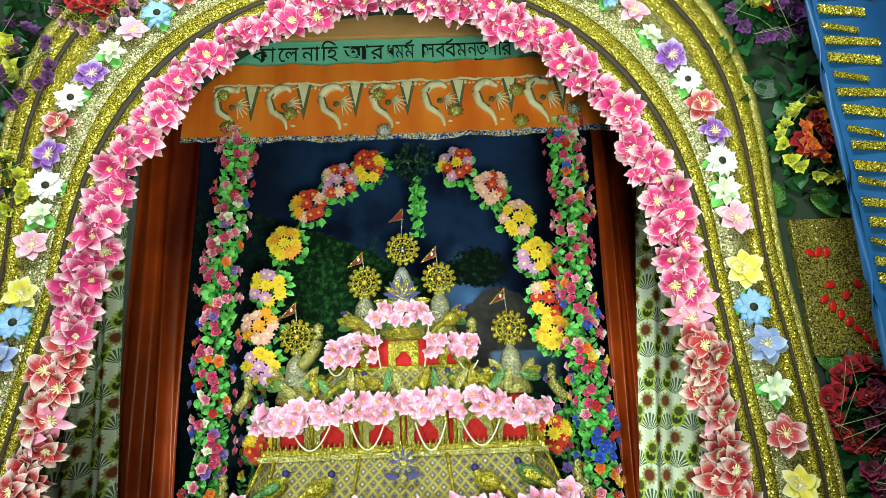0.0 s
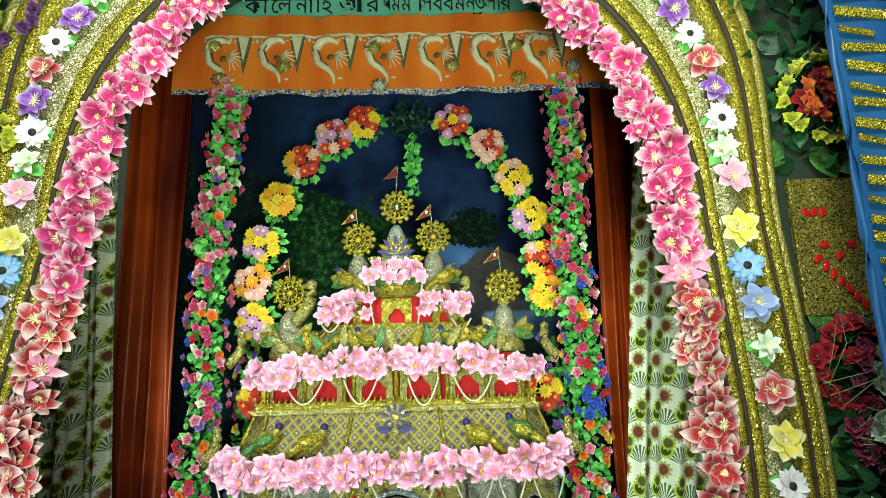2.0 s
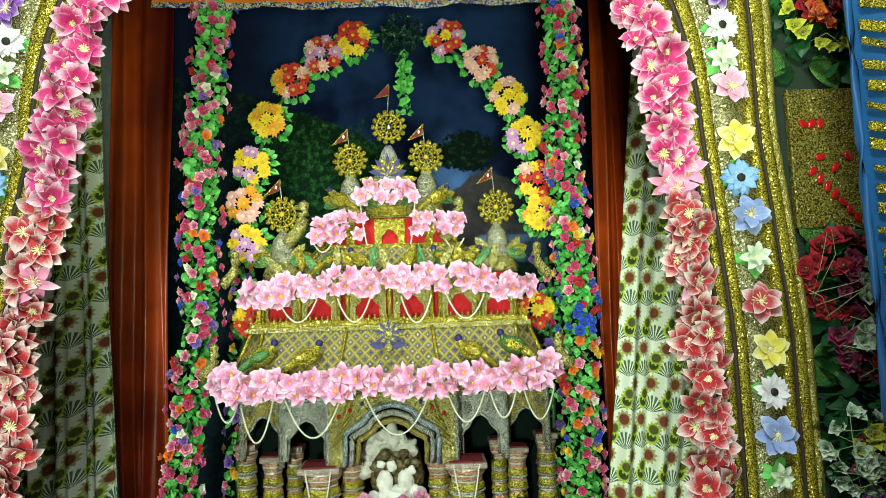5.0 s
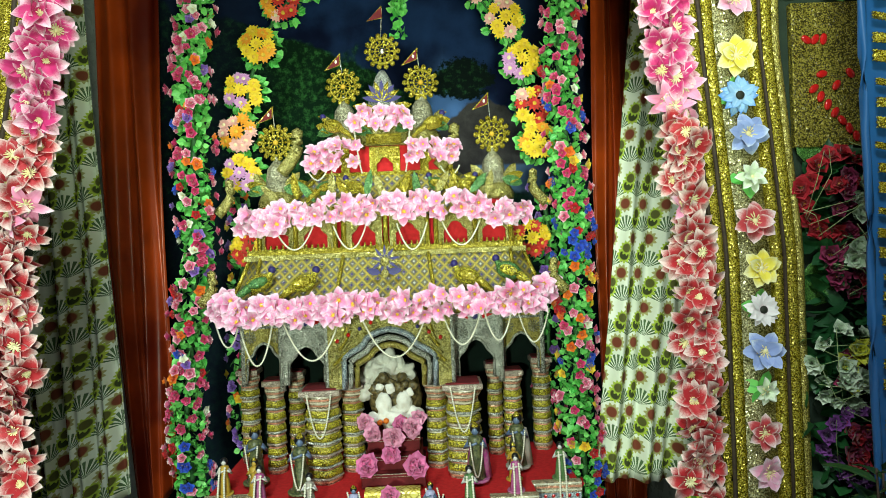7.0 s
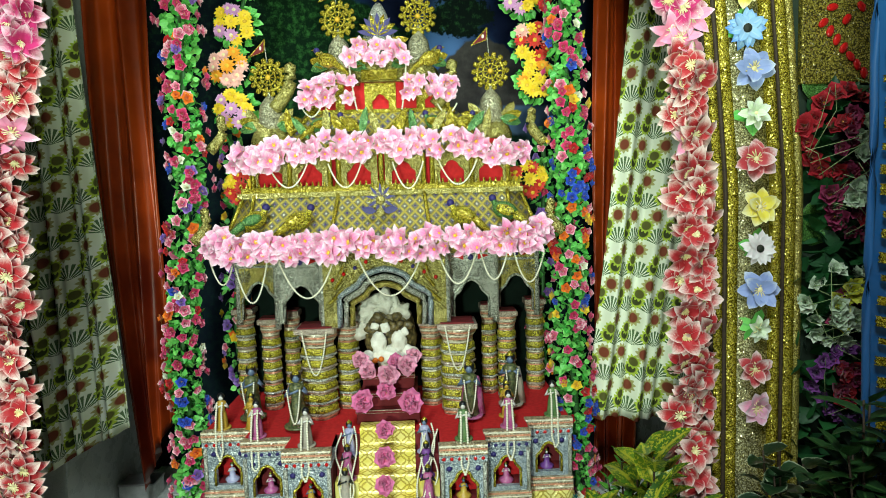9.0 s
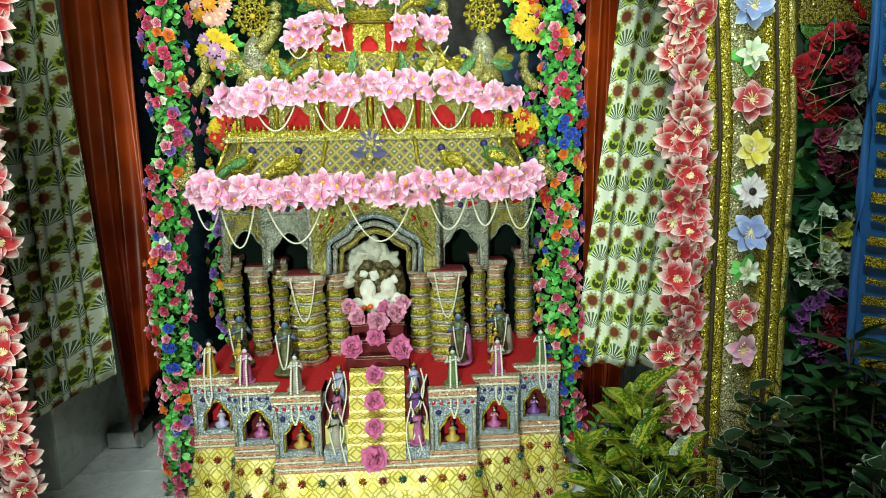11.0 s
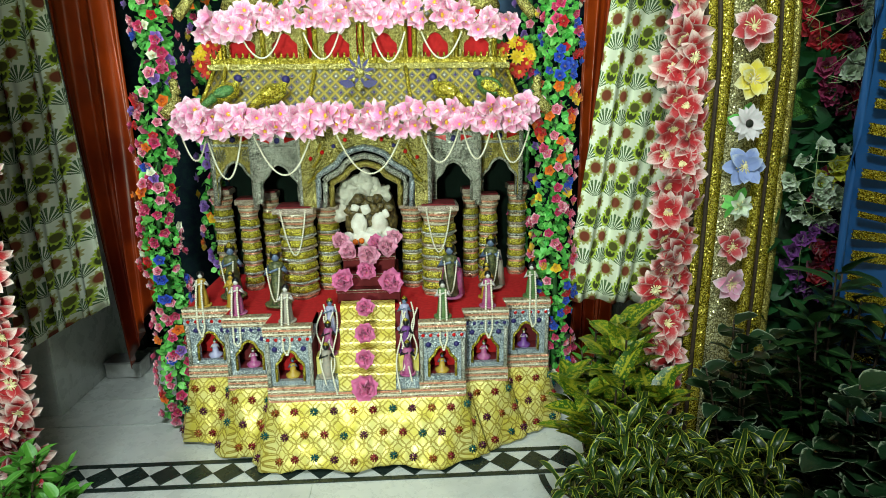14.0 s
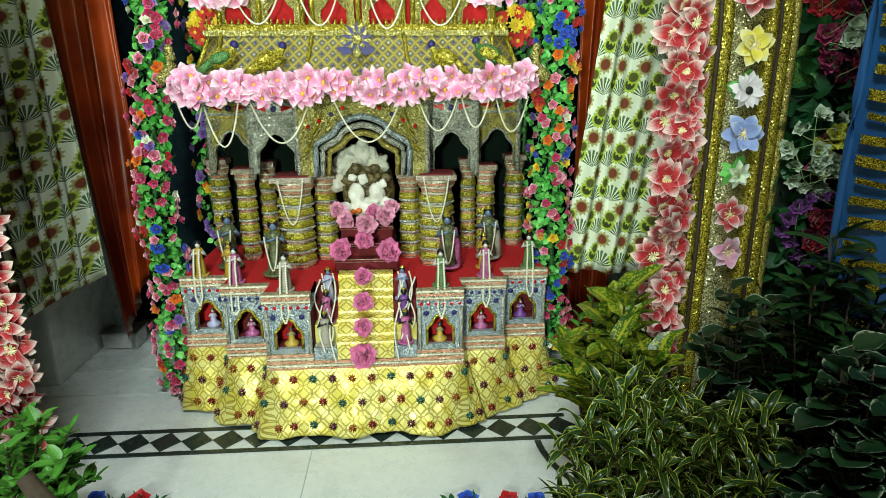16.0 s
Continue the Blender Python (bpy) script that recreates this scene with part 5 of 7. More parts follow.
sub("rosette_heart", rose, bm, ZARI, "", True)
for s in (-1, 1):
    bm = bmesh.new()
    petal(bm, layer_of(bm), facing((CX + s * 0.015, 2.290, 1.395), s * radians(80)), 0.055, 0.026, 0, 0, 0.1)
    sub("rosette_leaf", rose, bm, INDIGO, "", True)

# ---- rows of pale pink cloth blossoms on the eaves ----
BLOSSOM_MAT = petal_mat("pale_pink_petal", (0.56, 0.04, 0.22), (0.82, 0.27, 0.50), (0.92, 0.74, 0.83), 0.40, 1.0)
BLOSSOMS = [flower_mesh("blossom", [(6, 0.060, 0.043, 14 + 16 * k, 40, 0.45, 0, 0), (5, 0.050, 0.037, 38 + 8 * k, 26, 0.4, 0.5, 0.004)], [BLOSSOM_MAT, YELHEART], (0.008, 0.010), 9, 5, 2, 0.12) for k in range(4)]


def blossom_row(label, path, count, size=1.0, spread=0.022):
    """Blossoms crowded along a way given by places."""
    pts = [Vector(p) for p in path]
    t = thing("blossom_row", pts[len(pts) // 2] + Vector((0, 0, 0.0)), label, "flower garland", "pink blossom rows on the shrine")
    lens = [(b - a).length for a, b in zip(pts, pts[1:])]
    total = sum(lens)
    for i in range(count):
        d = (i + 0.5) / count * total
        k = 0
        while k < len(lens) - 1 and d > lens[k]:
            d -= lens[k]
            k += 1
        p = pts[k].lerp(pts[k + 1], min(1, d / lens[k]))
        p = p + Vector((random.uniform(-0.01, 0.01), -0.02 - random.uniform(0, 0.02), spread * (1 if i % 2 else -1) + random.uniform(-0.012, 0.012)))
        put("blossom", random.choice(BLOSSOMS), t, aim(p, (random.uniform(-0.9, 0.9), -1, random.uniform(-0.7, 0.9)), random.uniform(0, 6.3), size * random.uniform(0.78, 1.12)))


blossom_row("dense row of pale pink blossoms on the lower eave", [(CX - 0.67, 2.42, 1.295), (CX - 0.53, 2.22, 1.275), (CX - 0.25, 2.20, 1.278), (CX, 2.20, 1.285), (CX + 0.25, 2.20, 1.285), (CX + 0.53, 2.22, 1.29), (CX + 0.66, 2.42, 1.315)], 64, 0.95)
blossom_row("dense row of pale pink blossoms on the upper eave", [(CX - 0.60, 2.52, 1.60), (CX - 0.46, 2.40, 1.605), (CX - 0.35, 2.39, 1.626), (CX, 2.385, 1.642), (CX + 0.35, 2.39, 1.634), (CX + 0.46, 2.40, 1.605), (CX + 0.60, 2.52, 1.60)], 50, 0.90, 0.018)
blossom_row("short row of pale pink blossoms", [(CX - 0.315, 2.53, 1.845), (CX - 0.095, 2.52, 1.865)], 10, 0.82)
blossom_row("short row of pale pink blossoms", [(CX + 0.095, 2.52, 1.865), (CX + 0.315, 2.53, 1.848)], 10, 0.82)
blossom_row("short row of pale pink blossoms", [(CX - 0.115, 2.50, 1.99), (CX + 0.115, 2.50, 1.99)], 11, 0.82, 0.016)


# ---- pearl strings ----
def pearls(pts, label, r=0.0048):
    """Beads strung along a way, one string."""
    pts = [rise(p) for p in pts]
    bm = bmesh.new()
    lens = [(b - a).length for a, b in zip(pts, pts[1:])]
    total = sum(lens)
    nb = max(3, int(total / (r * 1.8)))
    way, fat = [], []
    for i in range(nb * 4 + 1):
        d = i / (nb * 4) * total * 0.9999
        k = 0
        while k < len(lens) - 1 and d > lens[k]:
            d -= lens[k]
            k += 1
        way.append(pts[k].lerp(pts[k + 1], min(1, d / max(1e-6, lens[k]))))
        fat.append((0.3, 0.88, 1.05, 0.88)[i % 4])
    tube(bm, way, r, 6, 0, fat)
    ob = put("pearl_string", mesh("pearl_string", bm, PEARL))
    return tagged(ob, label, "pearl string", "pearl strings on the shrine")


def swag(a, b, drop, label="cream pearl string in a swag under the eave", r=0.0042):
    a, b = Vector(a), Vector(b)
    pearls([a.lerp(b, t) - Vector((0, 0, drop * 4 * t * (1 - t))) for t in [i / 20 for i in range(21)]], label, r)


for u0, u1, dr in ((-0.655, -0.56, 0.10), (-0.535, -0.41, 0.155), (-0.375, -0.165, 0.145), (-0.085, 0.155, 0.145), (0.215, 0.355, 0.11), (0.37, 0.47, 0.10), (0.50, 0.62, 0.12)):
    y = 2.21 + max(0, abs((u0 + u1) / 2) - 0.5) * 0.9
    swag((CX + u0, y, 1.245), (CX + u1, y, 1.245), dr)
for u0, u1, dr in ((-0.43, -0.28, 0.085), (-0.20, -0.07, 0.09), (0.05, 0.17, 0.10), (0.23, 0.38, 0.09)):
    swag((CX + u0, 2.375, 1.575), (CX + u1, 2.375, 1.575), dr)
for s in (-1, 1):
    swag((CX + s * 0.235, 2.372, 0.955), (CX + s * 0.335, 2.372, 0.955), 0.19, "cream pearl string looped over the pillar capital")
    swag((CX + s * 0.315, 2.50, 1.80), (CX + s * 0.235, 2.50, 1.80), 0.04)
    swag((CX + s * 0.115, 2.475, 1.96), (CX + s * 0.09, 2.50, 1.78), 0.02)

# ---- skirt round the swing ----
skirt = thing("brocade_skirt", (CX, 2.3, 0.03), "yellow brocade skirt with sequin rosettes hung round the platform", "cloth")
edge = [(-0.735, 2.98), (-0.735, 2.30), (-0.545, 2.295), (-0.545, 2.19), (-0.372, 2.185), (-0.372, 2.075), (0.372, 2.075), (0.372, 2.185), (0.545, 2.19), (0.545, 2.295), (0.735, 2.30), (0.735, 2.98)]
run, pos_at = [0.0], []
for (a, b), (c, d) in zip(edge, edge[1:]):
    run.append(run[-1] + math.hypot(c - a, d - b))


def along(d):
    for k in range(len(edge) - 1):
        if d <= run[k + 1] or k == len(edge) - 2:
            t = (d - run[k]) / (run[k + 1] - run[k])
            (a, b), (c, e) = edge[k], edge[k + 1]
            nx, ny = (e - b), -(c - a)
            l = math.hypot(nx, ny)
            return a + (c - a) * t, b + (e - b) * t, nx / l, ny / l


def skirt_at(u, v, proud=0.0):
    d = u * run[-1]
    x, y, nx, ny = along(d)
    xs, ys = 0, 0
    k = 1 - v
    for o in (-1, -0.5, 0, 0.5, 1):
        q = along(min(run[-1], max(0, d + o * (0.03 + 0.07 * k))))
        xs += q[0] / 5
        ys += q[1] / 5
    crease = noise.noise((d * 13, v * 2.2, 3.1)) + 0.6 * noise.noise((d * 31, v * 7, 8.0))
    out = -(0.045 * k + 0.010 * k * math.sin(d * 21 + 1.3) + 0.006 * k * math.sin(d * 57))
    return (CX + xs - nx * out * -1 * -1, ys + (-0.085 * k - 0.010 * k * math.sin(d * 21) - 0.010 * crease * (0.3 + k) - proud), 0.014 + 0.006 * math.sin(d * 19) * k + 0.256 * v + 0.006 * math.sin(d * 5) * k)


bm = bmesh.new()
grid(bm, 320, 20, skirt_at, uv=lambda u, v: (u * run[-1], v * 0.25))
part("cloth", bm, BROCADE, skirt).modifiers.new("thickness", "SOLIDIFY").thickness = 0.003
ROS = []
for cname, cc in (("ruby", (0.32, 0.02, 0.03)), ("teal", (0.01, 0.12, 0.12)), ("plum", (0.12, 0.015, 0.06)), ("amber", (0.42, 0.10, 0.02))):
    bm = bmesh.new()
    for i in range(9):
        a = 2 * math.pi * i / 9
        tube(bm, [(0.004 * math.cos(a), 0.004 * math.sin(a), 0.002), (0.016 * math.cos(a), 0.016 * math.sin(a), 0.002)], 0.0032, 5)
    ball(bm, (0, 0, 0.003), 0.0045, 1)
    bmesh.ops.remove_doubles(bm, verts=[v for v in bm.verts if v.co.xy.length < 0.0085], dist=0.0035)
    ROS.append(mesh("sequin_rosette", bm, plain(cname + "_sequin", cc, None, 0.2, 200, 0.3, 0.3), GOLD))
nrow = 0
for v in (0.16, 0.50, 0.84):
    nrow += 1
    n = int(run[-1] / 0.072)
    for i in range(n):
        u = (i + (0.5 if nrow % 2 else 0.0) + 0.25) / n
        x, y, z = skirt_at(u, v, 0.004)
        if y > 2.4:
            continue
        put("sequin_rosette", ROS[(i + 2 * nrow) % 4], skirt, aim((x, y, z), (0, -1, 0.12), random.uniform(0, 1), 1.0))

# ---- lotus flowers ----
LOTUS_MAT = petal_mat("pink_lotus_petal", (0.90, 0.48, 0.66), (0.86, 0.26, 0.52), (0.80, 0.18, 0.46), 0.7, 1.1)
LOTUS_PALE = petal_mat("pale_lotus_petal", (0.92, 0.66, 0.74), (0.88, 0.44, 0.60), (0.80, 0.26, 0.48), 0.7, 1.0)
LOTI = []
for mt in (LOTUS_MAT, LOTUS_PALE):
    LOTI.append(flower_mesh("lotus", [(8, 0.048, 0.046, 14, -34, 0.45, 0, 0), (7, 0.046, 0.042, 34, -30, 0.6, 0.4, 0.004), (5, 0.042, 0.042, 66, -35, 0.7, 0.1, 0.007), (4, 0.034, 0.034, 82, -15, 0.8, 0.5, 0.01)], [mt, YELHEART], (0.008, 0.02)))


def lotus(loc, way, size, pale=0):
    ob = put("lotus_flower", LOTI[pale], None, aim(loc, way, random.uniform(0, 6), size))
    tagged(ob, "pale pink cloth lotus on the throne" if pale else "deep pink cloth lotus on the yellow runner", "flower", "lotus flowers")


for z, y, s in ((0.325, 2.045, 1.45), (0.425, 2.085, 1.05), (0.505, 2.140, 1.15), (0.590, 2.195, 1.05)):
    lotus((CX - 0.005, y, z), (0, -1, 0.55), s)
for x, y, z, s, pl in ((-0.088, 2.29, 0.672, 1.35, 0), (0.085, 2.29, 0.662, 1.45, 0), (0.0, 2.31, 0.705, 1.15, 0), (0.005, 2.34, 0.760, 1.35, 1), (-0.070, 2.36, 0.775, 1.1, 1), (0.075, 2.36, 0.790, 1.25, 1), (-0.11, 2.41, 0.81, 1.0, 1), (0.03, 2.38, 0.805, 0.95, 0), (0.105, 2.40, 0.82, 0.95, 1)):
    lotus((CX + x, y, z), (random.uniform(-0.3, 0.3), -1, 0.5), s, pl)
throne = thing("throne_steps", (CX, 2.45, 0.57), "stepped red and gold stand below the central figure", "stand")
for i, (w, z0, z1, y0) in enumerate(((0.125, 0.566, 0.625, 2.33), (0.115, 0.625, 0.68, 2.37), (0.105, 0.68, 0.74, 2.42))):
    bm = bmesh.new()
    box(bm, (CX - w, y0, z0), (CX + w, 2.60, z1), 0, 0.004)
    box(bm, (CX - w - 0.004, y0 - 0.005, z1 - 0.014), (CX + w + 0.004, y0 + 0.01, z1), 1, 0.003)
    part("stand_step", bm, [MAROON, BRONZE], throne, smooth=False)

# ---- figures: plain small statues ----
SKINB = plain("blue_grey_glaze", (0.14, 0.20, 0.32), (0.10, 0.14, 0.24), 0.3)
SKINW = plain("white_glaze", (0.70, 0.68, 0.66), (0.6, 0.55, 0.52), 0.3)
HAIR = plain("black_glaze", (0.01, 0.01, 0.012), None, 0.35)
COLS = [plain("green_robe", (0.05, 0.16, 0.05), (0.18, 0.26, 0.10), 0.4, 90), plain("violet_robe", (0.12, 0.03, 0.20), (0.22, 0.08, 0.34), 0.4, 90), plain("magenta_robe", (0.38, 0.03, 0.22), (0.50, 0.20, 0.32), 0.4, 90), plain("grey_robe", (0.30, 0.30, 0.26), (0.45, 0.36, 0.30), 0.45, 120), plain("amber_robe", (0.46, 0.24, 0.03), (0.55, 0.40, 0.06), 0.4, 90), plain("lilac_robe", (0.34, 0.32, 0.55), (0.55, 0.55, 0.75), 0.4, 90)]


def statue(x, y, z, h, skin, robe, label, turn=0.0, seated=False, pearls_on=False, back=None):
    bm = bmesh.new()
    k = h
    if seated:
        lathe(bm, [(0.30 * k, 0), (0.34 * k, 0.06 * k), (0.30 * k, 0.16 * k), (0.14 * k, 0.26 * k), (0.13 * k, 0.50 * k), (0.15 * k, 0.58 * k), (0.05 * k, 0.66 * k)], None, 14, 1, 6, 0.06)
        head = 0.78 * k
    else:
        lathe(bm, [(0.15 * k, 0), (0.17 * k, 0.02 * k), (0.14 * k, 0.20 * k), (0.125 * k, 0.40 * k), (0.090 * k, 0.54 * k), (0.135 * k, 0.70 * k), (0.12 * k, 0.76 * k), (0.035 * k, 0.80 * k)], None, 14, 1, 7, 0.08)
        head = 0.875 * k
    ball(bm, (0, -0.006 * k, head), 0.076 * k, 0, sz=1.15, sub=2)
    ball(bm, (0, 0.026 * k, head + 0.022 * k), 0.100 * k, 2, sz=1.1, sub=2)
    if not pearls_on:
        lathe(bm, [(0.075 * k, head + 0.075 * k), (0.06 * k, head + 0.11 * k), (0.015 * k, head + 0.16 * k)], None, 8, 3)
    lathe(bm, [(0.24 * k, 0), (0.24 * k, 0.03 * k), (0.20 * k, 0.035 * k)], None, 14, 4)
    sh = head - 0.16 * k
    for s in (-1, 1):
        e = (s * 0.20 * k, -0.05 * k, sh - 0.14 * k)
        w = (s * (0.05 if s > 0 else 0.02) * k + 0.06 * k, -0.15 * k, sh - 0.02 * k)
        tube(bm, [(s * 0.10 * k, 0, sh), e, w], 0.034 * k, 6, 0, 0.7)
    if back is not None:
        lathe(bm, [(0.22 * k, 0.02 * k), (0.17 * k, 0.45 * k), (0.12 * k, 0.72 * k)], Matrix.Translation((0.04 * k, 0.07 * k, 0)) @ Matrix.Diagonal((1, 0.5, 1, 1)), 12, 4, 8, 0.10)
    me = mesh("statuette", bm, skin, robe, HAIR, GOLD, back or robe)
    ob = put("statuette", me, None, Matrix.Translation((x, y, z)) @ Matrix.Rotation(radians(turn), 4, "Z"))
    tagged(ob, label, "statuette", "statuettes on the shrine")
    if pearls_on:
        r = 0.10 * h
        top = z + sh - 0.01
        for dx in (-1, 1):
            pearls([(x + dx * 0.010, y - 0.05 * h - 0.01, top + 0.02), (x + dx * 0.010, y - 0.20 * h - 0.006, top - 0.02), (x + dx * 0.012, min(y - 0.20 * h, y - 0.045), z + 0.02), (x + dx * 0.013, min(y - 0.20 * h, y - 0.05), z - 0.07 - 0.035 * random.random()), (x, min(y - 0.20 * h, y - 0.05), z - 0.12)], "cream pearl string hung on a statuette", 0.0050)


DARKROBE = plain("dark_green_gilt_robe", (0.015, 0.035, 0.02), (0.20, 0.20, 0.08), 0.35, 110)


def lotus_base(x, y, z, r):
    ob = put("lotus_pedestal", flower_mesh("lotus_pedestal", [(10, r, r * 0.5, 12, -45, 0.4, 0, 0), (9, r * 0.8, r * 0.45, 40, -40, 0.4, 0.5, 0.003)], [petal_mat("mauve_pedestal", (0.55, 0.20, 0.36), (0.62, 0.24, 0.40), (0.45, 0.10, 0.28)), STEM], (r * 0.55, r * 0.25)), None, Matrix.Translation((x, y, z)))
    tagged(ob, "glazed mauve lotus pedestal on the red carpet", "pedestal", "lotus pedestals")


for u, y, robe, back, tn in ((-0.350, 2.30, 0, 0, 10), (-0.555, 2.42, 0, None, 20), (0.325, 2.34, 0, 2, -10), (0.505, 2.46, 0, 3, -20)):
    lotus_base(CX + u, y, TOP + 0.007, 0.052)
    statue(CX + u, y, TOP + 0.022, 0.225, SKINB, DARKROBE, "blue-glazed standing statuette with crown", tn, back=COLS[back] if back else None)
    swag((CX + u - 0.025, y - 0.055, TOP + 0.19), (CX + u + 0.025, y - 0.055, TOP + 0.19), 0.14, "cream pearl string round a statuette", 0.004)
for u, y, robe, skin, tn in ((-0.655, 2.34, 4, SKINW, 10), (-0.49, 2.235, 2, SKINW, 5), (-0.285, 2.13, 3, SKINW, 0), (0.285, 2.13, 0, SKINW, 0), (0.465, 2.235, 2, SKINW, -5), (0.655, 2.34, 0, SKINW, -10)):
    statue(CX + u, y, TOP + 0.012, 0.145, skin, COLS[robe], "small white-glazed standing statuette", tn, pearls_on=True)
for u, y in ((-0.535, 2.33), (0.475, 2.36)):
    statue(CX + u, y, TOP + 0.007, 0.145, COLS[4], COLS[4], "small amber dancing statuette with raised arms", 0)
for i in range(3):
    for s in (-1, 1):
        statue(CX + s * (0.150 - 0.004 * i), 2.112 + 0.055 * i, 0.345 + 0.072 * i + (0.004 if i == 0 else 0.0), 0.135, SKINB if i == 2 else HAIR, COLS[(3, 2, 5)[i] if s < 0 else (2, 1, 5)[i]], "small dark-haired statuette on the stair", s * -8)
for s in (-1, 1):
    for q in range(5):
        x0 = CX + s * (0.125 + 0.014 * q)
        top, low = 0.60 - 0.02 * (q % 3), 0.30 + 0.035 * ((q * 2) % 5)
        pts = []
        for i in range(15):
            z = top + (low - top) * i / 14
            pts.append((x0 + 0.012 * math.sin(7 * i / 14 + 2.1 * q) + s * -0.010 * (i / 14) ** 2, 2.045 + 0.62 * max(0.0, z - 0.30), z))
        pearls(pts, "long cream pearl string hanging down the stair", 0.0042)
for side in (-1, 1):
    for k, (u0, u1, y) in enumerate(SECT):
        robe = (4, 2, 5)[k] if side < 0 else (4, 2, 1)[k]
        statue(CX + side * (u0 + u1) / 2, y + 0.045, 0.342, 0.085, SKINW if k else SKINB, COLS[robe], "tiny seated statuette inside a niche", side * -8, seated=True)

# central figure group: one plain white shape before dark rocks
bm = bmesh.new()


def lump(c, r, mat, sx, sy, sz, rough, freq, sub=3):
    k = len(bm.verts)
    ball(bm, c, r, mat, sx, sy, sz, sub)
    bm.verts.ensure_lookup_table()
    for v in bm.verts[k:]:
        d = (v.co - Vector(c)).normalized()
        v.co += d * rough * (noise.noise(v.co * freq) + 0.6 * noise.noise(v.co * freq * 2.3))


lump((CX, 2.58, 0.875), 0.125, 1, 0.92, 0.4, 1.15, 0.020, 34)
for t, r, q in ((0.30, 0.034, 0.112), (0.42, 0.030, 0.125), (0.52, 0.040, 0.128), (0.60, 0.038, 0.122), (0.70, 0.046, 0.118), (0.80, 0.036, 0.122), (0.90, 0.040, 0.116), (0.98, 0.030, 0.118)):
    lump((CX - 0.010 + q * math.cos(math.pi * t), 2.552, 0.885 + 1.08 * q * math.sin(math.pi * t)), r, 0, 1.2, 0.6, 1.0, r * 0.7, 38)
for i in range(26):
    a, q = random.uniform(0, math.pi), random.uniform(0.03, 0.10)
    lump((CX + q * math.cos(a), 2.53 + random.uniform(-0.012, 0.01), 0.88 + q * math.sin(a)), random.uniform(0.012, 0.024), 1, 1.1, 0.7, 1.0, 0.008, 70, 2)
for x, z, r, sx, sz in ((0.0, 0.80, 0.060, 1.3, 0.7), (-0.040, 0.855, 0.040, 0.8, 1.4), (0.045, 0.862, 0.036, 0.9, 1.5), (-0.012, 0.925, 0.020, 1.0, 1.2), (0.070, 0.905, 0.016, 1.0, 1.2), (-0.080, 0.80, 0.032, 1.2, 0.8), (0.085, 0.81, 0.036, 1.1, 1.0), (0.02, 0.77, 0.05, 1.4, 0.6), (-0.055, 0.935, 0.016, 1.2, 1.0)):
    lump((CX + x, 2.50, z), r, 0, sx, 0.6, sz, r * 0.35, 42)
for x, z in ((-0.055, 0.795), (-0.03, 0.80), (0.035, 0.81), (0.05, 0.80), (0.0, 0.76)):
    ball(bm, (CX + x, 2.455, z), 0.014, 2, sy=0.6)
for v in bm.verts:
    v.co = rise(v.co)
idol = put("central_statue", mesh("central_statue", bm, plain("white_cloth_and_plaster", (0.86, 0.84, 0.76), (0.74, 0.70, 0.60), 0.45, 50), plain("dark_gilt_rock", (0.012, 0.010, 0.006), (0.26, 0.19, 0.07), 0.35, 70, 0.5), plain("orange_marigold", (0.80, 0.22, 0.01), (0.65, 0.12, 0.01), 0.6, 200)))
tagged(idol, "white draped statue group in front of dark rocks", "statue")
TALL = False


# ---- rope garlands of the swing ----
def rosebud(name, c_in, c_out):
    return flower_mesh(name, [(5, 0.026, 0.024, 35, 10, 0.5, 0, 0), (4, 0.022, 0.020, 62, 5, 0.6, 0.4, 0.003), (3, 0.016, 0.015, 80, 0, 0.7, 0.2, 0.005)], [petal_mat(name + "_petal", c_in, c_in, c_out, 0.6, 1.0), YELHEART], (0.004, 0.008), 0, 4, 1)


BUDS = {
    "magenta": rosebud("magenta_rosebud", (0.58, 0.02, 0.12), (0.84, 0.30, 0.44)),
    "pink": rosebud("pink_rosebud", (0.74, 0.12, 0.26), (0.90, 0.74, 0.76)),
    "red": rosebud("red_rosebud", (0.50, 0.01, 0.015), (0.62, 0.03, 0.03)),
    "orange": rosebud("orange_rosebud", (0.80, 0.16, 0.01), (0.85, 0.34, 0.03)),
    "yellow": rosebud("yellow_rosebud", (0.80, 0.50, 0.02), (0.86, 0.72, 0.06)),
    "white": rosebud("white_rosebud", (0.80, 0.80, 0.62), (0.86, 0.86, 0.80)),
    "blue": rosebud("blue_rosebud", (0.02, 0.06, 0.48), (0.05, 0.16, 0.70)),
    "violet": rosebud("violet_rosebud", (0.20, 0.08, 0.42), (0.40, 0.28, 0.62)),
}


def leaf_cloud(bm, place_fn, count, length, width, out=None):
    lay = layer_of(bm)
    for i in range(count):
        p, d = place_fn()
        m = aim(p, d, random.uniform(0, 6.28)) @ Matrix.Rotation(radians(-60), 4, "Y")
        petal(bm, lay, m, length * random.uniform(0.7, 1.2), width * random.uniform(0.75, 1.2), 10, 35, 0.2, 3, 0.75, across=1, fold=0.15)


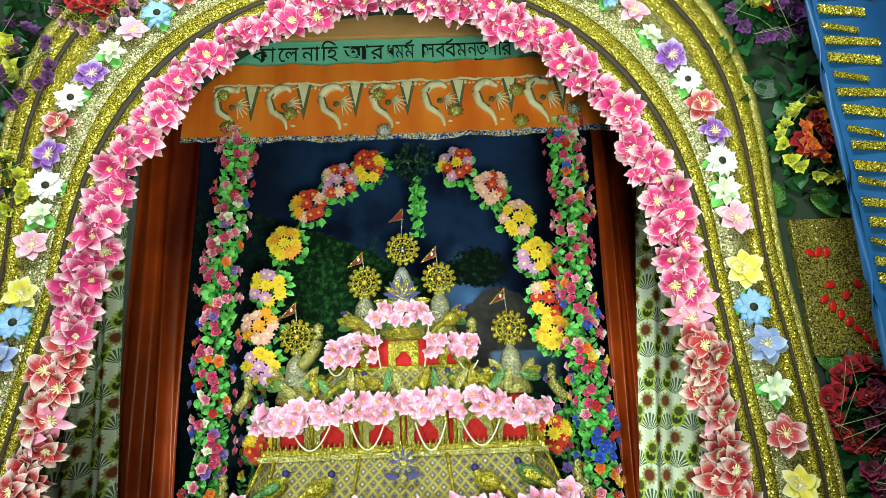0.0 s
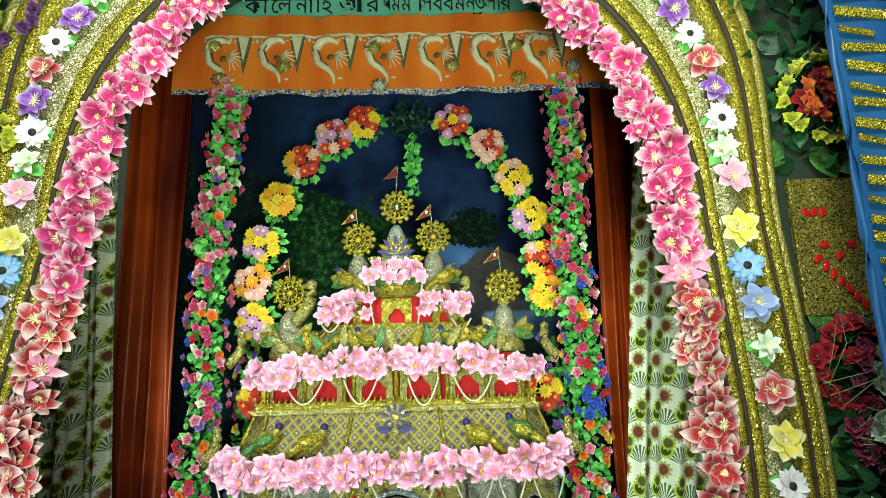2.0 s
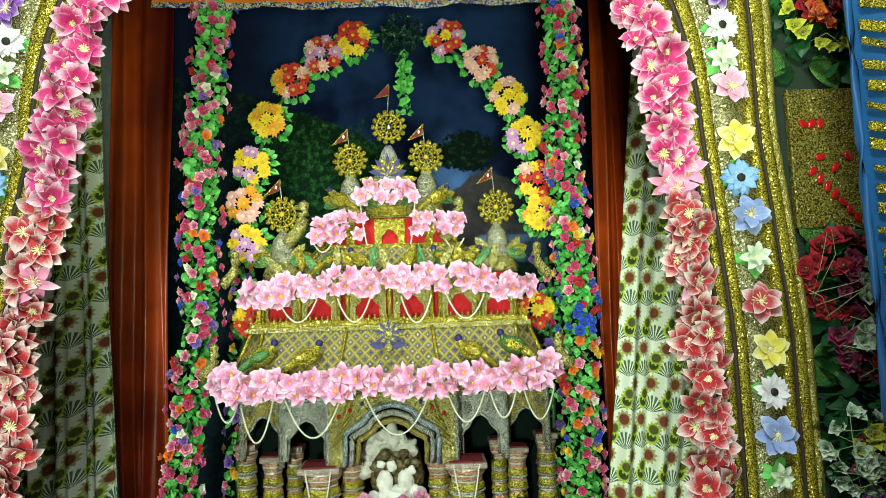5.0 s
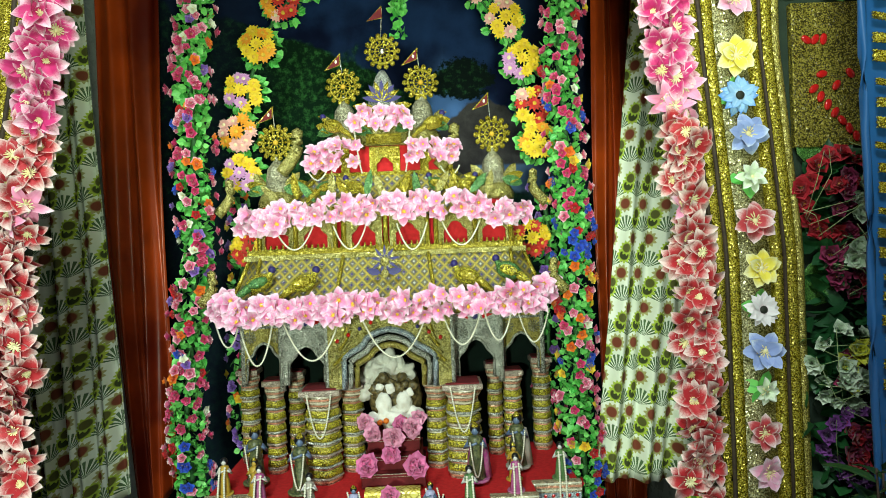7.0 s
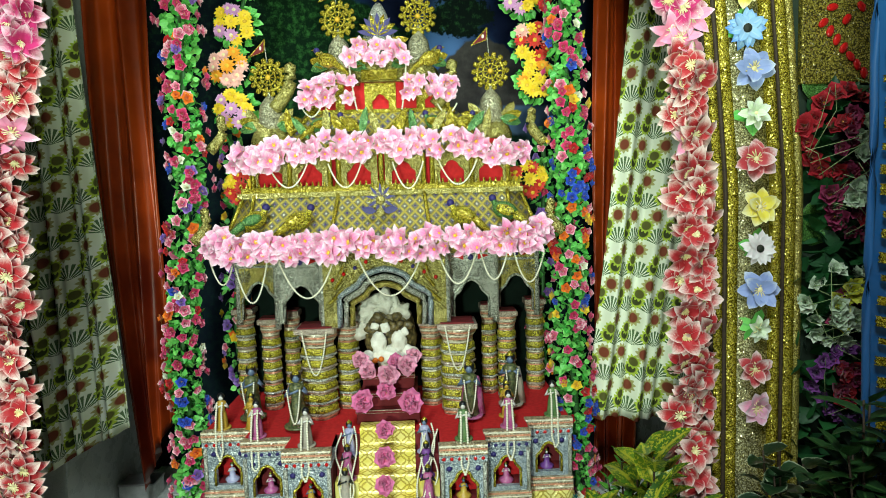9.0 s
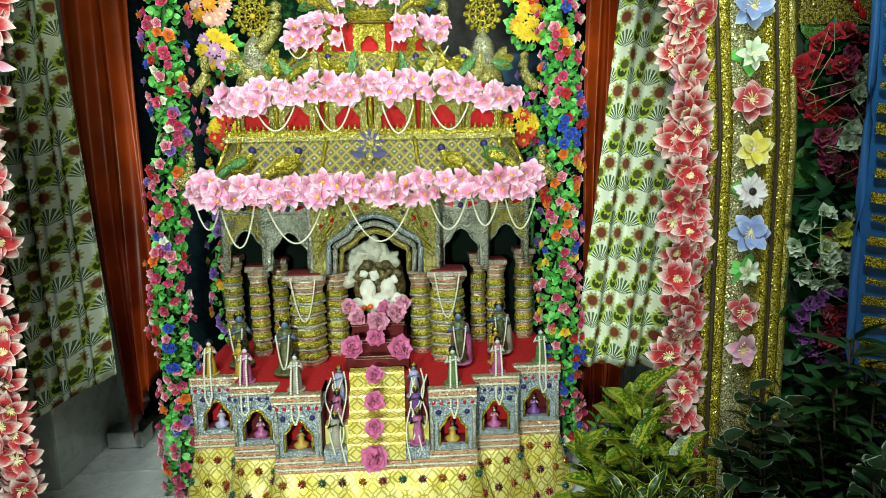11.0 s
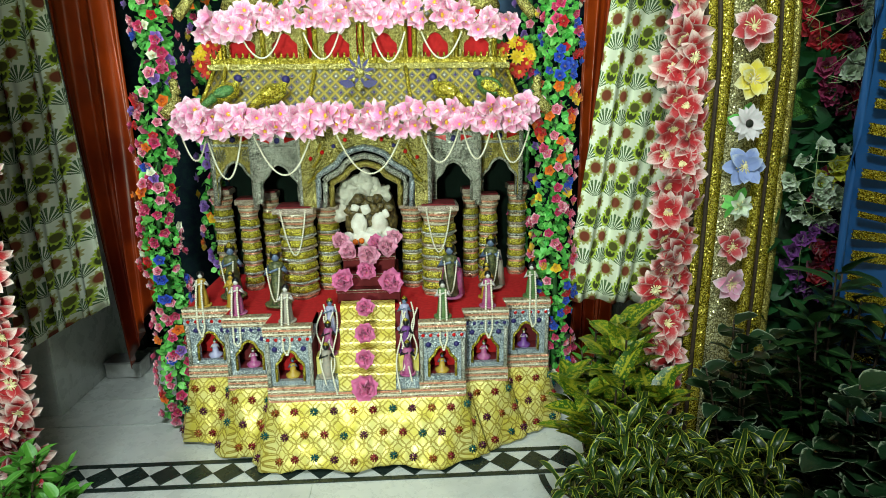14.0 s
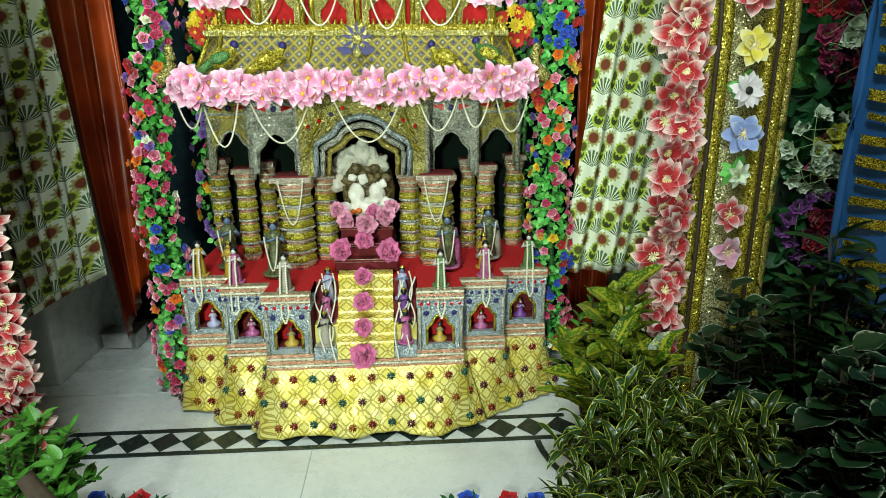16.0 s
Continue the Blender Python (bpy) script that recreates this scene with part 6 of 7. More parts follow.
def rope_garland(x, y, z0, z1, radius, nflower, nleaf, palette, label, lean=0.0):
    """A hanging strand wound with leaves and rosebuds; palette(z) names the bud."""
    g = thing("rope_garland", (x, y, z0), label, "garland", "swing rope garlands")

    def centre(z):
        return Vector((x + lean * (z1 - z) + 0.012 * math.sin(5 * z) + 0.006 * math.sin(13 * z), y + 0.01 * math.sin(4 * z + 1), z))

    bm = bmesh.new()
    tube(bm, [centre(z0 + (z1 - z0) * i / 40) for i in range(41)], 0.012, 6)
    part("rope", bm, STEM, g)

    def at():
        z = random.uniform(z0, z1)
        a = random.uniform(0, 6.283)
        r = radius * math.sqrt(random.uniform(0.15, 1.0))
        d = Vector((math.cos(a), math.sin(a), random.uniform(-0.5, 0.2)))
        return centre(z) + Vector((math.cos(a), math.sin(a), 0)) * r * 0.72, d

    bm = bmesh.new()
    leaf_cloud(bm, at, nleaf, 0.034, 0.028)
    tagged(part("leaf_mass", bm, LEAF, g, "many small green cloth leaves"), kind="stuff")
    for i in range(nflower):
        z = z0 + (z1 - z0) * (i + random.uniform(0, 1)) / nflower
        a = random.gauss(-math.pi / 2, 1.15)
        d = Vector((math.cos(a), math.sin(a), random.uniform(-0.35, 0.35)))
        p = centre(z) + Vector((math.cos(a), math.sin(a), 0)) * radius * random.uniform(0.85, 1.12)
        put("rosebud", BUDS[palette(z)], g, aim(p, d, random.uniform(0, 6.28), random.uniform(0.85, 1.2)))


def pal_west(z):
    r = random.random()
    if 0.55 < z < 0.72:
        return "blue" if r < 0.5 else "pink"
    return "magenta" if r < 0.42 else "pink" if r < 0.72 else "red" if r < 0.80 else "violet" if r < 0.86 else "white" if r < 0.90 else "blue" if r < 0.94 else "orange"


def pal_east(z):
    r = random.random()
    if 1.45 < z < 1.62 or 0.42 < z < 0.62:
        return "blue" if r < 0.65 else "red"
    if 1.20 < z < 1.45:
        return ("orange", "yellow", "red", "pink")[int(r * 3.99)]
    if 0.80 < z < 1.0:
        return ("yellow", "magenta", "pink")[int(r * 2.99)]
    return "magenta" if r < 0.38 else "pink" if r < 0.62 else "red" if r < 0.74 else "white" if r < 0.80 else "orange" if r < 0.88 else "yellow" if r < 0.94 else "blue"


def pal_cool(z):
    r = random.random()
    return "violet" if r < 0.4 else "magenta" if r < 0.65 else "orange" if r < 0.78 else "yellow" if r < 0.86 else "pink"


rope_garland(-0.870, 2.45, 0.03, 2.95, 0.074, 298, 2000, pal_west, "thick rope garland of green leaves with pink and magenta rosebuds", -0.050)
rope_garland(0.628, 2.45, 0.16, 2.95, 0.078, 298, 2000, pal_east, "thick rope garland of green leaves with many-coloured rosebuds", 0.012)
rope_garland(-0.86, 2.80, 0.60, 1.80, 0.060, 60, 300, pal_cool, "rear rope garland of leaves with violet and orange buds")
rope_garland(0.60, 2.80, 0.60, 1.80, 0.055, 40, 260, pal_cool, "rear rope garland of leaves with violet and orange buds")

# ---- arch of flower bunches over the shrine ----
GERB = {c: flower_mesh("gerbera_" + c, [(11, 0.034, 0.013, 10, 15, 0.15, 0, 0), (10, 0.028, 0.012, 28, 15, 0.15, 0.5, 0.003)], [petal_mat("gerbera_%s_petal" % c, a, b, b2, 0.7, 1.0), h], (0.009, 0.006), 0, 4, 1)
        for c, a, b, b2, h in (("yellow", (0.80, 0.38, 0.01), (0.86, 0.58, 0.02), (0.88, 0.68, 0.06), YELHEART), ("red", (0.45, 0.01, 0.01), (0.60, 0.03, 0.02), (0.66, 0.08, 0.04), YELHEART), ("peach", (0.82, 0.22, 0.22), (0.88, 0.46, 0.40), (0.90, 0.60, 0.55), CREAM), ("orange", (0.80, 0.20, 0.01), (0.86, 0.34, 0.02), (0.88, 0.46, 0.05), YELHEART), ("mauve", (0.42, 0.08, 0.34), (0.62, 0.28, 0.56), (0.74, 0.48, 0.70), CREAM))}


def bunch(x, y, z, kinds, n=11, size=0.085):
    b = thing("flower_bunch", (x, y, z), "round bunch of %s cloth flowers ringed with green leaves" % kinds[0], "flower bunch", "bunches of the flower arch")

    def at():
        a = random.uniform(0, 6.283)
        return Vector((x + size * 0.85 * math.cos(a), y + 0.02, z + size * 0.85 * math.sin(a))), Vector((math.cos(a), -0.6, math.sin(a)))

    bm = bmesh.new()
    leaf_cloud(bm, at, 44, 0.042, 0.036)
    tagged(part("leaf_collar", bm, LEAF, b, "green cloth leaf collar"), kind="stuff")
    for i in range(n):
        a = 2 * math.pi * i / (n - 1) + random.uniform(-0.2, 0.2)
        r = 0 if i == n - 1 else size * random.uniform(0.58, 0.82)
        p = (x + r * math.cos(a), y - 0.025 - 0.03 * (1 - r / size) - random.uniform(0, 0.01), z + r * math.sin(a))
        put("gerbera", GERB[random.choice(kinds)], b, aim(p, (math.cos(a) * r * 5, -1, math.sin(a) * r * 5), random.uniform(0, 6), random.uniform(0.95, 1.15)))


for x, z, kinds in ((-0.288, 2.855, ["red", "yellow", "red"]), (-0.443, 2.780, ["peach", "peach", "mauve", "red"]), (-0.588, 2.658, ["red", "orange", "peach", "red"]), (-0.694, 2.468, ["yellow", "yellow", "orange"]), (-0.770, 2.262, ["yellow", "mauve", "yellow"]), (-0.798, 2.075, ["orange", "peach", "peach"]), (-0.792, 1.892, ["yellow", "mauve"]), (-0.77, 1.55, ["yellow", "red"]),
                    (0.147, 2.849, ["red", "yellow", "mauve"]), (0.311, 2.722, ["peach", "peach", "red"]), (0.432, 2.555, ["peach", "yellow", "yellow"]), (0.500, 2.366, ["yellow", "yellow", "mauve"]), (0.546, 2.156, ["yellow", "peach", "red"]), (0.565, 1.99, ["yellow", "orange"]), (0.515, 1.55, ["yellow", "red"])):
    bunch(x, 2.70, z, kinds)
bm = bmesh.new()
tube(bm, [(-0.125 + 0.66 * math.cos(math.pi * (1 - i / 24)), 2.725, 2.05 + 0.85 * math.sin(math.pi * i / 24)) for i in range(25)], 0.009, 6)
hoop = tagged(put("arch_hoop", mesh("arch_hoop", bm, STEM)), "green wire hoop carrying the flower bunches", "hoop")
bm = bmesh.new()


def knot_at():
    a, r = random.uniform(0, 6.283), math.sqrt(random.random())
    return Vector((-0.062 + 0.105 * r * math.cos(a), 2.69 - 0.03 * (1 - r), 2.862 + 0.10 * r * math.sin(a))), Vector((random.uniform(-1, 1), -1, random.uniform(-1, 1)))


leaf_cloud(bm, knot_at, 170, 0.034, 0.020)
knot = thing("foil_rosette", (-0.085, 2.7, 2.72), "dark green foil rosette at the crown of the flower arch", "rosette")
tagged(part("foil_leaf_mass", bm, glitter("dark_green_foil", (0.004, 0.03, 0.02), (0.05, 0.16, 0.11), 300.0, 0.4, 0.3), knot), kind="stuff")
bm = bmesh.new()
leaf_cloud(bm, lambda: (Vector((-0.055 + random.uniform(-0.025, 0.025), 2.69, random.uniform(2.50, 2.78))), Vector((random.uniform(-1, 1), -1, random.uniform(-0.6, 0.3)))), 70, 0.045, 0.032)
tagged(part("leaf_tail", bm, LEAF, knot, "hanging tail of green leaves"), kind="stuff")


# ---- flower wreaths, foil leaves and twigs on the dark wall ----
CUP = {}
for c, a, b in (("yellow", (0.55, 0.55, 0.02), (0.78, 0.76, 0.08)), ("purple", (0.10, 0.02, 0.14), (0.24, 0.06, 0.30)), ("mauve", (0.30, 0.08, 0.18), (0.62, 0.34, 0.46)), ("white", (0.42, 0.55, 0.35), (0.70, 0.76, 0.62))):
    CUP[c] = flower_mesh("bellflower_" + c, [(6, 0.042, 0.030, 78, 40, 0.5, 0, 0), (5, 0.036, 0.028, 84, 20, 0.5, 0.5, 0)], [petal_mat("bell_%s_petal" % c, a, a, b, 0.5, 0.95), DARKHEART], (0.006, 0.006), 0, 4, 1)
ROSE_RED = rosebud("crimson_rose", (0.30, 0.005, 0.012), (0.50, 0.015, 0.03))
ROSE_PLUM = rosebud("plum_rose", (0.20, 0.01, 0.05), (0.36, 0.04, 0.12))
WALL_Y = 2.125


def wreath(x, z, rim, core, label, r=0.13):
    w = thing("flower_wreath", (x, WALL_Y, z), label, "wreath", "wreaths on the wall")
    near(w)

    def at():
        a, q = random.uniform(0, 6.283), math.sqrt(random.random()) * r
        return Vector((x + q * math.cos(a), WALL_Y - 0.02, z + q * math.sin(a))), Vector((math.cos(a), -0.9, math.sin(a)))

    bm = bmesh.new()
    leaf_cloud(bm, at, 110, 0.075, 0.05)
    tagged(part("leaf_mass", bm, DARKLEAF, w), kind="stuff")
    for i in range(19):
        a = 2 * math.pi * i / 19
        p = (x + r * math.cos(a), WALL_Y - 0.045, z + r * math.sin(a))
        p = (p[0] + random.uniform(-0.015, 0.015), p[1], p[2] + random.uniform(-0.015, 0.015))
        put("bell", rim, w, aim(p, (math.cos(a) * 0.7, -1, math.sin(a) * 0.7), random.uniform(0, 6), random.uniform(1.0, 1.3) * (1.6 if rim in (ROSE_RED, ROSE_PLUM) else 1.0)))
    for i in range(20):
        a, q = random.uniform(0, 6.283), math.sqrt(random.random()) * r * 0.66
        p = (x + q * math.cos(a), WALL_Y - 0.06 - random.uniform(0, 0.02), z + q * math.sin(a))
        put("bloom", random.choice(core), w, aim(p, (random.uniform(-0.4, 0.4), -1, random.uniform(-0.3, 0.4)), random.uniform(0, 6), random.uniform(1.3, 1.9)))
    bm = bmesh.new()
    for i in range(9):
        a, b = random.uniform(0, 6.28), random.uniform(0, 6.28)
        p, q = Vector((x + r * 1.3 * math.cos(a), WALL_Y - 0.09, z + r * 1.3 * math.sin(a))), Vector((x + r * 1.4 * math.cos(b), WALL_Y - 0.11, z + r * 1.4 * math.sin(b)))
        mid = (p + q) / 2 + Vector((random.uniform(-0.04, 0.04), -0.03, random.uniform(-0.04, 0.04)))
        tube(bm, [p, mid, q], 0.0011, 4)
    part("dry_twig", bm, plain("dry_grass_twig", (0.20, 0.32, 0.10), (0.35, 0.40, 0.20), 0.6), w)


ground = thing("wall_foliage", (1.4, WALL_Y, 0.0), "dark cloth foliage covering the wall beside the arch", "foliage", kind="stuff")
near(ground)


def wall_spot():
    while True:
        x, z = random.choice((random.uniform(1.10, 1.60), random.uniform(-2.1, -1.42))), random.uniform(0.3, 3.75)
        k = math.hypot((x - ARCH_C) / (ARCH_A + 0.37), max(0.0, z - ARCH_Z) / (ARCH_B + 0.37))
        if 1.25 < x < 1.65 and 1.75 < z < 2.34:
            continue
        if k > 1.02 and abs(x - ARCH_C) > (1.42 if z < ARCH_Z else 0.5):
            return Vector((x, WALL_Y - 0.01, z)), Vector((random.uniform(-1, 1), -0.7, random.uniform(-1, 0.6)))


bm = bmesh.new()
leaf_cloud(bm, wall_spot, 900, 0.085, 0.055)
tagged(part("leaf_mass", bm, DARKLEAF, ground), kind="stuff")

Y, Pp, Mv, Wh = CUP["yellow"], CUP["purple"], CUP["mauve"], CUP["white"]
wreath(1.34, 3.20, Pp, [Y, Y, BUDS["red"], Pp, Y], "wreath of purple bells round yellow and red blooms", 0.15)
wreath(1.44, 2.60, Y, [ROSE_RED, ROSE_RED, BUDS["orange"], ROSE_RED], "wreath of yellow bells round crimson roses", 0.14)
wreath(1.42, 1.62, ROSE_RED, [ROSE_RED, ROSE_PLUM, ROSE_RED, Wh], "wreath of crimson roses with dark leaves", 0.13)
wreath(1.48, 1.40, ROSE_PLUM, [ROSE_RED, Wh, ROSE_PLUM], "wreath of plum roses with dark leaves", 0.10)
wreath(1.42, 1.05, Wh, [Y, Wh, ROSE_PLUM], "wreath of white bells with yellow blooms", 0.11)
wreath(1.45, 0.78, Pp, [ROSE_RED, ROSE_PLUM], "wreath of purple bells with plum roses", 0.11)
wreath(-1.65, 3.02, Pp, [Y, Y, Pp], "wreath of purple bells round yellow blooms", 0.16)
wreath(-1.66, 2.52, Y, [Y, BUDS["yellow"], Pp], "wreath of yellow bells round yellow blooms", 0.13)
wreath(-1.34, 3.32, Mv, [ROSE_RED, ROSE_RED, BUDS["red"]], "wreath of mauve bells round crimson roses", 0.14)
wreath(0.98, 3.46, Mv, [ROSE_RED, BUDS["pink"]], "wreath of mauve bells round crimson roses", 0.13)


def foil_leaf(x, z, l, turn, material, label):
    bm = bmesh.new()
    petal(bm, layer_of(bm), aim((x, WALL_Y - 0.012, z), (0, -1, 0.1), radians(turn)), l, l * 0.8, 6, 15, 0.15, 8, 0.7, across=3)
    ob = near(put("foil_leaf", mesh("foil_leaf", bm, material)))
    ob.modifiers.new("thickness", "SOLIDIFY").thickness = 0.002
    tagged(ob, label, "leaf", "foil leaves on the wall")


for x, z, l, tn, mt in ((1.27, 2.80, 0.12, 60, GREENGLIT), (1.20, 2.95, 0.11, 140, GREENGLIT), (1.29, 2.42, 0.15, 200, GREENFOIL), (1.40, 2.42, 0.14, 300, GREENFOIL), (1.33, 1.74, 0.17, 70, GREENFOIL), (1.33, 1.25, 0.16, 80, GREENFOIL), (1.33, 0.95, 0.15, 100, GREENFOIL),
                        (-1.40, 2.95, 0.13, 120, GREENGLIT), (-1.46, 2.70, 0.13, 240, GREENGLIT), (-1.58, 2.74, 0.12, 190, GREENGLIT), (-1.30, 3.15, 0.12, 60, GREENGLIT), (1.07, 3.30, 0.12, 30, GREENGLIT)):
    foil_leaf(x, z, l, tn, mt, "glittering green foil leaf on the wall" if mt is GREENGLIT else "bright green foil leaf on the wall")
gold_panel = thing("gem_panel", (1.38, WALL_Y - 0.01, 1.82), "gold glitter panel set with red glass gems", "panel")
near(gold_panel)
bm = bmesh.new()
box(bm, (1.28, WALL_Y - 0.022, 1.80), (1.62, WALL_Y + 0.004, 2.30), 0, 0.006)
part("ground", bm, glitter("dim_gold_sequins", (0.16, 0.12, 0.010), (0.66, 0.54, 0.10), 210.0, 0.4, 0.3, 1.0, 0.3), gold_panel, smooth=False)
for i in range(13):
    x, z = (1.35 + 0.024 * i, 2.00 - 0.028 * i) if i < 7 else (1.33 + 0.03 * (i - 7), 2.17) if i < 10 else (1.38 + 0.05 * (i - 10), 2.05 - 0.04 * (i % 2))
    bm = bmesh.new()
    ball(bm, (0, 0, 0), 0.013, 0, sx=1.6, sy=0.5, sub=2)
    put("gem", mesh("gem", bm, REDGEM), gold_panel, Matrix.Translation((x, WALL_Y - 0.026, z)) @ Matrix.Rotation(random.uniform(0, 3), 4, "Y"))
# ---- blue side drape with gold strips ----
drape = thing("blue_drape", (1.4, 1.44, 0.0), "blue satin side drape with slanting gold sequin strips", "drape")
bm = bmesh.new()
grid(bm, 40, 60, lambda u, v: (1.175 + 0.60 * u, 1.444 + 0.009 * math.sin(14 * u + 2 * v) - 0.04 * u, 3.95 * v), uv=lambda u, v: (u * 0.60, v * 3.95))
part("cloth", bm, BLUE, drape)
bm = bmesh.new()
tube(bm, [(1.172 + 0.003 * math.sin(i * 0.9), 1.440, 3.95 * i / 40) for i in range(41)], 0.010, 8)
part("edge_piping", bm, BLUE, drape)
for i in range(58):
    z = 0.30 + 0.0555 * i + random.uniform(-0.006, 0.006)
    l = (0.13, 0.155, 0.09)[i % 3] * random.uniform(0.9, 1.1)
    w = (0.014, 0.012, 0.008)[i % 3]
    slope = random.uniform(-0.030, -0.018)
    x0 = 1.190 + random.uniform(0, 0.012)
    bm = bmesh.new()
    # one beaded strip: a closed ribbon with a knobbly front
    n, m = 22, 4
    front = [[bm.verts.new((x0 + l * a / n, 1.432 - 0.012 * a / n - 0.006 * ((a + b) % 2), z + slope * a / n + w * (2 * b / m - 1))) for b in range(m + 1)] for a in range(n + 1)]
    for a in range(n):
        for b in range(m):
            bm.faces.new((front[a][b], front[a + 1][b], front[a + 1][b + 1], front[a][b + 1]))
    ext = bmesh.ops.extrude_face_region(bm, geom=list(bm.faces))
    for g in ext["geom"]:
        if isinstance(g, bmesh.types.BMVert):
            g.co.y += 0.006
    bmesh.ops.recalc_face_normals(bm, faces=bm.faces)
    part("gold_strip", bm, GOLD, drape, "slanting gold sequin strip", smooth=False)
for i in range(22):
    bm = bmesh.new()
    pts = []
    for k in range(41):
        t = k / 40
        a = 2 * math.pi * 2.5 * t
        pts.append((1.40 + 0.035 * math.sin(a) + 0.03 * t, 1.412 - 0.012 * (t > 0.5), 0.35 + 0.145 * i + 0.14 * t + 0.018 * math.cos(2 * a)))
    tube(bm, pts, 0.0045, 5)
    part("silver_scroll", bm, SILVER, drape, "silver zari scroll")

# ---- plants ----
CROTON = leaf_mat("spotted_croton_leaf", (0.03, 0.09, 0.008), (0.08, 0.15, 0.010), rib=(0.30, 0.29, 0.02), spots=(0.30, 0.29, 0.02), rough=0.35)
CURL = leaf_mat("curly_croton_leaf", (0.006, 0.022, 0.005), (0.013, 0.042, 0.008), edge=(0.36, 0.38, 0.04), lo=0.70, hi=0.98, rib=(0.05, 0.07, 0.01), rough=0.32)
VARIEG = leaf_mat("white_edged_leaf", (0.006, 0.023, 0.008), (0.013, 0.040, 0.013), edge=(0.26, 0.31, 0.20), lo=0.84, hi=1.0, rough=0.38)
BROAD = leaf_mat("dark_broad_leaf", (0.007, 0.027, 0.007), (0.014, 0.046, 0.011), rib=(0.03, 0.08, 0.02), rough=0.35)
BRIGHT = leaf_mat("fresh_green_leaf", (0.04, 0.16, 0.015), (0.08, 0.26, 0.03), rib=(0.12, 0.28, 0.06), rough=0.4)
BARK = plain("brown_bark", (0.06, 0.035, 0.02), (0.03, 0.018, 0.01), 0.8, 40, 0.6)
CLAY = plain("dark_pot_plastic", (0.025, 0.022, 0.02), None, 0.6)


def pot(t, x, y, r, h):
    bm = bmesh.new()
    lathe(bm, [(r * 0.72, 0.001), (r * 0.95, h * 0.86), (r * 1.06, h * 0.87), (r * 1.06, h), (r * 0.92, h), (r * 0.90, h * 0.9)], Matrix.Translation((x, y, 0)), 20)
    part("pot", bm, CLAY, t)


def bush(name, label, x, y, spread, z0, z1, stems, leaves, length, width, material, bend=45, p=0.75, cup=0.2, wave=0.1, tall=None, elev=30, n=6, keep=None, tip=False):
    """Stems from one pot, with leaves round them; keep(p) trims the outline."""
    t = thing(name, (x, y, 0), label, "plant")
    pot(t, x, y, 0.085, 0.15)
    for s in range(stems):
        a = 2 * math.pi * s / stems + random.uniform(-0.4, 0.4)
        q = math.sqrt(random.uniform(0.05, 1.0))
        tipz = z0 + (z1 - z0) * (1 - 0.65 * q * q) * random.uniform(0.75, 1.0)
        top = Vector((x + spread[0] * q * math.cos(a), y + spread[1] * q * math.sin(a), tipz))
        base = Vector((x + 0.04 * math.cos(a), y + 0.04 * math.sin(a), 0.13))
        mid = base.lerp(top, 0.55) + Vector((0, 0, 0.10))
        pts = [base.lerp(mid, i / 5) * (1 - i / 10) + mid.lerp(top, i / 5) * (i / 10) if i < 6 else None for i in range(6)]
        pts = [base * (1 - u) ** 2 + mid * 2 * u * (1 - u) + top * u * u for u in [i / 8 for i in range(9)]]
        bm = bmesh.new()
        tube(bm, pts, 0.005, 5, 0, 0.5)
        part("stem", bm, BARK, t)
        bm = bmesh.new()
        lay = layer_of(bm)
        for k in range(leaves):
            u = 0.35 + 0.65 * (k + 0.5) / leaves if not tip else 0.86 + 0.14 * k / leaves
            o = base * (1 - u) ** 2 + mid * 2 * u * (1 - u) + top * u * u
            if keep and not keep(o):
                continue
            b = k * 2.4 + random.uniform(-0.4, 0.4)
            m = Matrix.Translation(o) @ Matrix.Rotation(b, 4, "Z") @ Matrix.Rotation(radians(random.uniform(-12, 12)), 4, "X")
            petal(bm, lay, m, length * random.uniform(0.7, 1.15), width * random.uniform(0.75, 1.15), elev + random.uniform(-15, 25) + 25 * (u - 0.7), bend * random.uniform(0.45, 1.3), cup, n, p, wave=wave, across=2, fold=0.08)
        part("leaf_spray", bm, material, t)
    return t


bush("broad_croton", "croton with broad yellow-spotted leaves beside the shrine", 0.625, 1.53, (0.15, 0.11), 0.35, 0.86, 10, 9, 0.14, 0.070, CROTON, 50, 0.7, elev=45)
bush("small_leaf_shrub", "small bright green shrub behind the crotons", 0.66, 1.66, (0.16, 0.05), 0.30, 0.80, 14, 18, 0.048, 0.020, BRIGHT, 20)
bush("curly_croton", "croton with narrow curled leaves edged yellow", 0.60, 1.30, (0.20, 0.14), 0.30, 0.64, 18, 17, 0.125, 0.019, CURL, 150, 0.6, 0.3, 0.75, elev=75, n=11)
bush("curly_croton", "croton with narrow curled leaves edged yellow", 0.80, 1.20, (0.18, 0.15), 0.25, 0.62, 18, 18, 0.13, 0.019, CURL, 150, 0.6, 0.3, 0.75, elev=75, n=11)
bush("variegated_shrub", "dark shrub with round white-edged leaves", 1.06, 1.05, (0.22, 0.16), 0.20, 0.88, 34, 14, 0.082, 0.076, VARIEG, 40, 0.62, elev=25)
bush("variegated_shrub", "dark shrub with round white-edged leaves", 0.98, 1.42, (0.18, 0.12), 0.30, 0.98, 18, 14, 0.070, 0.062, VARIEG, 40, 0.62, elev=25)
bush("dark_shrub", "dense dark shrub with pointed leaves", 1.12, 1.32, (0.22, 0.08), 0.40, 1.02, 24, 16, 0.105, 0.040, BROAD, 45, 0.7, elev=25)
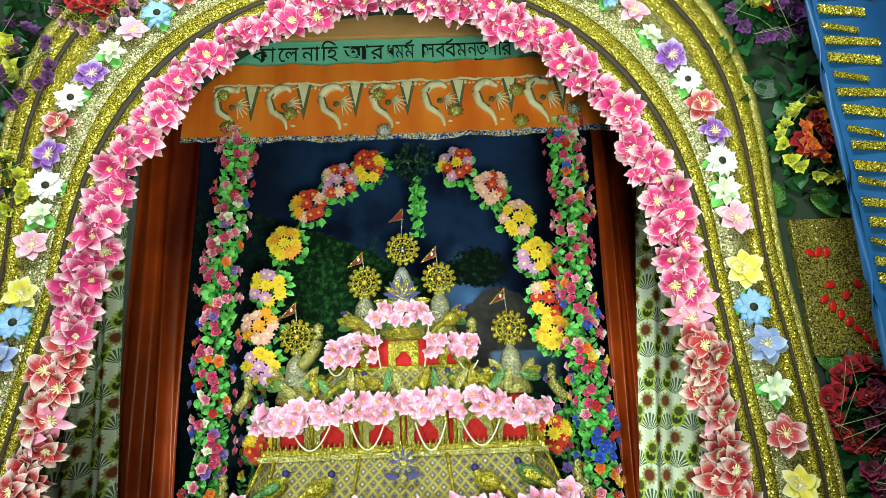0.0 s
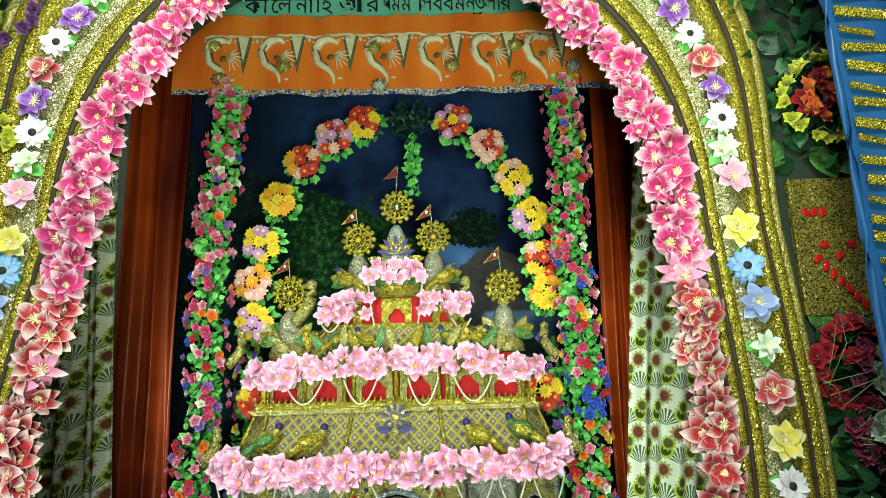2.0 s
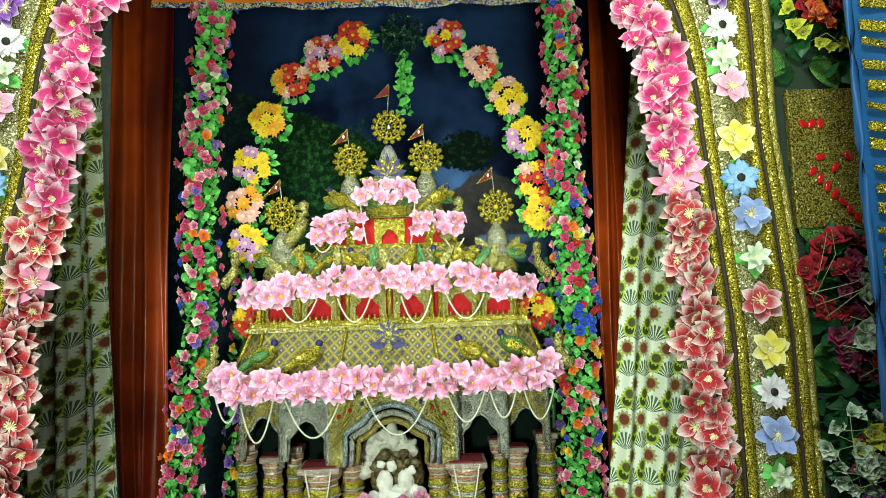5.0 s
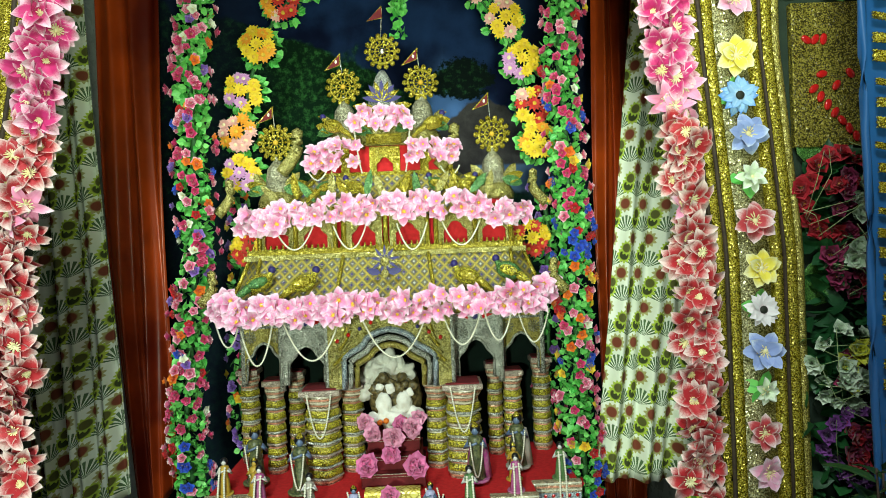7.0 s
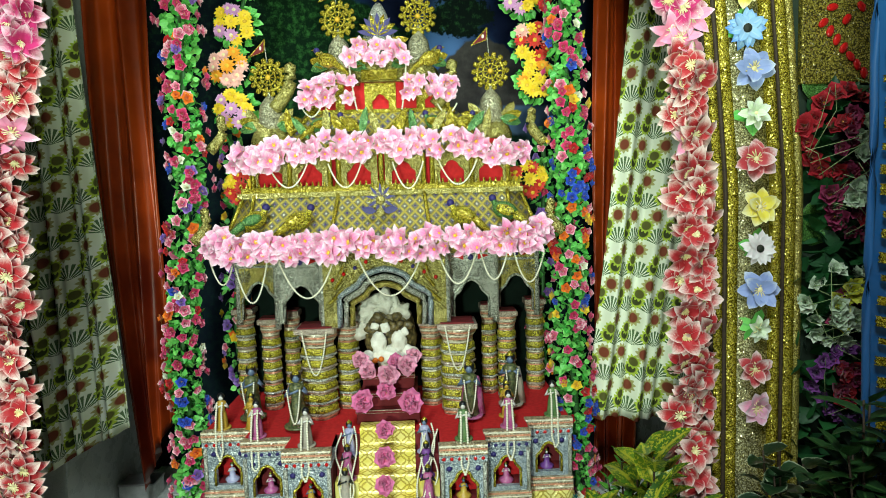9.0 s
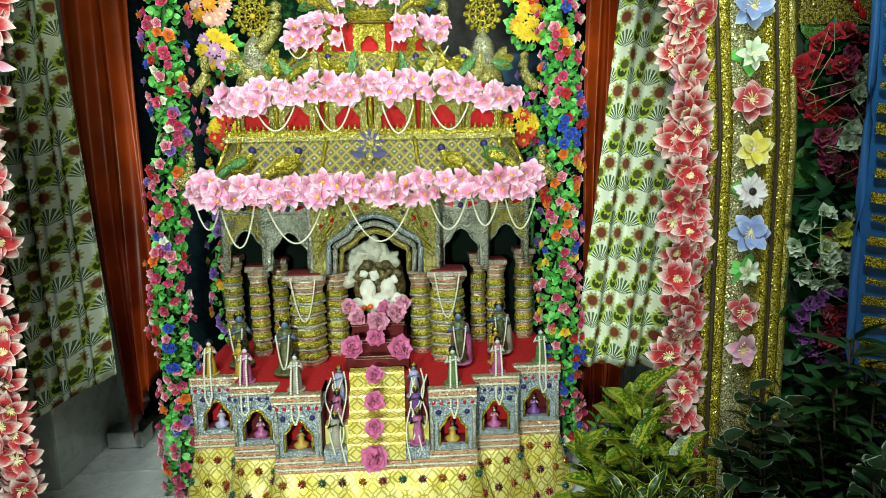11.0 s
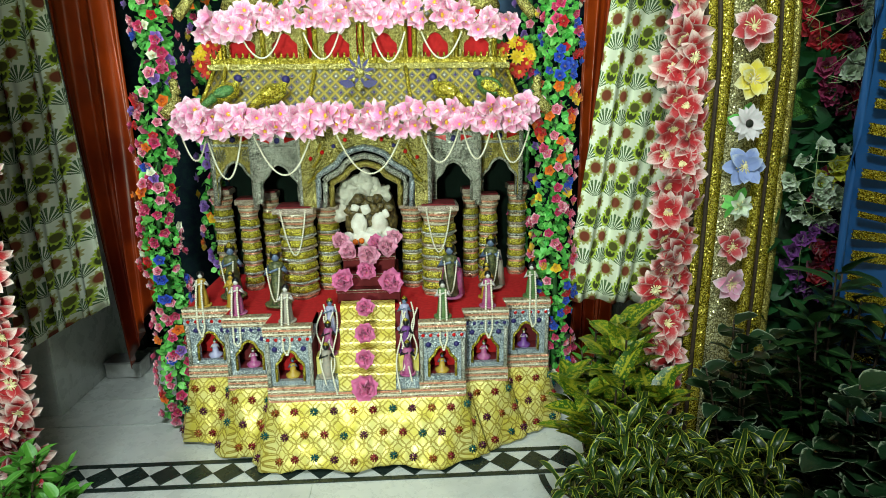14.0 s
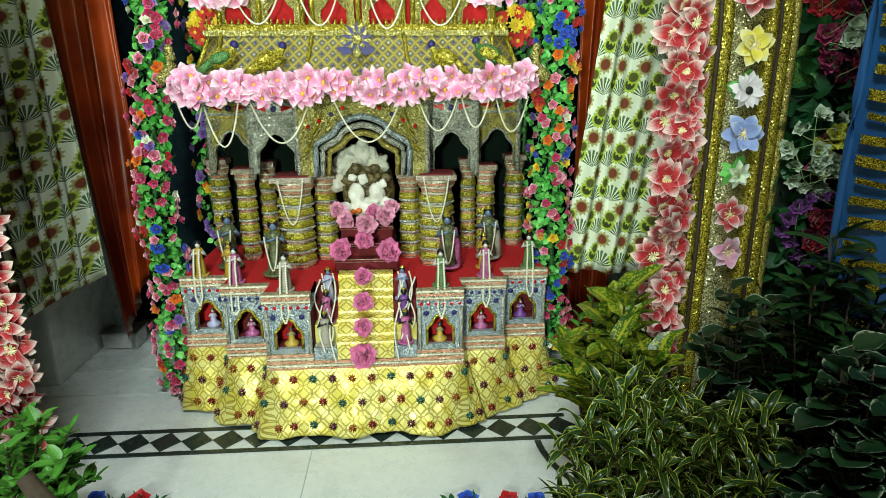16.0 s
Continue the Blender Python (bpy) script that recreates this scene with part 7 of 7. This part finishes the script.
bush("jasmine_shrub", "fresh green small-leaved shrub on the marble floor", -1.02, 1.36, (0.24, 0.13), 0.15, 0.60, 28, 17, 0.056, 0.030, BRIGHT, 25, elev=35)
bm = bmesh.new()
tube(bm, [(-0.80, 1.15, 0.0), (-0.775, 1.14, 0.25), (-0.77, 1.14, 0.40), (-0.83, 1.15, 0.50)], 0.035, 9, 0, [1.1, 1.0, 0.8, 0.5])
for v in bm.verts:
    v.co += 0.008 * noise.noise_vector(v.co * 40)
tagged(put("bark_stump", mesh("bark_stump", bm, BARK)), "rough brown bark stump in front of the shrub", "stump")
bush("floor_shrub", "low dark shrub at the edge of the marble", 0.50, 1.16, (0.16, 0.11), 0.16, 0.42, 14, 13, 0.12, 0.018, CURL, 90, 0.6, 0.5, 0.3, elev=60, n=8)

# flowers laid along the floor
strip = thing("floor_garland", (-0.3, 1.62, 0), "low garland of blue and red cloth flowers on the floor", "garland")


def floor_spot():
    x = random.choice((random.uniform(-1.05, -0.80), random.uniform(0.12, 0.6)))
    return Vector((x, 1.595 - 0.073 * x + random.uniform(-0.04, 0.02), 0.008))


bm = bmesh.new()
leaf_cloud(bm, lambda: (floor_spot(), Vector((random.uniform(-1, 1), random.uniform(-0.5, 0.5), 1))), 110, 0.040, 0.016)
tagged(part("leaf_mass", bm, DARKLEAF, strip), kind="stuff")
for x, c in ((-1.0, "blue"), (-0.86, "red"), (0.21, "blue"), (0.34, "red"), (0.43, "blue"), (0.52, "red")):
    put("floor_bloom", BUDS[c], strip, aim((x, 1.60 - 0.073 * x + random.uniform(-0.01, 0.01), 0.010), (0, -0.2, 1), random.uniform(0, 6), 1.7))
# white carton left at the foot of the rust curtain
carton = thing("white_carton", (-1.45, 2.96, 0), "small white carton with a dark bundle behind the curtain", "box")
bm = bmesh.new()
box(bm, (-1.545, 2.90, 0.0), (-1.37, 3.02, 0.075), 0, 0.004)
part("carton_body", bm, plain("white_card", (0.70, 0.70, 0.68), None, 0.6), carton, smooth=False)
bm = bmesh.new()
box(bm, (-1.549, 2.896, 0.076), (-1.366, 3.024, 0.086), 0, 0.003)
part("carton_lid", bm, plain("grey_card", (0.42, 0.42, 0.42), None, 0.6), carton, smooth=False)
